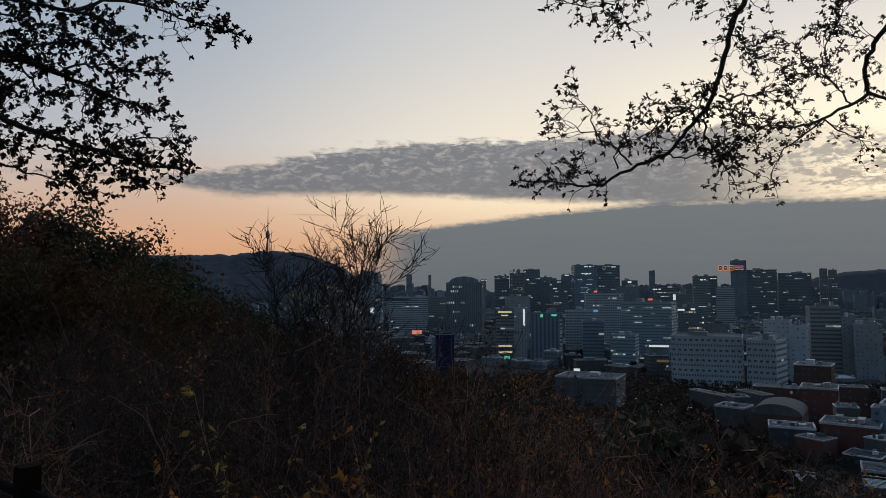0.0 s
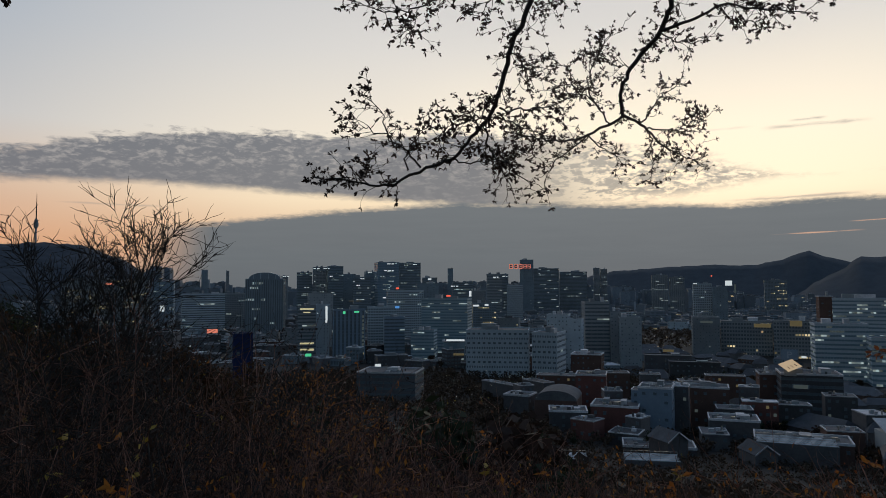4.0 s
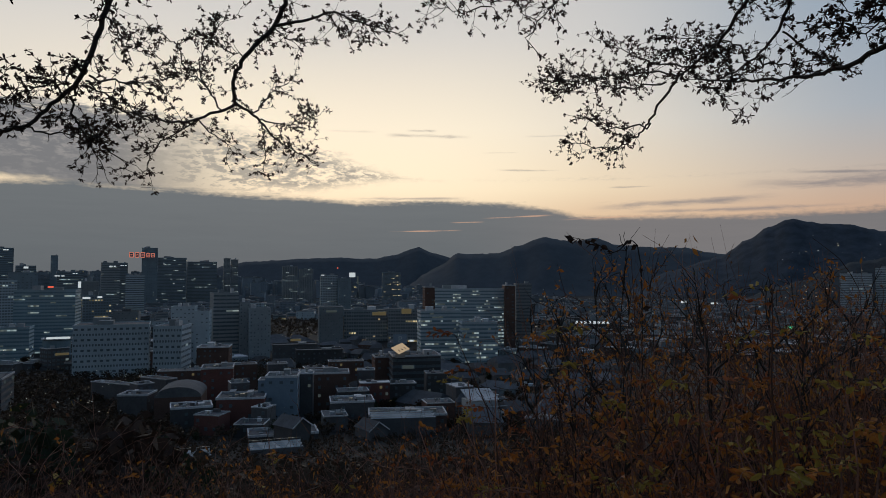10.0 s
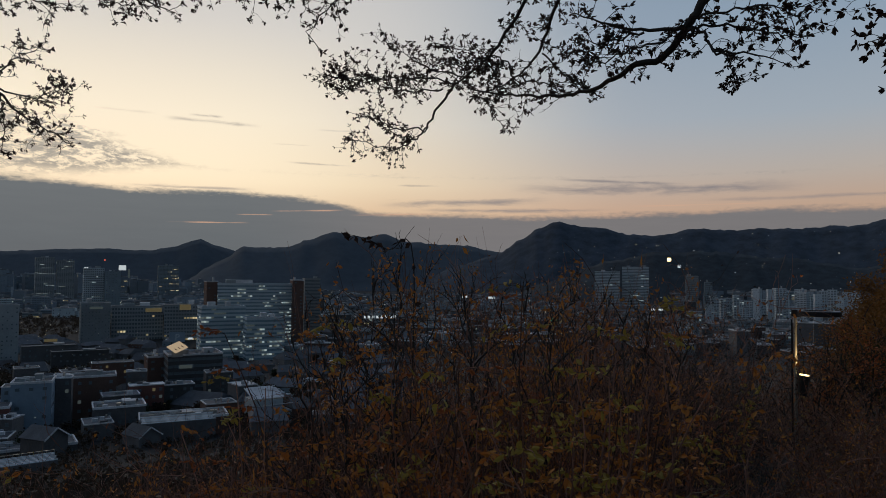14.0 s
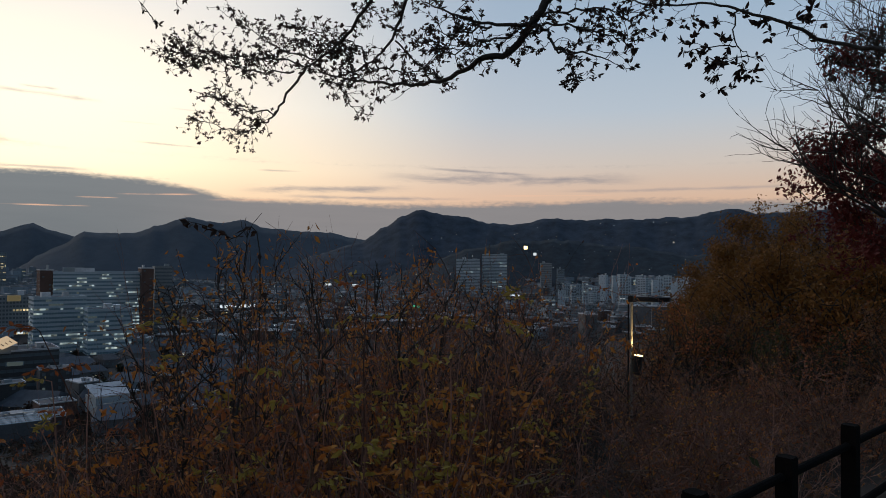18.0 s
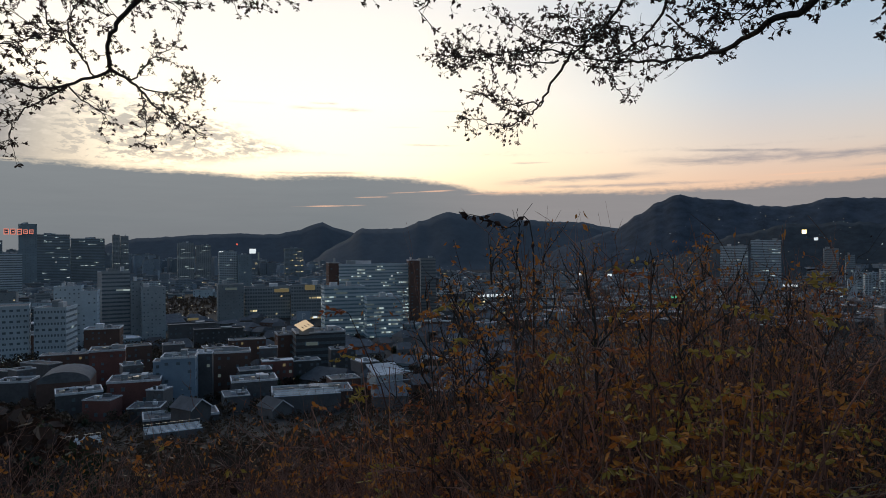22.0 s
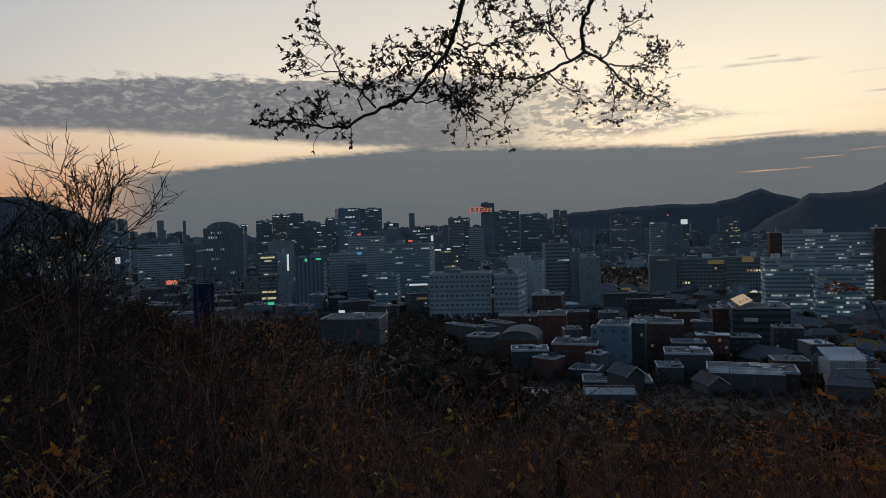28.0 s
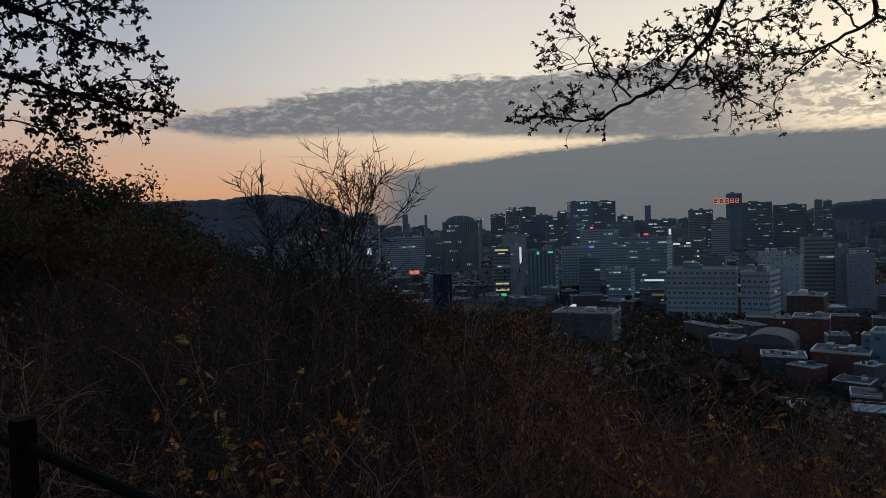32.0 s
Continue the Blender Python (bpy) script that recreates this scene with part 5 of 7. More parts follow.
def roof_details():
    # the slanted amber roof panel, its brightness added as emission
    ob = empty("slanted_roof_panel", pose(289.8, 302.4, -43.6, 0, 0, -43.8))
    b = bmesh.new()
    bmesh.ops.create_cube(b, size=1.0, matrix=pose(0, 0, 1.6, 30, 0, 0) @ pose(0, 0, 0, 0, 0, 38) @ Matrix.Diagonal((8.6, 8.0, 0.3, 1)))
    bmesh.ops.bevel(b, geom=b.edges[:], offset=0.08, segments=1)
    part("panel", b, M["panel_glow"], ob, "pale amber roof panel made to glow")
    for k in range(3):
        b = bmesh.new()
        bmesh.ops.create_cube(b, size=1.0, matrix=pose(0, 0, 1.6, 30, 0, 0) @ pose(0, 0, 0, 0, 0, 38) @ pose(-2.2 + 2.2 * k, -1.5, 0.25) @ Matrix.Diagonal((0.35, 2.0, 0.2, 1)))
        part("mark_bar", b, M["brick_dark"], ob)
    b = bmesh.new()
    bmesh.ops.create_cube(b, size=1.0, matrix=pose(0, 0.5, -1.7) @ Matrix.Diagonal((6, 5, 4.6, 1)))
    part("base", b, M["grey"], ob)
    tagged(ob, "slanted amber roof panel made to glow, on a low grey base", "roof panel")
    # a hall under a barrel vault
    x, y = polar(26.3, 372)
    ob = empty("vaulted_hall", pose(x, y, -66.5, 0, 0, -34))
    v, f = [], []
    n, w, l = 14, 11.0, 26.0
    for s in (-l / 2, l / 2):
        for i in range(n + 1):
            a = math.pi * i / n
            v.append((-w * math.cos(a), s, 9 + 5.0 * math.sin(a)))
    f += [(i, i + 1, n + 2 + i, n + 1 + i) for i in range(n)] + [tuple(range(n, -1, -1)), tuple(range(n + 1, 2 * n + 2))]
    mesh_object("roof", v, f, M["roof"], ob)
    b = Buf()
    b.box(-w, w, -l / 2, l / 2, -14, 8.99)
    b.make("wall", M["brick_dark"], ob)
    tagged(ob, "brick hall under a grey barrel-vaulted roof", "hall")
    # round-fronted glass pavilion with lit eaves
    x, y = polar(17.6, 690)
    ob = empty("glass_pavilion", pose(x, y, PLAIN, 0, 0, -17.6))
    for name, r, z0, z1, m in (("glazing", 11.2, 0, 26.5, "glass_pale"), ("floor_slab", 11.9, 13.0, 14.0, "white"), ("roof", 12.4, 27.0, 28.2, "roof_pale")):
        b = bmesh.new()
        bmesh.ops.create_cone(b, cap_ends=True, segments=24, radius1=r, radius2=r, depth=z1 - z0, matrix=pose(0, 0, (z0 + z1) / 2))
        part(name, b, M[m], ob)
    tagged(ob, "round glass pavilion with a pale overhanging roof", "pavilion")
    # pale sloping roofs below the slope
    for az, r, w, d, z, tilt, turn in ((50.5, 330, 15, 14, -55.0, 14, 20), (51.5, 318, 12, 10, -58.5, -12, 24), (45.5, 318, 22, 5, -60.5, 4, 12)):
        x, y = polar(az, r)
        ob = empty("low_hall", pose(x, y, z, 0, 0, -az + turn))
        b = bmesh.new()
        bmesh.ops.create_cube(b, size=1.0, matrix=pose(0, 0, 0, tilt, 0, 0) @ Matrix.Diagonal((w, d, 0.4, 1)))
        part("roof", b, M["roof_gold" if az < 46 else "roof_pale"], ob)
        b = bmesh.new()
        bmesh.ops.create_cube(b, size=1.0, matrix=pose(0, 0, -8.2 - abs(tilt) * 0.08) @ Matrix.Diagonal((w - 1, d - 1, 14, 1)))
        part("wall", b, M["grey"], ob)
        tagged(ob, "low hall under a pale amber sheet roof" if az < 46 else "low hall under a pale sloping sheet roof", "hall")
    # parking sign above the roofs
    x, y = polar(43.75, 455)
    ob = empty("parking_sign", pose(x, y, -43.0, 0, 0, -43.75))
    b = bmesh.new()
    bmesh.ops.create_cube(b, size=1.0, matrix=pose(0, 0.2, 3.6) @ Matrix.Diagonal((9.0, 0.3, 6.2, 1)))
    bmesh.ops.bevel(b, geom=b.edges[:], offset=0.06, segments=1)
    part("panel", b, M["blue_grey"], ob, "slate-blue sign panel")
    for sx in (-3.4, 3.4):
        b = bmesh.new()
        bmesh.ops.create_cube(b, size=1.0, matrix=pose(sx, 0.5, -10.0) @ Matrix.Diagonal((0.4, 0.4, 21.0, 1)))
        part("post", b, M["metal_dark"], ob)
    letter = bpy.data.curves.new("letter", "FONT")
    letter.body, letter.size, letter.extrude, letter.align_x = "P", 5.6, 0.05, "CENTER"
    src = bpy.data.objects.new("letter_source", letter)
    glyph = bpy.data.meshes.new_from_object(src)
    bpy.data.objects.remove(src)
    glyph.materials.clear()
    glyph.materials.append(M["white"])
    shared("letter", glyph, ob, pose(0, -0.05, 1.6, 90, 0, 0), "pale letter P")
    tagged(ob, "slate-blue parking sign with a pale letter P on posts", "sign")


roof_details()


# ---------------------------------------------------------------- trees of the city
def clump_crown(b, rnd, c, rx, rz, n, size, mat=0):
    """Loose leaf clumps through an uneven crown."""
    lobes = [(Vector((rnd.uniform(-0.5, 0.5) * rx, rnd.uniform(-0.5, 0.5) * rx, rnd.uniform(-0.45, 0.5) * rz)), rnd.uniform(0.4, 0.65)) for _ in range(6)]
    for _ in range(n):
        o, s = rnd.choice(lobes)
        d = Vector((rnd.gauss(0, 1), rnd.gauss(0, 1), rnd.gauss(0, 1))).normalized() * (rnd.random() ** 0.4)
        p = Vector(c) + o + Vector((d.x * rx * s, d.y * rx * s, d.z * rz * s))
        u = Vector((rnd.gauss(0, 1), rnd.gauss(0, 1), rnd.gauss(0, 0.6))).normalized()
        w = u.cross(Vector((rnd.gauss(0, 1), rnd.gauss(0, 1), rnd.gauss(0, 1)))).normalized()
        k = size * rnd.uniform(0.5, 1.2)
        b.face([p + u * k, p + w * k * 0.6, p - u * k * 0.8, p - w * k * 0.7], mat)


def city_trees():
    rnd = random.Random(21)
    kinds = []
    for k in range(4):
        ob = empty("street_tree", pose(0, 0, -500))
        b = Buf()
        b.tube([(0, 0, -1), (0.1, 0, 2), (0.2, 0.1, 5.5)], 0.28, 0.1, 6)
        for j in range(5):
            a = j * 1.3
            b.tube([(0.1, 0, 2.5 + 0.3 * j), (math.cos(a) * 1.4, math.sin(a) * 1.4, 4.6 + 0.3 * j)], 0.1, 0.03, 4)
        b.make("trunk", M["bark"], ob)
        b = Buf()
        clump_crown(b, rnd, (0.1, 0, 4.3), 3.4, 3.6, 800, 0.42)
        b.make("crown", M[("wood_far", "needle", "wood_far", "leaf_dark")[k]], ob)
        kinds.append(ob)
    n = 0
    while n < 290:
        az, r = (rnd.uniform(20, 58), rnd.uniform(330, 520)) if n % 3 else (rnd.uniform(2, 62), rnd.uniform(300, 760))
        x, y = polar(az, r)
        m = pose(x, y, ground_z(x, y), 0, 0, rnd.uniform(0, 360)) @ Matrix.Diagonal((*([rnd.uniform(0.6, 1.25)] * 3), 1))
        src = kinds[n % 4]
        t = copy_thing(src, m)
        t.matrix_basis = m
        tagged(t, "dark street tree with a loose crown between houses", "tree", "street trees")
        n += 1
    for src in kinds:
        for c in list(src.children):
            bpy.data.objects.remove(c)
        bpy.data.objects.remove(src)
    # evergreens and leafless trees on the lower slope
    for k in range(70):
        grove = k >= 45
        az = rnd.uniform(12, 27) if grove else rnd.uniform(-16, 52)
        r = rnd.uniform(30, 50) if grove else rnd.uniform(22, 150)
        x, y = polar(az, r)
        g = ground_z(x, y)
        want = EYE + r * math.tan(radians(lerp_table([(-16, -5), (0, -7.5), (8, -11), (18, -14), (30, -16), (48, -15.5), (52, -12)], az) - rnd.uniform(0, 3) + (3.0 if grove else 0.0))) - g
        if want < 2.0:
            continue
        h = min(want, 13)
        ob = empty("slope_tree", pose(x, y, g - 0.2))
        b = Buf()
        b.tube([(0, 0, -0.3), (0.05 * h, 0, 0.4 * h), (0.03 * h, 0.03 * h, 0.9 * h)], 0.02 * h, 0.005 * h, 6)
        for j in range(6):
            a = j * 1.1 + k
            b.tube([(0.03 * h, 0, (0.25 + 0.08 * j) * h), (math.cos(a) * 0.22 * h, math.sin(a) * 0.22 * h, (0.42 + 0.08 * j) * h)], 0.008 * h, 0.002 * h, 4)
        b.make("trunk", M["bark"], ob)
        b = Buf()
        clump_crown(b, rnd, (0.03 * h, 0, 0.6 * h), 0.34 * h, 0.5 * h, 900, 0.05 * h)
        leaf = rnd.choice(("needle", "leaf_dark", "wood_far", "leaf_dark"))
        b.make("crown", M[leaf], ob)["kind"] = "stuff"
        tagged(ob, "dark bushy evergreen on the lower slope" if leaf == "needle" else "dark withered leafy tree on the lower slope", "tree", "trees of the lower slope")
    # woods too far and many to count
    b = Buf()
    for _ in range(3800):
        zone = rnd.random()
        if zone < 0.25:
            az, r = rnd.uniform(31, 48), rnd.uniform(900, 1320)
        elif zone < 0.52:
            az, r = rnd.uniform(54, 86), rnd.uniform(650, 1500)
        elif zone < 0.82:
            az, r = ((rnd.uniform(-4, 26), rnd.uniform(225, 440)) if rnd.random() < 0.4 else (rnd.uniform(2, 33), rnd.uniform(475, 590))) if rnd.random() < 0.8 else (rnd.uniform(29, 45), rnd.uniform(520, 640))
        else:
            az, r = rnd.uniform(-22, 62), rnd.uniform(150, 282)
            if 22 < az < 53:
                r = 120 + (r - 150) * 0.55
        x, y = polar(az, r)
        z = ground_z(x, y)
        s = rnd.uniform(3.0, 5.5)
        clump_crown(b, rnd, (x, y, z + s * 0.9), s, s * 0.9, 60, s * 0.2)
    for _ in range(900):
        az, r = rnd.uniform(18, 56), 45 * math.exp(rnd.random() * math.log(232 / 45))
        x, y = polar(az, r)
        z = ground_z(x, y)
        h = min(rnd.uniform(4, 9), EYE - r * math.tan(radians(14.5 + rnd.uniform(0, 1.2))) - z)
        if h > 0.8:
            clump_crown(b, rnd, (x, y, z + h * 0.5), max(1.2, h * 0.5), h * 0.5, 70, max(0.35, h * 0.11))
    for k in range(1900):
        az, r = (rnd.uniform(19, 57), rnd.uniform(262, 470)) if k % 2 else (rnd.uniform(-2, 24), rnd.uniform(390, 640))
        if any(a0 < az < a1 and -2 < r - hr < 14 for a0, a1, hr, seen in HEROES):
            continue
        x, y = polar(az, r)
        h = rnd.uniform(4, 8.0) if r > 300 else rnd.uniform(2, 4)
        clump_crown(b, rnd, (x, y, ground_z(x, y) + h * 0.5), h * 0.5, h * 0.5, 60, h * 0.12)
    for _ in range(800):
        az, r = rnd.uniform(20, 56), rnd.uniform(215, 330)
        x, y = polar(az, r)
        h = rnd.uniform(1.2, 2.8)
        clump_crown(b, rnd, (x, y, ground_z(x, y) + h * 0.4), h * 1.1, h * 0.5, 36, h * 0.22)
    ob = b.make("city_woods", M["wood_far"])
    tagged(ob, "dark woods of the palace park and the foot of the slope", "trees", kind="stuff")


city_trees()


# ---------------------------------------------------------------- the terrace: fence and lamp
def build_fence():
    ux, uy = FENCE_N[1], -FENCE_N[0]
    ang = math.degrees(math.atan2(uy, ux))
    ob = empty("wooden_fence", pose(FENCE_N[0] * 1.4, FENCE_N[1] * 1.4, 0, 0, 0, ang))
    step, n = 0.95, 13

    def lift(u):
        return lerp_table([(-6.5, 0.28), (-3.3, 0.19), (-2.2, 0.14), (1.0, 0.0), (8.0, 0.0)], u)

    at = [-6.1, -4.7, -3.3, -1.85, -0.55] + [0.4 + step * i for i in range(8)]
    b = bmesh.new()
    bmesh.ops.create_cube(b, size=1.0, matrix=pose(0, 0, 0.13) @ Matrix.Diagonal((0.085, 0.085, 1.02, 1)))
    bmesh.ops.bevel(b, geom=b.edges[:], offset=0.012, segments=2)
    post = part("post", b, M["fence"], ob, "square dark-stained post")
    post.matrix_basis = pose(at[0], 0, lift(at[0]), 0, 0, 3)
    r_ = random.Random(3)
    for i in range(1, n):
        shared("post", post.data, ob, pose(at[i], r_.uniform(-0.01, 0.01), lift(at[i]) + r_.uniform(-0.015, 0.015), 0, 0, r_.uniform(-4, 4)))
    b = bmesh.new()
    bmesh.ops.create_cone(b, cap_ends=True, segments=10, radius1=0.024, radius2=0.024, depth=step - 0.118, matrix=pose(0, 0, 0, 0, 90, 0))
    rail = None
    for i in range(n - 1):
        for z in (0.52, 0.12):
            m = pose((at[i] + at[i + 1]) / 2, 0, z + (lift(at[i]) + lift(at[i + 1])) / 2 + r_.uniform(-0.01, 0.01), 0, math.degrees(math.atan2(lift(at[i]) - lift(at[i + 1]), at[i + 1] - at[i])), 0)
            m = m @ Matrix.Diagonal(((at[i + 1] - at[i] - 0.118) / (step - 0.118), 1, 1, 1))
            if rail is None:
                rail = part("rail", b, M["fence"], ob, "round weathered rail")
                rail.matrix_basis = m
            else:
                shared("rail", rail.data, ob, m)
    tagged(ob, "low dark weathered wooden fence along the path", "fence")


build_fence()


def build_lamp():
    ob = empty("garden_lamp", pose(11.28, -0.83, -0.9, 0, 0, -93))
    b = bmesh.new()
    bmesh.ops.create_cone(b, cap_ends=True, segments=16, radius1=0.022, radius2=0.022, depth=1.98, matrix=pose(0, 0, 0.99))
    part("pole", b, M["steel"], ob, "slim steel pole lit from below")
    b = bmesh.new()
    bmesh.ops.create_cone(b, cap_ends=True, segments=12, radius1=0.012, radius2=0.012, depth=1.9, matrix=pose(-0.045, 0.03, 0.95))
    part("conduit", b, M["metal_dark"], ob)
    # ring head
    v, f = [], []
    n = 36
    for r, z in ((0.285, -0.03), (0.285, 0.035), (0.265, 0.045), (0.20, 0.045), (0.19, 0.03), (0.19, -0.02), (0.21, -0.035), (0.27, -0.035)):
        v += [(0.30 + r * math.cos(2 * math.pi * i / n), r * math.sin(2 * math.pi * i / n), 1.99 + z) for i in range(n)]
    for k in range(8):
        f += [(k * n + i, k * n + (i + 1) % n, ((k + 1) % 8) * n + (i + 1) % n, ((k + 1) % 8) * n + i) for i in range(n)]
    mesh_object("head_ring", v, f, M["metal_dark"], ob, "flat black ring-shaped lamp head", smooth_it=False)
    b = bmesh.new()
    bmesh.ops.create_cone(b, cap_ends=True, segments=32, radius1=0.188, radius2=0.188, depth=0.012, matrix=pose(0.30, 0, 2.0))
    part("diffuser", b, M["roof_pale"], ob)
    b = bmesh.new()
    bmesh.ops.create_cube(b, size=1.0, matrix=pose(0.015, 0, 1.99) @ Matrix.Diagonal((0.13, 0.09, 0.10, 1)))
    bmesh.ops.bevel(b, geom=b.edges[:], offset=0.012, segments=2)
    part("bracket", b, M["metal_dark"], ob)
    b = bmesh.new()
    bmesh.ops.create_cone(b, cap_ends=True, segments=20, radius1=0.062, radius2=0.072, depth=0.28, matrix=pose(0.095, -0.07, 0.97, 0, 6, 0))
    spot = part("spot_housing", b, M["metal_dark"], ob, "black spotlight housing")
    b = bmesh.new()
    bmesh.ops.create_cone(b, cap_ends=True, segments=20, radius1=0.062, radius2=0.062, depth=0.012, matrix=pose(0.11, -0.07, 1.118, 0, 6, 0))
    part("lens", b, M["lit_amber"], spot, "glowing warm lens")
    tagged(ob, "slim garden lamp with ring head and glowing uplight", "lamp")
    up = new("garden_lamp_light", bpy.data.lights.new("garden_lamp_light", "SPOT"))
    up.data.energy, up.data.color, up.data.spot_size, up.data.spot_blend, up.data.shadow_soft_size = 70.0, (1.0, 0.68, 0.30), radians(80), 0.5, 0.05
    c = ob.matrix_basis @ Vector((0.11, -0.07, 1.16))
    up.matrix_world = look(c, ob.matrix_basis @ Vector((0.02, 0, 1.8)))


build_lamp()


# ---------------------------------------------------------------- plants of the slope
def star_leaf(b, rnd, p, size, down=0.6, mat=0):
    """A lobed leaf, bent along its middle."""
    n = Vector((rnd.gauss(0, 1), rnd.gauss(0, 1), rnd.gauss(0, 0.8))).normalized()
    ax = Vector((rnd.gauss(0, 0.7), rnd.gauss(0, 0.7), -down + rnd.gauss(0, 0.4))).normalized()
    s = ax.cross(n)
    if s.length < 0.1:
        s = ax.cross(Vector((1, 0.2, 0)))
    s.normalize()
    n = s.cross(ax)
    p = Vector(p)
    pts = []
    for a, q in ((0.0, 0.0), (0.30, 0.22), (0.62, 0.10), (0.52, 0.42), (1.0, 0.0), (0.52, -0.42), (0.62, -0.10), (0.30, -0.22)):
        pts.append(p + ax * (a * size) + s * (q * size * 1.15) - n * (abs(q) * size * 0.35) + n * (0.12 * size * a * a))
    m = len(b.v)
    b.v += [tuple(q) for q in pts]
    b.f += [(m, m + 1, m + 2, m + 4), (m + 2, m + 3, m + 4), (m, m + 4, m + 6, m + 7), (m + 4, m + 5, m + 6)]
    b.m += [mat] * 4


def slim_leaf(b, rnd, p, size, down=0.5, mat=0):
    ax = Vector((rnd.gauss(0, 0.8), rnd.gauss(0, 0.8), -down + rnd.gauss(0, 0.5))).normalized()
    s = ax.cross(Vector((rnd.gauss(0, 1), rnd.gauss(0, 1), rnd.gauss(0, 1)))).normalized()
    n = s.cross(ax)
    p = Vector(p)
    m = len(b.v)
    b.v += [tuple(p), tuple(p + ax * size * 0.45 + s * size * 0.24 + n * size * 0.08), tuple(p + ax * size), tuple(p + ax * size * 0.45 - s * size * 0.24 + n * size * 0.08)]
    b.f += [(m, m + 1, m + 2), (m, m + 2, m + 3)]
    b.m += [mat] * 2


def wander(rnd, p, d, length, n, bend, lift=0.0):
    pts = [Vector(p)]
    d = Vector(d).normalized()
    for _ in range(n):
        d = (d + Vector((rnd.gauss(0, bend), rnd.gauss(0, bend), rnd.gauss(0, bend) + lift))).normalized()
        pts.append(pts[-1] + d * (length / n))
    return pts


def curve_points(pts, n=5):
    """A smooth line through points."""
    pts = [Vector(p) for p in pts]
    out = []
    for i in range(len(pts) - 1):
        a, b, c, d = pts[max(i - 1, 0)], pts[i], pts[i + 1], pts[min(i + 2, len(pts) - 1)]
        for k in range(n):
            t = k / n
            out.append(0.5 * ((2 * b) + (c - a) * t + (2 * a - 5 * b + 4 * c - d) * t * t + (3 * b - a - 3 * c + d) * t ** 3))
    out.append(pts[-1])
    return out


def spray(b, rnd, p, d, size, n, width=0.30):
    """A tuft of pointed leaves that part from one bud."""
    d = Vector(d).normalized()
    for _ in range(n):
        ax = (d * 0.75 + Vector((rnd.gauss(0, 0.62), rnd.gauss(0, 0.62), rnd.gauss(-0.05, 0.5)))).normalized()
        s = ax.cross(Vector((rnd.gauss(0, 1), rnd.gauss(0, 1), rnd.gauss(0, 1)))).normalized()
        up = s.cross(ax)
        k, w = size * rnd.uniform(0.65, 1.25), width * rnd.uniform(0.8, 1.25)
        o = Vector(p) + Vector((rnd.gauss(0, 0.12), rnd.gauss(0, 0.12), rnd.gauss(0, 0.12))) * size
        m = len(b.v)
        bend = -up * k * rnd.uniform(0.05, 0.45)
        b.v += [tuple(o), tuple(o + ax * k * 0.34 + s * k * w * 0.5 + up * k * 0.05), tuple(o + ax * k * 0.74 + s * k * w * 0.46 + bend * 0.4), tuple(o + ax * k + bend),
                tuple(o + ax * k * 0.66 - s * k * w * 0.52 + bend * 0.4), tuple(o + ax * k * 0.30 - s * k * w * 0.42 + up * k * 0.05)]
        b.f += [(m, m + 1, m + 2, m + 3), (m, m + 3, m + 4, m + 5)]
        b.m += [0] * 2


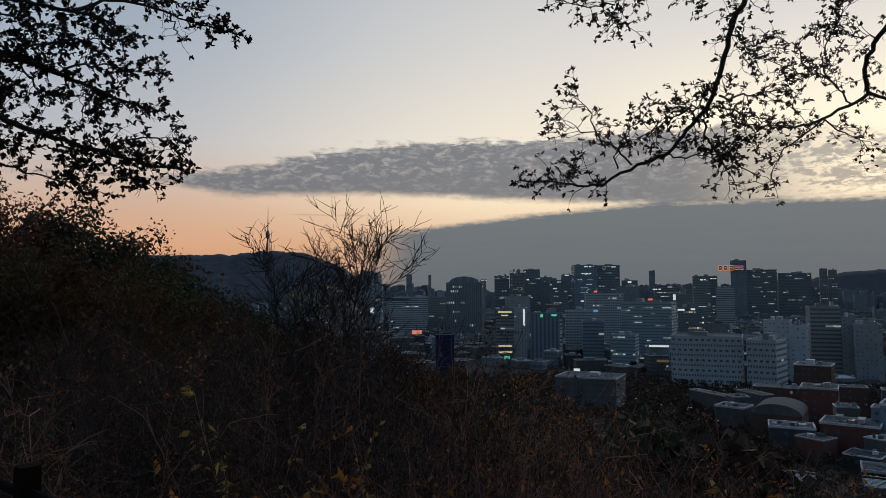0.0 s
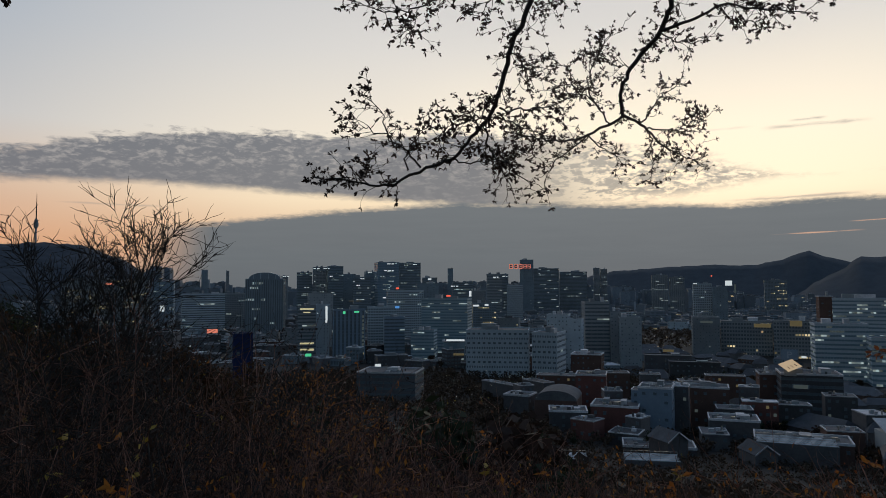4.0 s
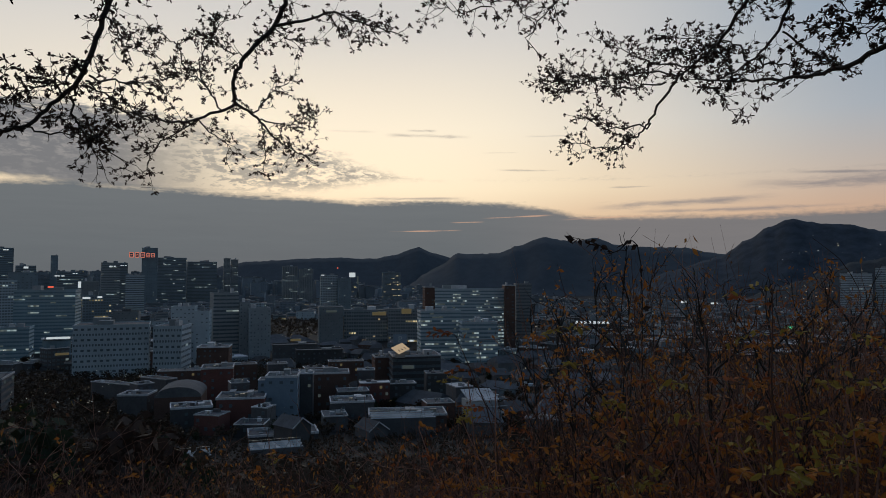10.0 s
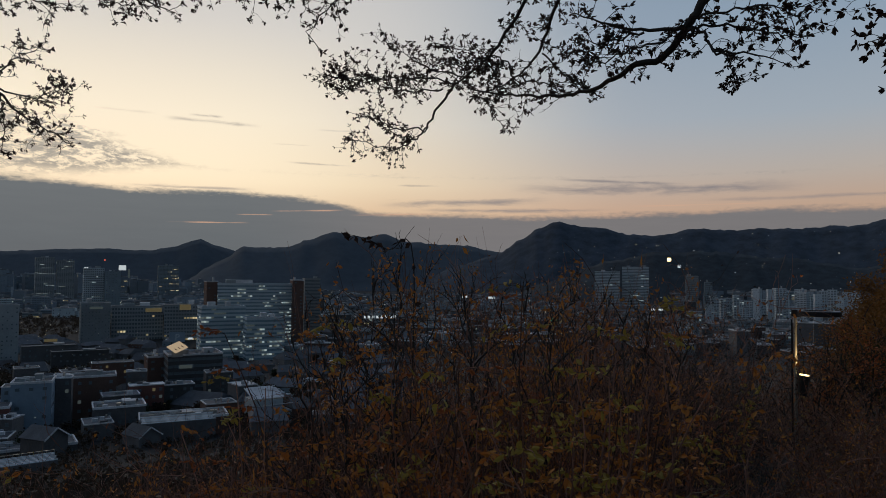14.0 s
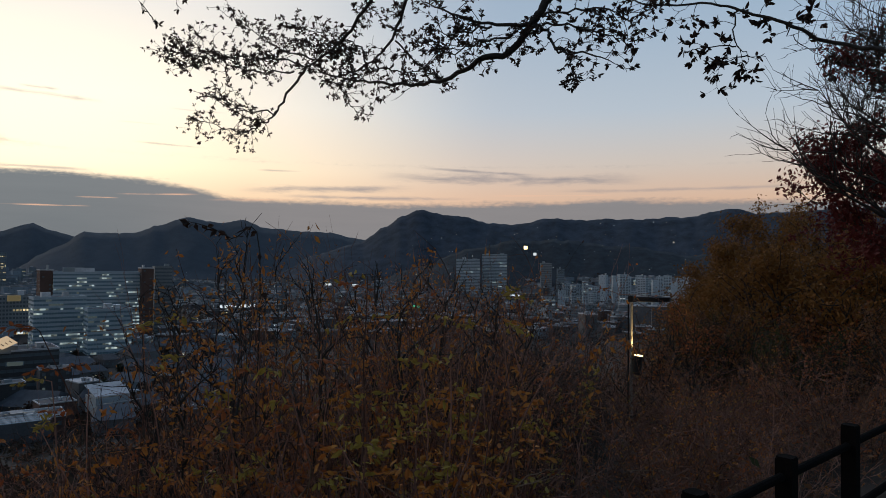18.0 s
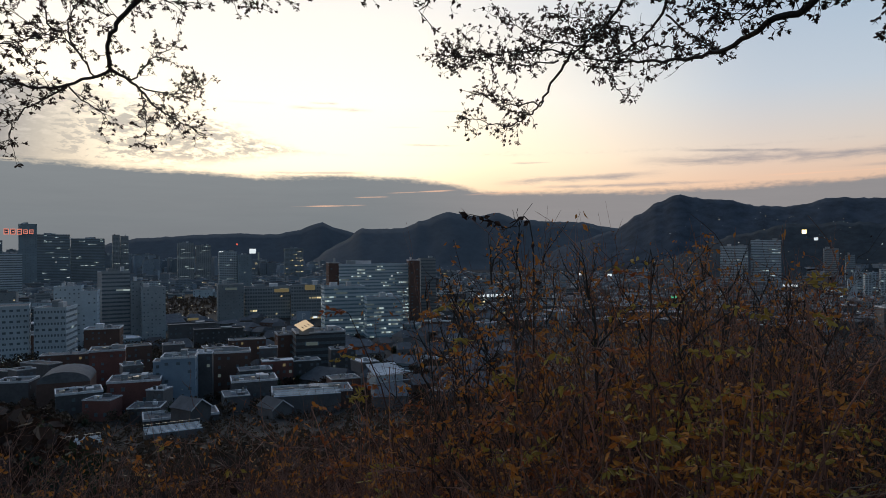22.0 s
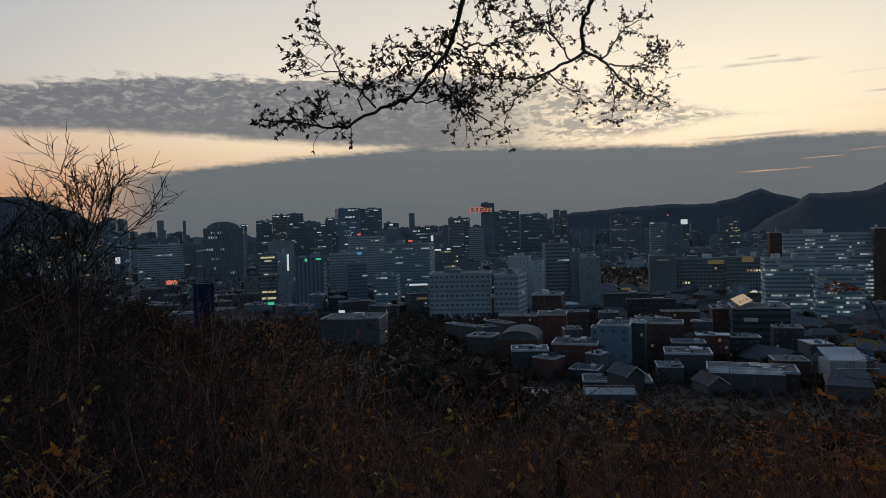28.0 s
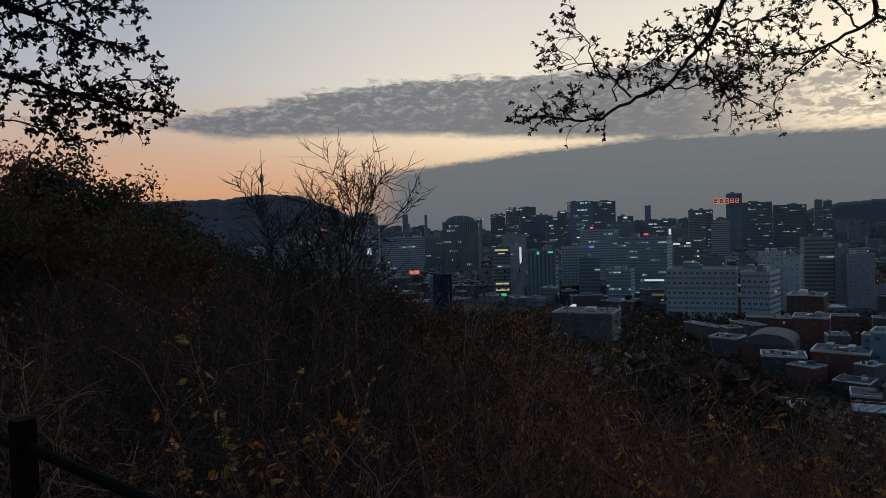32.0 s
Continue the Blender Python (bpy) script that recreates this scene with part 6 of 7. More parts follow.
def overhanging(name, label, trunk, branches, leaf, leaf_size, seed, gap=0.085, per=5, roots=(), stout=1.0, width=0.36, reach=0.2):
    """A tree whose limbs reach into the view: trunk points, then limbs and twigs with tufts of leaves."""
    rnd = random.Random(seed)
    ob = empty(name, pose(trunk[0][0], trunk[0][1], 0))
    inv = Vector((trunk[0][0], trunk[0][1], 0))
    b = Buf()
    b.tube([p - inv for p in curve_points(trunk, 5)], 0.19, 0.085, 10)
    b.make("trunk", M["bark"], ob, smooth_it=True)
    crown = Vector(trunk[-1])
    leaves = Buf()
    twigs = Buf()

    def full(p):
        return noise.noise(Vector(p) * 3.1 + Vector((seed, 0, 0))) > -0.30

    for k, (r0, r1, pts) in enumerate(branches):
        line = curve_points(pts, 5)
        jit = 0.012 if r0 < 0.02 else 0.006
        line = [p + Vector((rnd.gauss(0, jit), rnd.gauss(0, jit), rnd.gauss(0, jit))) if 0 < i < len(line) - 1 else p for i, p in enumerate(line)]
        if k in roots:
            a = line[0]
            mid = a * 0.45 + crown * 0.55 + Vector((0, 0, 0.7))
            line = curve_points([crown, mid, a * 0.8 + mid * 0.2 + Vector((0, 0, 0.15)), a], 4)[:-1] + line
        b = Buf()
        b.tube([p - inv for p in line], r0 * stout * (1.25 if k in roots else 1.0), r1 * stout, 7 if r0 > 0.015 else 5)
        b.make("limb" if r0 > 0.015 else "branch", M["bark"], ob, smooth_it=True)
        total = sum((q - p).length for p, q in zip(line, line[1:]))
        run, nxt = 0.0, total * (0.72 if k in roots else (0.40 if r0 > 0.015 else 0.18))
        for p, q in zip(line, line[1:]):
            seg = (q - p).length
            while run + seg > nxt:
                o = p + (q - p) * ((nxt - run) / seg)
                along = (q - p).normalized()
                d = along * 0.8 + Vector((rnd.gauss(0, 0.7), rnd.gauss(0, 0.7), rnd.gauss(0.05, 0.55)))
                leafy = full(o)
                length = reach * rnd.uniform(0.35, 1.5) * (1.0 if leafy else 0.7)
                w = wander(rnd, o, d, length, 5, 0.28)
                twigs.tube([v - inv for v in w], 0.0034, 0.0013, 3)
                for i in (2, 3, 4, 5):
                    e = (w[i] - w[i - 1]).normalized()
                    if i < 5 and rnd.random() < 0.5:
                        side = wander(rnd, w[i], e + Vector((rnd.gauss(0, 1), rnd.gauss(0, 1), rnd.gauss(0, 0.8))), length * rnd.uniform(0.25, 0.5), 3, 0.25)
                        twigs.tube([v - inv for v in side], 0.0020, 0.0011, 3)
                        tip, e = side[-1], (side[-1] - side[-2]).normalized()
                    else:
                        tip = w[i]
                    if rnd.random() < (0.9 if leafy else 0.22):
                        spray(leaves, rnd, tip - inv, e, leaf_size, rnd.randint(per - 2, per + 2), width)
                nxt += gap * rnd.uniform(0.4, 1.6) * (0.8 if leafy else 1.6)
            run += seg
        spray(leaves, rnd, line[-1] - inv, line[-1] - line[-2], leaf_size, per, width)
    o = twigs.make("twig_spray", M["bark"], ob)
    o["kind"] = "stuff"
    o = leaves.make("foliage", M[leaf], ob, "dark withered pointed leaves")
    o["kind"] = "stuff"
    tagged(ob, label, "tree")
    return ob


LIMBS_A = [
    (0.031, 0.017, [(2.44, 4.39, 4.69), (2.27, 4.48, 4.13), (2.17, 4.52, 3.79), (2.03, 4.58, 3.44), (1.94, 4.62, 3.10), (1.87, 4.64, 2.90), (1.74, 4.69, 2.73), (1.60, 4.74, 2.57)]),
    (0.02, 0.006, [(1.60, 4.74, 2.57), (1.42, 4.82, 2.51), (1.11, 4.92, 2.37), (0.86, 4.99, 2.42), (0.59, 5.04, 2.44)]),
    (0.012, 0.003, [(1.37, 4.81, 2.51), (1.23, 4.84, 2.66), (1.00, 4.89, 2.80), (0.86, 4.91, 2.78)]),
    (0.01, 0.003, [(1.27, 4.83, 2.49), (1.29, 4.78, 2.68), (1.43, 4.69, 2.84)]),
    (0.01, 0.003, [(1.18, 4.85, 2.66), (1.08, 4.77, 2.84), (0.94, 4.70, 3.06)]),
    (0.012, 0.003, [(1.80, 4.67, 2.79), (1.70, 4.64, 2.87), (1.52, 4.63, 2.75), (1.44, 4.59, 2.69)]),
    (0.014, 0.003, [(1.86, 4.65, 2.86), (1.88, 4.74, 2.68), (2.01, 4.80, 2.55), (2.13, 4.86, 2.38)]),
    (0.012, 0.003, [(1.92, 4.73, 2.62), (2.13, 4.80, 2.53), (2.35, 4.86, 2.37)]),
    (0.012, 0.003, [(1.94, 4.62, 2.96), (2.16, 4.63, 2.96), (2.39, 4.63, 3.02), (2.56, 4.66, 3.11)]),
    (0.012, 0.003, [(1.92, 4.63, 2.92), (2.14, 4.69, 2.84), (2.35, 4.76, 2.80)]),
    (0.01, 0.003, [(1.92, 4.63, 3.05), (1.81, 4.57, 2.94), (1.70, 4.50, 2.81)]),
    (0.01, 0.003, [(1.63, 4.83, 2.59), (1.81, 4.84, 2.57), (2.00, 4.84, 2.62), (2.19, 4.83, 2.70)]),
    (0.01, 0.003, [(0.95, 5.00, 2.42), (0.97, 5.09, 2.53), (1.05, 5.18, 2.56)]),
    (0.01, 0.003, [(2.01, 4.59, 3.40), (2.08, 4.45, 3.23), (2.12, 4.33, 3.13)]),
]
LIMBS_B = [
    (0.036, 0.022, [(3.89, 4.59, 4.96), (3.75, 4.77, 4.43), (3.69, 4.90, 4.13), (3.65, 5.01, 3.89), (3.50, 5.19, 3.65), (3.42, 5.31, 3.42), (3.46, 5.36, 3.19)]),
    (0.02, 0.006, [(3.46, 5.36, 3.19), (3.21, 5.46, 3.04), (2.95, 5.54, 2.96), (2.70, 5.61, 2.99), (2.44, 5.67, 3.04)]),
    (0.02, 0.005, [(3.46, 5.36, 3.19), (3.78, 5.50, 3.14), (4.09, 5.64, 3.00), (4.44, 5.75, 2.92), (4.76, 5.87, 2.84)]),
    (0.012, 0.003, [(3.60, 5.28, 3.10), (3.76, 5.33, 3.28), (3.94, 5.36, 3.47), (4.12, 5.39, 3.55)]),
    (0.012, 0.003, [(3.75, 5.41, 3.10), (4.05, 5.44, 3.11), (4.35, 5.45, 3.22), (4.53, 5.56, 3.32)]),
    (0.012, 0.003, [(3.77, 5.40, 3.06), (3.95, 5.63, 2.90), (4.09, 5.88, 2.68)]),
    (0.012, 0.003, [(3.36, 5.42, 3.12), (3.22, 5.47, 3.34), (2.98, 5.57, 3.45), (2.70, 5.66, 3.62)]),
    (0.012, 0.003, [(3.28, 5.47, 3.26), (3.18, 5.50, 3.53), (3.25, 5.41, 3.75), (3.33, 5.33, 3.95)]),
    (0.012, 0.003, [(3.10, 5.57, 3.44), (2.99, 5.58, 3.67), (2.78, 5.63, 3.78)]),
    (0.012, 0.003, [(3.23, 5.50, 3.05), (2.93, 5.62, 2.82), (2.80, 5.65, 2.63), (2.74, 5.65, 2.46)]),
    (0.01, 0.003, [(3.55, 5.31, 3.64), (3.37, 5.42, 3.71), (3.29, 5.47, 3.83)]),
    (0.012, 0.003, [(3.18, 5.53, 3.03), (3.34, 5.49, 2.89), (3.50, 5.46, 2.76)]),
    (0.022, 0.006, [(3.59, 4.93, 3.85), (3.74, 4.73, 3.88), (3.89, 4.52, 3.94), (4.05, 4.29, 3.84), (4.25, 3.99, 3.71)]),
    (0.01, 0.003, [(3.92, 4.56, 3.95), (3.93, 4.42, 3.77), (4.01, 4.22, 3.68)]),
    (0.01, 0.003, [(3.54, 4.85, 3.79), (3.59, 4.69, 3.66), (3.69, 4.50, 3.62)]),
    (0.012, 0.003, [(3.01, 4.96, 4.52), (2.66, 4.93, 4.11), (2.41, 4.84, 3.90)]),
    (0.012, 0.003, [(2.33, 4.66, 4.28), (1.96, 4.71, 3.89), (1.79, 4.68, 3.67)]),
    (0.016, 0.004, [(2.33, 4.66, 4.41), (1.69, 4.86, 3.96), (1.38, 4.90, 3.78), (1.15, 4.91, 3.73), (0.87, 4.91, 3.78)]),
    (0.01, 0.003, [(1.33, 4.92, 3.77), (1.28, 4.88, 3.63), (1.37, 4.81, 3.52)]),
]
LIMBS_C = [
    (0.045, 0.027, [(4.85, -0.38, 4.04), (4.86, -0.16, 3.62), (4.87, -0.01, 3.37), (4.88, 0.10, 3.23), (4.88, 0.25, 3.05), (4.87, 0.44, 3.01)]),
    (0.026, 0.008, [(4.87, 0.44, 3.01), (5.09, 0.65, 2.98), (5.28, 0.95, 2.97), (5.44, 1.27, 3.04), (5.59, 1.61, 3.12), (5.71, 1.97, 3.24)]),
    (0.024, 0.012, [(5.61, 1.10, 4.44), (5.70, 1.54, 3.82), (5.84, 1.80, 3.59), (5.96, 2.08, 3.45), (6.10, 2.30, 3.41)]),
    (0.018, 0.004, [(6.10, 2.30, 3.41), (6.26, 2.53, 3.25), (6.42, 2.74, 3.11), (6.57, 2.98, 3.00), (6.67, 3.28, 2.97), (6.73, 3.66, 3.06), (6.84, 3.93, 3.15)]),
    (0.024, 0.008, [(5.46, 0.92, 4.21), (5.55, 1.17, 3.73), (5.65, 1.32, 3.47), (5.74, 1.52, 3.32), (5.79, 1.79, 3.23)]),
    (0.012, 0.003, [(6.03, 2.22, 3.40), (6.11, 2.66, 3.50), (6.18, 3.07, 3.59), (6.24, 3.48, 3.55), (6.36, 3.78, 3.59)]),
    (0.01, 0.003, [(6.21, 3.12, 3.60), (6.27, 3.47, 3.68), (6.40, 3.72, 3.88)]),
    (0.01, 0.003, [(5.58, 3.02, 3.40), (5.92, 3.48, 3.55), (6.29, 3.88, 3.70)]),
    (0.012, 0.003, [(6.07, 2.13, 3.46), (6.17, 2.52, 3.59), (6.25, 2.91, 3.81), (6.37, 3.23, 4.04)]),
    (0.012, 0.003, [(5.96, 2.35, 3.34), (6.17, 2.80, 3.42), (6.40, 3.18, 3.55)]),
    (0.012, 0.003, [(5.90, 2.47, 2.98), (6.01, 2.82, 3.01), (6.11, 3.15, 3.15), (6.25, 3.42, 3.31)]),
    (0.01, 0.003, [(5.71, 1.97, 3.17), (5.96, 1.89, 3.18), (6.17, 1.89, 3.08), (6.39, 1.86, 3.03)]),
    (0.012, 0.003, [(5.82, 1.70, 3.19), (5.97, 1.87, 3.49), (6.07, 2.13, 3.69), (6.11, 2.49, 3.84)]),
    (0.012, 0.003, [(5.86, 1.61, 3.34), (5.99, 1.82, 3.59), (6.07, 2.13, 3.56), (6.16, 2.40, 3.66)]),
    (0.012, 0.003, [(5.57, 1.27, 3.42), (5.73, 1.17, 3.32), (5.90, 1.02, 3.22), (6.04, 1.00, 3.23)]),
    (0.012, 0.003, [(5.51, 1.44, 3.23), (5.75, 1.32, 3.22), (6.00, 1.15, 3.28)]),
    (0.02, 0.005, [(4.83, 0.09, 3.21), (4.86, 0.33, 3.24), (4.87, 0.60, 3.32), (4.88, 0.85, 3.44)]),
    (0.012, 0.003, [(4.81, 0.21, 3.14), (4.84, 0.44, 3.11), (4.86, 0.68, 3.07), (4.87, 0.88, 3.17)]),
    (0.012, 0.003, [(4.79, 0.35, 3.20), (4.84, 0.60, 3.18), (4.89, 0.81, 3.25)]),
    (0.018, 0.005, [(4.83, 0.08, 3.19), (4.79, -0.02, 3.15), (4.74, -0.07, 3.02), (4.70, -0.17, 2.93), (4.65, -0.17, 2.77)]),
    (0.012, 0.003, [(4.83, 0.06, 3.21), (4.78, -0.17, 3.16), (4.72, -0.38, 3.07), (4.65, -0.58, 3.00)]),
    (0.012, 0.003, [(4.84, -0.07, 3.04), (4.75, -0.28, 2.96), (4.65, -0.47, 2.85)]),
    (0.012, 0.003, [(4.83, 0.02, 3.25), (4.78, -0.20, 3.27), (4.72, -0.45, 3.22), (4.65, -0.55, 3.10)]),
    (0.01, 0.003, [(4.50, 2.55, 3.67), (4.37, 2.72, 3.40), (4.42, 2.65, 3.27)]),
    (0.014, 0.003, [(4.62, 2.62, 4.25), (4.55, 2.95, 3.98), (4.50, 3.22, 3.82), (4.38, 3.48, 3.83), (4.27, 3.70, 3.90)]),
    (0.01, 0.003, [(4.55, 2.95, 3.98), (4.66, 3.02, 3.80), (4.72, 2.90, 3.70)]),
    (0.01, 0.003, [(4.60, 2.75, 4.12), (4.78, 2.62, 3.95), (4.90, 2.52, 3.90), (5.0, 2.40, 3.96)]),
]
LIMBS_D = [
    (0.034, 0.01, [(-4.53, 4.37, 3.49), (-3.70, 5.10, 3.58), (-3.45, 5.27, 3.50), (-3.18, 5.44, 3.42), (-2.92, 5.58, 3.32), (-2.69, 5.69, 3.23), (-2.46, 5.80, 3.20)]),
    (0.036, 0.01, [(-4.31, 4.18, 3.04), (-3.51, 4.87, 2.98), (-3.22, 5.07, 2.88), (-3.02, 5.19, 2.82), (-2.74, 5.34, 2.74), (-2.48, 5.47, 2.67), (-2.20, 5.59, 2.64)]),
    (0.032, 0.01, [(-4.75, 4.56, 3.90), (-3.81, 5.37, 4.06), (-3.41, 5.64, 4.08), (-3.07, 5.83, 4.06), (-2.89, 5.92, 3.99)]),
    (0.02, 0.004, [(-3.13, 5.57, 4.00), (-2.87, 5.71, 4.16), (-2.50, 5.89, 4.14), (-2.28, 5.98, 4.07), (-1.90, 6.11, 4.00)]),
    (0.014, 0.003, [(-3.56, 5.08, 2.66), (-3.34, 5.22, 2.58), (-3.15, 5.34, 2.53), (-2.88, 5.49, 2.46)]),
    (0.014, 0.003, [(-3.13, 5.35, 3.39), (-2.92, 5.47, 3.50), (-2.69, 5.59, 3.51), (-2.45, 5.70, 3.50)]),
    (0.014, 0.003, [(-3.40, 5.19, 3.47), (-3.21, 5.31, 3.61), (-2.96, 5.45, 3.71), (-2.70, 5.58, 3.76)]),
    (0.014, 0.003, [(-2.88, 5.49, 3.29), (-2.95, 5.45, 3.14), (-2.91, 5.48, 3.02)]),
    (0.014, 0.003, [(-3.33, 5.23, 3.44), (-3.26, 5.27, 3.27), (-3.16, 5.34, 3.15)]),
    (0.014, 0.003, [(-2.79, 5.43, 2.75), (-2.60, 5.52, 2.89), (-2.36, 5.63, 2.89), (-2.24, 5.68, 2.80)]),
    (0.014, 0.003, [(-3.07, 5.28, 2.84), (-2.96, 5.34, 2.69), (-2.89, 5.38, 2.56)]),
    (0.014, 0.003, [(-2.79, 5.43, 2.75), (-2.67, 5.49, 2.62), (-2.52, 5.56, 2.54), (-2.42, 5.61, 2.48)]),
    (0.014, 0.003, [(-3.57, 4.95, 3.00), (-3.39, 5.08, 2.77), (-3.23, 5.18, 2.73)]),
    (0.014, 0.003, [(-3.64, 5.26, 3.92), (-3.44, 5.39, 3.83), (-3.27, 5.49, 3.82)]),
    (0.014, 0.003, [(-3.69, 5.22, 3.67), (-3.57, 5.30, 3.70), (-3.37, 5.43, 3.70)]),
    (0.012, 0.003, [(-2.45, 5.91, 4.14), (-2.41, 5.92, 3.99), (-2.36, 5.94, 3.89)]),
    (0.012, 0.003, [(-2.75, 5.77, 4.16), (-2.54, 5.87, 4.23), (-2.28, 5.98, 4.22)]),
    (0.012, 0.003, [(-3.69, 5.10, 3.44), (-3.51, 5.23, 3.26), (-3.41, 5.29, 3.19)]),
]
LIMBS_E = [
    (0.03, 0.01, [(5.67, -2.81, 3.02), (5.84, -2.39, 3.18), (5.97, -2.02, 3.33), (6.04, -1.76, 3.51), (6.10, -1.48, 3.64), (6.14, -1.23, 3.74), (6.19, -0.80, 3.78), (6.20, -0.61, 3.84)]),
    (0.012, 0.003, [(6.11, -1.40, 3.64), (6.11, -1.41, 3.40), (6.10, -1.50, 3.29), (6.08, -1.56, 3.26)]),
    (0.012, 0.003, [(6.11, -1.41, 3.37), (6.14, -1.23, 3.39), (6.17, -1.02, 3.37)]),
    (0.01, 0.003, [(6.10, -1.50, 3.29), (6.13, -1.34, 3.25), (6.14, -1.25, 3.14)]),
    (0.01, 0.003, [(6.04, -1.76, 3.51), (6.02, -1.83, 3.36), (5.97, -2.02, 3.20)]),
]
overhanging("oak_tree", "dark oak whose leafy limbs hang over the path", [(3.3, -4.2, -0.3), (3.4, -4.0, 2.5), (3.2, -3.4, 5.6)], LIMBS_A + LIMBS_B,
            "leaf_dark", 0.030, 11, 0.036, 7, (0, len(LIMBS_A), len(LIMBS_A) + 17), 0.72, 0.36)
overhanging("oak_tree", "dark oak with a long level limb over the slope", [(5.0, -4.6, -0.3), (5.2, -4.3, 2.2), (5.3, -3.6, 5.2)], LIMBS_C,
            "leaf_dark", 0.031, 12, 0.040, 7, (0, 2, 4, 23, 24), 0.75, 0.36)
overhanging("oak_tree", "dark oak with dense withered leaves beside the path", [(-6.6, 3.2, -0.4), (-6.5, 3.4, 1.5), (-6.1, 3.6, 3.4)], LIMBS_D,
            "leaf_dark", 0.038, 13, 0.028, 8, (0, 1, 2), 0.85, 0.45)
overhanging("maple_tree", "slender maple with few dark star-shaped leaves", [(6.6, -3.9, -0.4), (6.7, -3.7, 1.6), (6.6, -3.5, 3.0)], LIMBS_E,
            "leaf_dark", 0.058, 14, 0.12, 6, (0,), 0.6, 0.42, 0.24)


def grown_tree(name, label, x, y, height, spread, leaf, n_leaves, leaf_size, seed, trunk_r=0.12, levels=3, lean=(0, 0), first=0.3, crown_up=0.5, z0=None, trunk_part=0.92, fork=9, twig_r=0.006, wood="bark", side=7):
    """A whole tree: trunk, limbs, twigs and a loose crown."""
    rnd = random.Random(seed)
    base = ground_z(x, y) - 0.25 if z0 is None else z0
    ob = empty(name, pose(x, y, base))
    b = Buf()
    trunk = [Vector((lean[0] * t * t + rnd.gauss(0, 0.1) * height * 0.1, lean[1] * t * t + rnd.gauss(0, 0.1) * height * 0.1, height * trunk_part * t)) for t in [i / 8 for i in range(9)]]
    b.tube(trunk, trunk_r, trunk_r * 0.15, 8)
    b.make("trunk", M[wood], ob, smooth_it=True)
    limbs, ends = Buf(), []
    for k in range(fork):
        t = first + (0.97 - first) * (k + rnd.random()) / fork
        i = min(7, int(t * 8))
        p = trunk[i].lerp(trunk[i + 1], t * 8 - i)
        a = k * 2.4 + rnd.uniform(-0.4, 0.4)
        length = spread * (1.15 - 0.75 * t) * rnd.uniform(0.75, 1.2)
        d = Vector((math.cos(a), math.sin(a), crown_up + rnd.uniform(-0.15, 0.3)))
        w = wander(rnd, p, d, length, 6, 0.14, 0.05)
        r = trunk_r * (1 - t) * 0.55 + 0.008
        limbs.tube(w, r, r * 0.2, 5)
        for j in range(side):
            q = w[rnd.randint(2, 6)]
            w2 = wander(rnd, q, (w[-1] - w[0]).normalized() + Vector((rnd.gauss(0, 0.6), rnd.gauss(0, 0.6), rnd.gauss(0.15, 0.5))), length * rnd.uniform(0.25, 0.55), 4, 0.2, 0.04)
            limbs.tube(w2, max(r * 0.4, twig_r), twig_r * 0.5, 4)
            ends += w2[1:]
            if levels > 2:
                for _ in range(4):
                    w3 = wander(rnd, w2[rnd.randint(1, 4)], (w2[-1] - w2[0]).normalized() + Vector((rnd.gauss(0, 0.7), rnd.gauss(0, 0.7), rnd.gauss(0.2, 0.5))), length * rnd.uniform(0.12, 0.3), 3, 0.25, 0.03)
                    limbs.tube(w3, twig_r, twig_r * 0.4, 3)
                    ends += w3[1:]
    o = limbs.make("branching", M[wood], ob)
    o["kind"] = "stuff"
    if n_leaves:
        lb = Buf()
        for _ in range(n_leaves):
            p = rnd.choice(ends) + Vector((rnd.gauss(0, 1), rnd.gauss(0, 1), rnd.gauss(0, 1))) * leaf_size * 1.3
            (star_leaf if leaf_size > 0.05 and leaf != "larch" and leaf != "needle" else slim_leaf)(lb, rnd, p, leaf_size * rnd.uniform(0.6, 1.3))
        o = lb.make("foliage", M[leaf], ob)
        o["kind"] = "stuff"
    tagged(ob, label, "tree")
    return ob


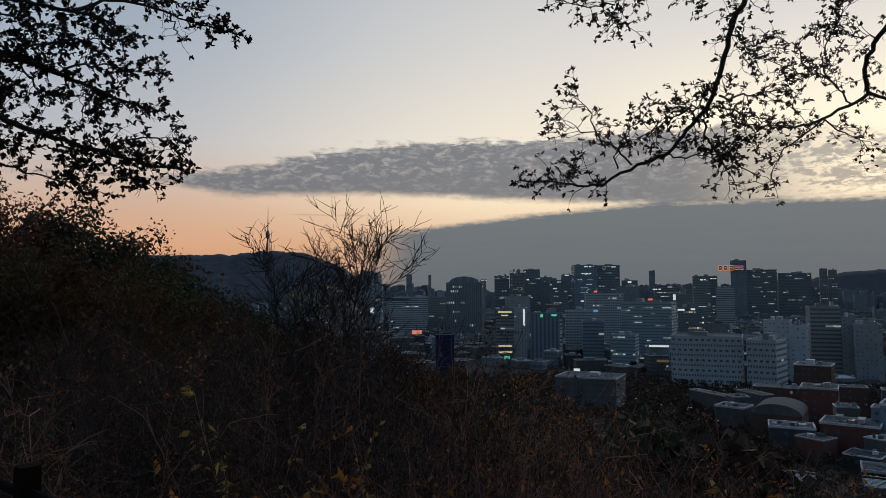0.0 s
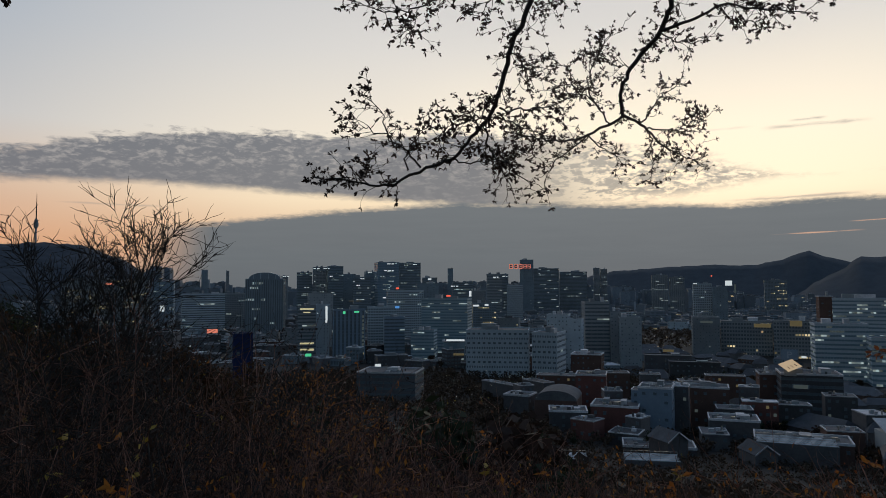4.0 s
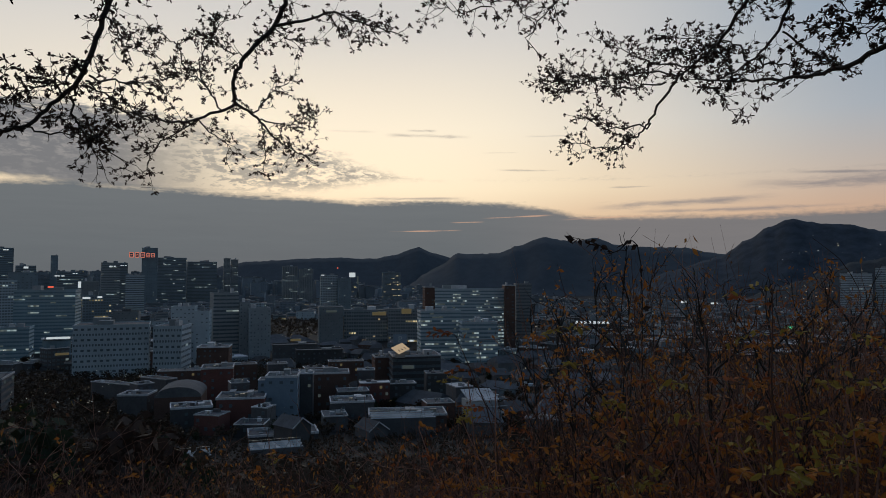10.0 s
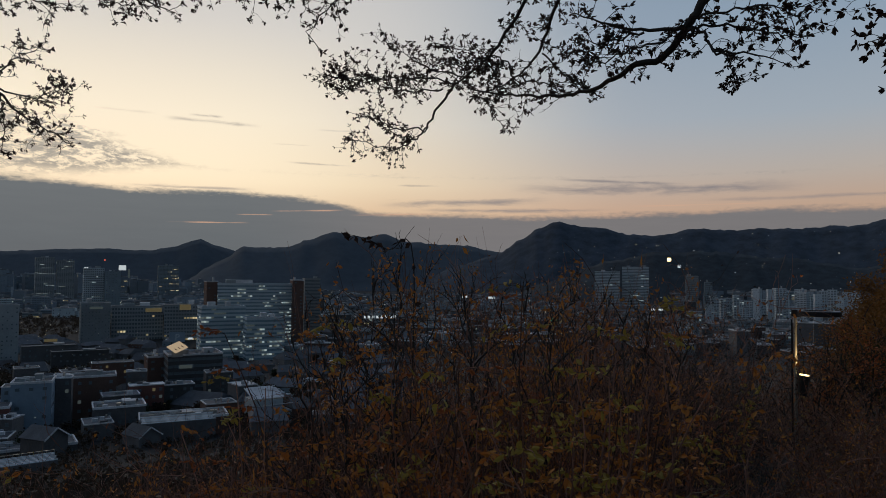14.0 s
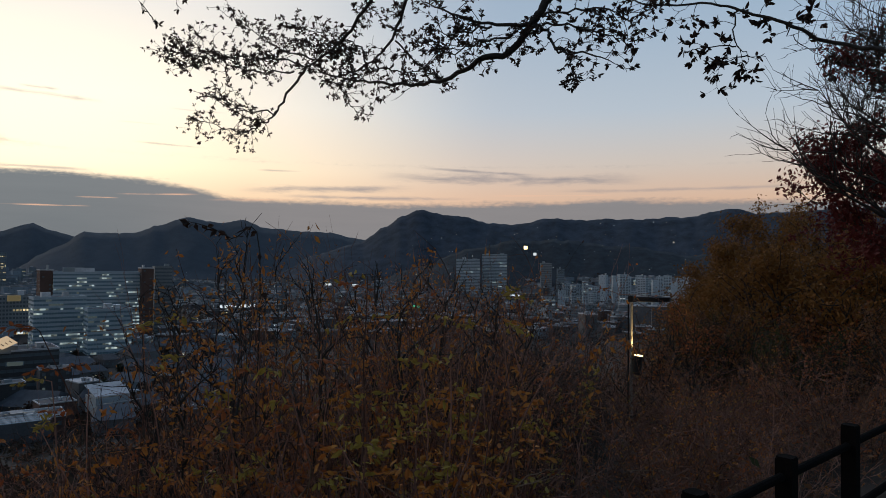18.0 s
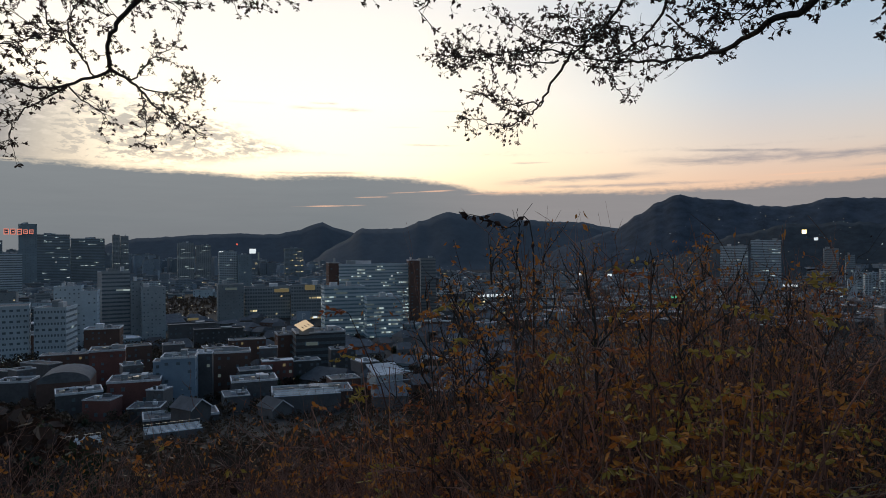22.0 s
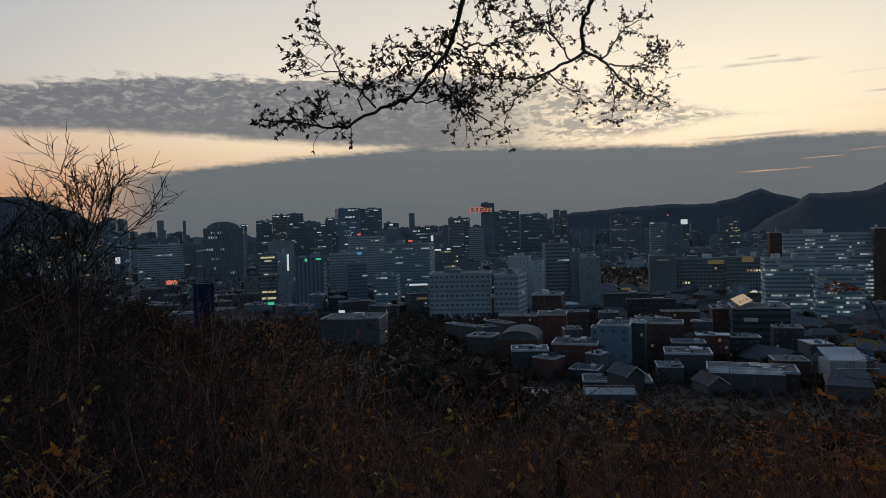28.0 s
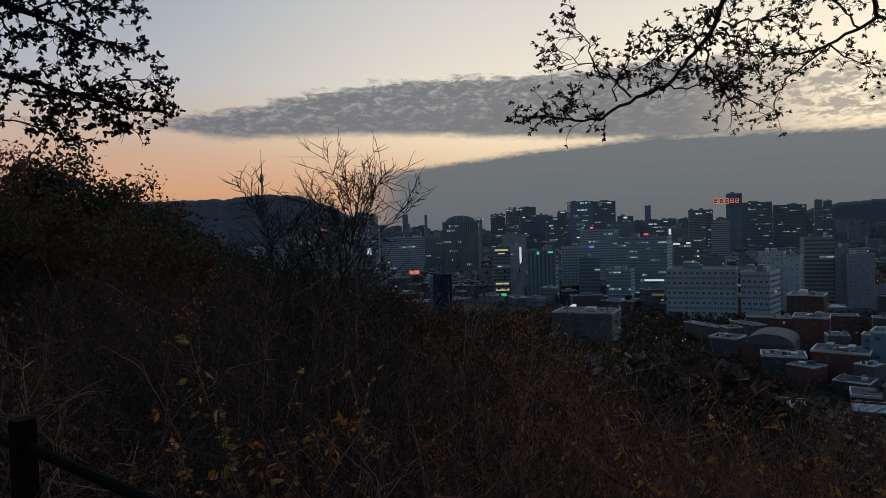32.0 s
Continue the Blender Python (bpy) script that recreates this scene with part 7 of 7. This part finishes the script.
def slope_trees():
    rnd = random.Random(40)
    # two bare saplings before the far tower
    for az, r, top, sp, forks, lean, seed, label in ((-9.2, 9.8, 7.6, 2.0, 30, 0.3, 51, "bare upright sapling with fine bushy twigs"), (-12.6, 9.6, 6.6, 1.7, 13, -0.3, 52, "thin bare sapling with sparse upright twigs")):
        x, y = polar(az, r)
        grown_tree("sapling", label, x, y, EYE + r * math.tan(radians(top)) - ground_z(x, y), sp, "leaf_brown", 50, 0.03, seed, 0.036, 3, (lean, 0), 0.42, 1.7, trunk_part=0.9, fork=forks, twig_r=0.0056, side=13)
    # dark wood on the shoulder of the hill
    for az, r, top, sp, leaf in ((-36, 20, 7.2, 3.2, "leaf_dark"), (-33, 24, 6.4, 3.4, "leaf_dark"), (-30.5, 27, 5.8, 3.4, "needle"), (-28, 24, 5.2, 3.2, "needle"), (-25.8, 28, 4.7, 3.0, "needle"),
                                 (-24, 30, 4.1, 2.8, "needle"), (-22.3, 29, 2.6, 2.6, "needle"), (-31.5, 14, 1.0, 2.6, "leaf_dusky"), (-25, 13, -0.5, 2.4, "leaf_dusky"), (-21.5, 15, -1.2, 2.4, "leaf_dusky"), (-23.5, 21, 1.2, 2.8, "leaf_green"), (-20, 32, 0.9, 2.6, "needle"), (-17.5, 34, 0.9, 2.8, "needle"), (-15.2, 36, 0.4, 2.8, "needle"), (-39, 16, 8.5, 3.0, "leaf_maroon"),
                                 (-34.5, 15, 1.8, 2.2, "leaf_green"), (-29.5, 16, 0.6, 2.0, "leaf_green"), (-26, 17, -0.6, 2.0, "leaf_dusky"), (-15, 30, -1.4, 2.2, "leaf_green"), (-18.5, 20, -1.6, 2.2, "leaf_dusky"),
                                 (-12.5, 22, -2.2, 2.4, "leaf_dusky"), (-9.5, 19, -2.2, 2.2, "leaf_dusky"), (-6.5, 21, -2.4, 2.4, "leaf_dark"), (-3.5, 19, -2.8, 2.2, "leaf_dusky"), (-0.8, 20, -3.8, 2.0, "leaf_dusky"), (-8, 15, -3.4, 1.8, "leaf_dark")):
        x, y = polar(az, r)
        h = EYE + r * math.tan(radians(top)) - ground_z(x, y)
        grown_tree("hillside_tree", {"needle": "dark dense evergreen tree on the hillside", "leaf_green": "dull green leafy tree on the hillside",
                                     "leaf_brown": "brown withered leafy tree on the hillside", "leaf_dusky": "dull russet leafy tree on the hillside", "leaf_maroon": "dark maroon leafy tree on the hillside"}.get(leaf, "dark dense leafy tree on the hillside"),
                   x, y, h * 1.04, sp, leaf, 6500 if r < 22 else 5200, 0.19 if leaf == "needle" else (0.085 if r < 18 else 0.12 if r < 22 else 0.17), rnd.randint(0, 9999), 0.10, 2, first=0.06, crown_up=0.6, trunk_part=0.85, fork=18)
    # amber trees beyond the lamp
    for az, r, top, sp in ((98.6, 19, 0.6, 1.1), (100.4, 18.5, 3.4, 1.3), (102, 19.5, 5.0, 1.6), (104, 19, 4.2, 1.9), (107, 18, 3.8, 2.0), (110.5, 18.5, 3.5, 2.2), (114, 18, 4.5, 2.2), (118, 17, 5.0, 2.2), (100.5, 15.5, -1.2, 1.4), (104.5, 15, 0.6, 1.8), (109, 14.5, 0.2, 1.8), (113, 14, 0.4, 1.8), (97.6, 21, -2.0, 1.0)):
        x, y = polar(az, r)
        h = EYE + r * math.tan(radians(top)) - ground_z(x, y)
        grown_tree("amber_tree", "feathery amber autumn tree with fine upright twigs", x, y, h * 1.03, sp, "larch", 7500, 0.075, rnd.randint(0, 9999), 0.06, 2, first=0.02, crown_up=1.5, trunk_part=0.85, fork=22)
    for k in range(16):
        az, r = 95.5 + k * 1.35, rnd.uniform(11.8, 14.2)
        x, y = polar(az, r)
        h = max(0.9, EYE + r * math.tan(radians(-3.4 - rnd.uniform(0, 2.5))) - ground_z(x, y))
        grown_tree("rusty_bush", "dense fine-twigged bush with dull rust-brown leaves", x, y, h * 1.1, 1.3, ("leaf_brown", "larch", "leaf_rust", "leaf_green")[k % 4], 1800, 0.05, 700 + k, 0.03, 2, first=0.02, crown_up=1.0, trunk_part=0.9, fork=14)
    # maroon maple with the bare tree behind it
    x, y = polar(112.3, 12.6)
    grown_tree("maroon_maple", "dark maroon maple with layered spreading branches", x, y, 5.9, 1.9, "leaf_maroon", 15000, 0.075, 61, 0.09, 3, first=0.40, crown_up=0.15, fork=16)
    x, y = polar(113.6, 11.2)
    grown_tree("bare_tree", "leafless tree with long arching fine twigs", x, y, 7.4, 2.3, "leaf_dark", 0, 0.06, 62, 0.07, 3, lean=(0.0, 0.3), first=0.45, crown_up=0.55, trunk_part=0.8, fork=36, twig_r=0.0050, side=13)


slope_trees()


# shrubs and dry weeds beyond the fence
def top_of_brush(az):
    return lerp_table([(-50, 0), (-36, -2.5), (-22, -3.0), (-13, -2.0), (-6, -2.2), (-1, -3.0), (1.5, -4.6), (3, -5.4), (7, -6.4), (10, -8.2), (15, -10), (22, -13), (35, -15), (48, -15), (52, -13), (55, -9), (58, -4.5),
                       (61, -0.6), (67, 1.2), (76, 1.2), (83, 0.0), (89, -4), (97, -8.5), (110, -10), (125, -11)], az)


def shrub_kind(name, label, seed, stems, twig, leaf, n_leaf, size, spread, droop, fine=1.0, sides=(7, 12)):
    rnd = random.Random(seed)
    ob = empty(name, pose(0, 0, -500))
    b, ends = Buf(), []
    for k in range(stems):
        a = rnd.uniform(0, 6.283)
        o = Vector((math.cos(a), math.sin(a), 0)) * rnd.uniform(0.02, 0.22)
        d = Vector((math.cos(a) * spread * rnd.uniform(0.2, 1.2), math.sin(a) * spread * rnd.uniform(0.2, 1.2), 1.0))
        length = rnd.uniform(0.55, 1.15)
        w = wander(rnd, o - Vector((0, 0, 0.25)), d, length + 0.25, 9, 0.15, -droop)
        b.tube(w, 0.0062 * fine, 0.0016 * fine, 3)
        ends += w[4:]
        for _ in range(rnd.randint(*sides)):
            q = w[rnd.randint(2, 9)]
            w2 = wander(rnd, q, (w[-1] - w[3]).normalized() + Vector((rnd.gauss(0, 0.95), rnd.gauss(0, 0.95), rnd.gauss(0.0, 0.6))), rnd.uniform(0.10, 0.36) * (0.55 + 0.45 * fine), 4, 0.25, -droop * 0.5)
            b.tube(w2, 0.0028 * fine, 0.001 * fine, 3)
            ends += w2[1:]
            if rnd.random() < 0.5:
                w3 = wander(rnd, w2[2], (w2[-1] - w2[0]).normalized() + Vector((rnd.gauss(0, 0.7), rnd.gauss(0, 0.7), rnd.gauss(0, 0.5))), rnd.uniform(0.06, 0.18), 2, 0.25)
                b.tube(w3, 0.0018 * fine, 0.0009 * fine, 3)
                ends += w3[1:]
    peak = max(v[2] for v in b.v)
    b.v = [(x, y, z / peak) for x, y, z in b.v]
    ends = [Vector((e.x, e.y, e.z / peak)) for e in ends]
    b.make("branchwork", M[twig], ob)["kind"] = "stuff"
    if n_leaf:
        b = Buf()
        for _ in range(n_leaf):
            c = rnd.choice(ends)
            for _ in range(rnd.randint(1, 3)):
                slim_leaf(b, rnd, c + Vector((rnd.gauss(0, size * 0.7), rnd.gauss(0, size * 0.7), rnd.gauss(0, size * 0.7))), size * rnd.uniform(0.5, 1.3))
        b.make("foliage", M[leaf], ob)["kind"] = "stuff"
    tagged(ob, label, "shrub", name.replace("_", " ") + "s on the slope")
    return ob


def plant_slope():
    rnd = random.Random(77)
    kinds = {
        "bare": [shrub_kind("bare_shrub", "leafless brown twiggy shrub on the slope", 100 + k, 13, "twig", "leaf_brown", 60, 0.022, 0.45, 0.02) for k in range(4)],
        "orange": [shrub_kind("orange_shrub", "twiggy shrub with scattered orange leaves", 110 + k, 11, "twig", "leaf_orange", 230, 0.026, 0.4, 0.015) for k in range(3)],
        "rust": [shrub_kind("rusty_shrub", "twiggy shrub with rust-red leaves", 170 + k, 11, "twig", "leaf_rust", 240, 0.027, 0.45, 0.02) for k in range(2)],
        "brown": [shrub_kind("withered_shrub", "tangled shrub with curled withered brown leaves", 120 + k, 14, "twig", "leaf_brown", 300, 0.028, 0.6, 0.05) for k in range(3)],
        "yellow": [shrub_kind("yellowing_shrub", "low shrub with dull yellow-green leaves", 130 + k, 11, "twig", "leaf_yellow", 230, 0.026, 0.55, 0.03) for k in range(2)],
        "green": [shrub_kind("green_shrub", "low shrub with fading dark green leaves", 140 + k, 12, "twig", "leaf_green", 330, 0.028, 0.6, 0.03) for k in range(2)],
        "dark": [shrub_kind("dark_shrub", "dense dark leafy shrub on the slope", 160 + k, 13, "bark", "leaf_dark", 380, 0.03, 0.55, 0.03) for k in range(3)],
        "straw": [shrub_kind("dry_weed", "dry straw-coloured weed with bent stalks", 150 + k, 16, "straw", "leaf_brown", 60, 0.035, 0.5, 0.09) for k in range(3)],
    }
    tall = {
        "bare": [shrub_kind("tall_bare_shrub", "tall leafless shrub of fine upright twigs", 200 + k, 15, "twig", "leaf_brown", 60, 0.010, 0.28, 0.005, 0.5, (11, 16)) for k in range(3)],
        "orange": [shrub_kind("tall_orange_shrub", "tall fine-twigged shrub with orange leaves", 210 + k, 13, "twig", "leaf_orange", 330, 0.021, 0.26, 0.005, 0.5, (10, 15)) for k in range(3)],
        "rust": [shrub_kind("tall_rusty_shrub", "tall fine-twigged shrub with rust-red leaves", 250 + k, 13, "twig", "leaf_rust", 300, 0.019, 0.28, 0.005, 0.5, (10, 15)) for k in range(2)],
        "brown": [shrub_kind("tall_withered_shrub", "tall tangled shrub with small withered leaves", 220 + k, 15, "twig", "leaf_brown", 300, 0.018, 0.34, 0.015, 0.5, (10, 15)) for k in range(2)],
        "dark": [shrub_kind("tall_dark_shrub", "tall dense shrub with small dark leaves", 230 + k, 15, "bark", "leaf_dark", 420, 0.015, 0.36, 0.01, 0.5, (10, 15)) for k in range(2)],
        "yellow": [shrub_kind("tall_yellowing_shrub", "tall shrub with dull yellow leaves", 240, 13, "twig", "leaf_yellow", 260, 0.013, 0.3, 0.01, 0.5, (10, 14))],
    }
    count = dict.fromkeys(list(kinds) + ["tall_" + k for k in tall], 0)
    made, tries = 0, 0
    while made < 1150 and tries < 14000:
        tries += 1
        az = rnd.uniform(-50, 126)
        r = 2.4 * math.exp(rnd.random() ** 0.75 * math.log(19 / 2.4))
        x, y = polar(az, r)
        s = x * FENCE_N[0] + y * FENCE_N[1] - 1.4
        if s < 0.6 or math.hypot(x - 11.28, y + 0.83) < 0.9:
            continue
        if abs(az - 93.2) < 2.8 and 5 < r < 11.2:
            continue
        g = ground_z(x, y)
        top = max(top_of_brush(az), -4.5) if r > 8 and az > 86 else top_of_brush(az)
        if az < 52:
            top = min(top, top_of_brush(az + min(7, 30 / r)) + 0.6)
        if 44 < az < 64 and r < 7:
            top = min(top, top_of_brush(az - 20 / r) + 1.5)
        if r < 4.5:
            top = min(top - 2.5, -14.5)
        want = EYE + r * math.tan(radians(top - abs(rnd.gauss(0, 1.7)))) - g
        if want < 0.35:
            continue
        if 52 < az < 90:
            k = rnd.choices(("bare", "orange", "rust", "brown", "yellow", "straw"), (5, 3.0, 2.4, 2.2, 0.8, 1.2))[0]
            if 82 < az and r > 6 and rnd.random() < 0.6:
                k = "dark" if want > 1.7 else "green"
        elif az >= 90:
            k = rnd.choices(("bare", "orange", "rust", "brown", "yellow", "straw"), (2.0, 3.4, 3.4, 3.6, 0.7, 0.4))[0]
        elif az < 4:
            k = rnd.choices(("bare", "orange", "brown", "yellow", "green", "straw", "dark"), (4.0, 0.7, 1.4, 0.4, 2.2, 0.5, 4.2))[0]
        else:
            k = rnd.choices(("bare", "orange", "brown", "yellow", "green", "straw"), (4, 1.8, 3, 0.8, 1.2, 0.6))[0]
        if want > 1.7:
            k = {"green": "dark", "straw": "bare"}.get(k, k)
            h = min(want * 1.1, rnd.uniform(1.7, 5.0))
            src, wide, key = rnd.choice(tall[k]), h * rnd.uniform(0.6, 0.9) * (0.55 if r < 6 and az > 55 else 1.0), "tall_" + k
        else:
            h = min(want * 1.1, rnd.uniform(0.8, 1.7))
            src, wide, key = rnd.choice(kinds[k]), h * rnd.uniform(0.8, 1.15), k
        if count[key] >= 298:
            continue
        count[key] += 1
        m = pose(x, y, g - 0.02, rnd.gauss(0, 5), rnd.gauss(0, 5), rnd.uniform(0, 360)) @ Matrix.Diagonal((wide, wide, h, 1))
        t = copy_thing(src, m)
        t.matrix_basis = m
        made += 1
    # tall thin saplings in the thicket
    for k, (az, r, top) in enumerate(((60, 6.2, -0.6), (62.5, 6.6, 1.8), (65.2, 5.8, 2.4), (67, 7.2, 1.2), (58.5, 5.6, -3.0), (71, 6.4, -0.3), (75.5, 5.8, 0), (79, 6.9, -0.5), (83, 7.4, -1.5), (69, 8.0, 0.6), (73, 7.6, -0.4),
                                      (77.5, 7.4, 0), (81, 6.4, -0.8), (85, 6.8, -2.2), (64, 8.4, 0.6), (66, 4.9, -0.8), (72, 5.1, -1.2), (78, 5.3, -1.5), (87.5, 6.2, -3.5), (61.5, 4.8, -2.6), (4.5, 7.5, -5.2), (7.5, 7.0, -6.5), (-3.5, 8.5, -3.5))):
        x, y = polar(az, r)
        g = ground_z(x, y)
        grown_tree("thicket_sapling", "thin leafless sapling rising from the thicket" if k % 2 == 0 else "thin sapling with scattered orange leaves", x, y, EYE + r * math.tan(radians(top)) - g + 0.25, 0.9,
                   "leaf_orange", (30, 240, 60, 320)[k % 4], 0.042, 300 + k, 0.015, 2, first=0.3, crown_up=1.2, trunk_part=0.98, fork=13, twig_r=0.0036, side=5)
    # blackened stalks with curled leaves
    for k, (az, r, top) in enumerate(((-2.4, 4.6, -12), (3.5, 3.9, -15), (13, 4.2, -16), (21.5, 3.8, -12.5), (25.5, 4.4, -15), (30, 3.6, -17), (-9, 4.0, -16), (36, 4.0, -17.5))):
        x, y = polar(az, r)
        g = ground_z(x, y)
        h = EYE + r * math.tan(radians(top)) - g
        rn = random.Random(400 + k)
        ob = empty("withered_stalk", pose(x, y, g))
        b = Buf()
        w = wander(rn, (0, 0, -0.2), (rn.gauss(0, 0.08), rn.gauss(0, 0.08), 1), h + 0.2, 10, 0.07)
        b.tube(w, 0.013, 0.007, 6)
        b.make("stem", M["bark"], ob, smooth_it=True)
        b = Buf()
        for p in w[4:]:
            for _ in range(5):
                q = p + Vector((rn.gauss(0, 0.03), rn.gauss(0, 0.03), rn.gauss(0, 0.06)))
                star_leaf(b, rn, q, rn.uniform(0.05, 0.12), 1.2)
        b.make("foliage", M["leaf_dark"], ob)["kind"] = "stuff"
        tagged(ob, "blackened upright weed stalk with curled hanging leaves", "weed", "withered stalks beyond the fence")
    # sprigs with bright leaves
    for k, (az, r, top, leaf) in enumerate(((-17.0, 4.6, -7.5, "leaf_yellow"), (-19, 4.0, -12.5, "leaf_orange"), (-15, 4.3, -13, "leaf_orange"), (12.5, 4.2, -14.5, "leaf_yellow"), (33, 4.6, -11.0, "leaf_orange"), (27, 5, -12, "leaf_yellow"),
                                            (36, 5.2, -9.0, "leaf_orange"), (91, 8.4, -8.2, "leaf_yellow"), (89.5, 8.6, -6.5, "leaf_yellow"), (87, 6.2, -10, "leaf_yellow"), (72, 5.4, -9, "leaf_orange"), (80, 5.6, -8, "leaf_orange"), (61, 5, -7, "leaf_orange"), (40, 5.0, -12, "leaf_yellow"))):
        x, y = polar(az, r)
        g = ground_z(x, y)
        h = EYE + r * math.tan(radians(top)) - g
        rn = random.Random(430 + k)
        ob = empty("leafy_sprig", pose(x, y, g))
        b, lb = Buf(), Buf()
        for j in range(3):
            w = wander(rn, (rn.gauss(0, 0.05), rn.gauss(0, 0.05), -0.2), (rn.gauss(0, 0.15), rn.gauss(0, 0.15), 1), (h + 0.2) * rn.uniform(0.8, 1.02), 9, 0.08, -0.01)
            b.tube(w, 0.006, 0.002, 4)
            for p in w[5:]:
                for _ in range(5):
                    slim_leaf(lb, rn, p + Vector((rn.gauss(0, 0.03), rn.gauss(0, 0.03), rn.gauss(0, 0.03))), rn.uniform(0.05, 0.095), 0.1)
        b.make("stem", M["twig"], ob)
        lb.make("foliage", M[leaf], ob)["kind"] = "stuff"
        tagged(ob, "upright sprig with broad " + ("yellow" if leaf == "leaf_yellow" else "orange") + " leaves", "weed", "leafy sprigs beyond the fence")
    # feather-leaved orange shrubs in the thicket
    for k in range(30):
        az = 58 + k * 1.08 + rnd.uniform(-0.6, 0.6)
        r = rnd.uniform(3.6, 5.6)
        x, y = polar(az, r)
        g = ground_z(x, y)
        rn = random.Random(460 + k)
        h = EYE + r * math.tan(radians(rn.uniform(-7.5, -1.0))) - g
        ob = empty("sumac_shrub", pose(x, y, g))
        lb = Buf()
        for j in range(3):
            b = Buf()
            w = wander(rn, (rn.gauss(0, 0.06), rn.gauss(0, 0.06), -0.2), (rn.gauss(0, 0.13), rn.gauss(0, 0.13), 1), (h + 0.2) * rn.uniform(0.7, 1.02), 12, 0.07)
            b.tube(w, 0.010, 0.003, 5)
            for p in w[7:]:
                for _ in range(rn.choice((0, 1, 2))):
                    a = rn.uniform(0, 6.28)
                    stalk = wander(rn, p, (math.cos(a), math.sin(a), 0.35), rn.uniform(0.12, 0.26), 6, 0.12, -0.10)
                    b.tube(stalk, 0.0022, 0.001, 3)
                    for i in range(1, 7):
                        e = (stalk[i] - stalk[i - 1]).normalized()
                        s_ = e.cross(Vector((0, 0, 1))).normalized()
                        for sg in (-1, 1):
                            if rn.random() < 0.8:
                                spray(lb, rn, stalk[i], s_ * sg + e * 0.5 + Vector((0, 0, -0.35)), 0.045, 1, 0.42)
            b.make("stem", M["twig"], ob)
        lb.make("foliage", M[("leaf_orange", "leaf_orange", "leaf_rust", "leaf_yellow")[k % 4]], ob)["kind"] = "stuff"
        tagged(ob, "tall thin shrub with " + ("dull yellow" if k % 4 == 3 else "orange" if k % 4 < 2 else "rust-brown") + " feathered leaves", "shrub", "feather-leaved shrubs of the thicket")
    # the arching frond above the thicket
    ob = empty("arching_frond", pose(4.75, 2.15, ground_z(4.75, 2.15)))
    g = ground_z(4.75, 2.15)
    line = curve_points([(0.05, -0.1, -0.2), (0.1, -0.05, 1.4), (0.12, -0.08, 1.68 - g), (0.0, 0.08, 1.78 - g), (-0.12, 0.2, 1.86 - g), (-0.25, 0.34, 1.90 - g)], 5)
    b = Buf()
    b.tube(line, 0.007, 0.002, 5)
    b.make("stem", M["bark"], ob)
    b = Buf()
    rn = random.Random(5)
    for p in line[9:]:
        for _ in range(2):
            slim_leaf(b, rn, p, rn.uniform(0.05, 0.085), 0.6)
    b.make("foliage", M["leaf_dark"], ob)["kind"] = "stuff"
    tagged(ob, "dark arching frond with drooping narrow leaflets", "weed")
    # the rust-coloured bush before the city
    for az, r, top in ((5.5, 8.6, -5.6), (8.2, 8.2, -7.2), (3.2, 9.0, -6.6), (10.5, 8.0, -9.0)):
        x, y = polar(az, r)
        grown_tree("rusty_bush", "fine-twigged bush with rust-orange leaves", x, y, EYE + r * math.tan(radians(top)) - ground_z(x, y) + 0.3, 1.2, "leaf_orange", 900, 0.035, int(az * 10), 0.03, 3, first=0.12, crown_up=1.0, fork=12)
    for src in [s for v in (*kinds.values(), *tall.values()) for s in v]:
        for c in list(src.children):
            bpy.data.objects.remove(c)
        bpy.data.objects.remove(src)
    # matted dry grass and fallen leaves
    b = Buf()
    for _ in range(15000):
        az = rnd.uniform(-50, 126)
        r = 2.0 * math.exp(rnd.random() * math.log(22 / 2.0))
        x, y = polar(az, r)
        if x * FENCE_N[0] + y * FENCE_N[1] - 1.4 < 0.3:
            continue
        g = ground_z(x, y)
        h = min(rnd.uniform(0.25, 0.8), max(0.12, EYE + r * math.tan(radians(top_of_brush(az) - 1)) - g))
        if rnd.random() < 0.6:
            w = wander(rnd, (x, y, g - 0.05), (rnd.gauss(0, 0.5), rnd.gauss(0, 0.5), 1), h + 0.05, 3, 0.22, -0.12)
            s = Vector((rnd.gauss(0, 1), rnd.gauss(0, 1), 0)).normalized() * rnd.uniform(0.002, 0.006)
            for i in range(3):
                k0, k1 = 1 - i / 3.2, 1 - (i + 1) / 3.2
                b.face([w[i] - s * k0, w[i] + s * k0, w[i + 1] + s * k1, w[i + 1] - s * k1], rnd.choice((0, 1, 1)))
        else:
            slim_leaf(b, rnd, (x, y, g + rnd.uniform(0, h)), rnd.uniform(0.04, 0.10), 0.1, rnd.choice((1, 2, 2, 3, 4)))
    ob = b.make("undergrowth", [M["straw"], M["twig"], M["leaf_brown"], M["leaf_orange"], M["leaf_green"]])
    tagged(ob, "matted dry grass, stalks and fallen leaves on the slope", "undergrowth", kind="stuff")


plant_slope()
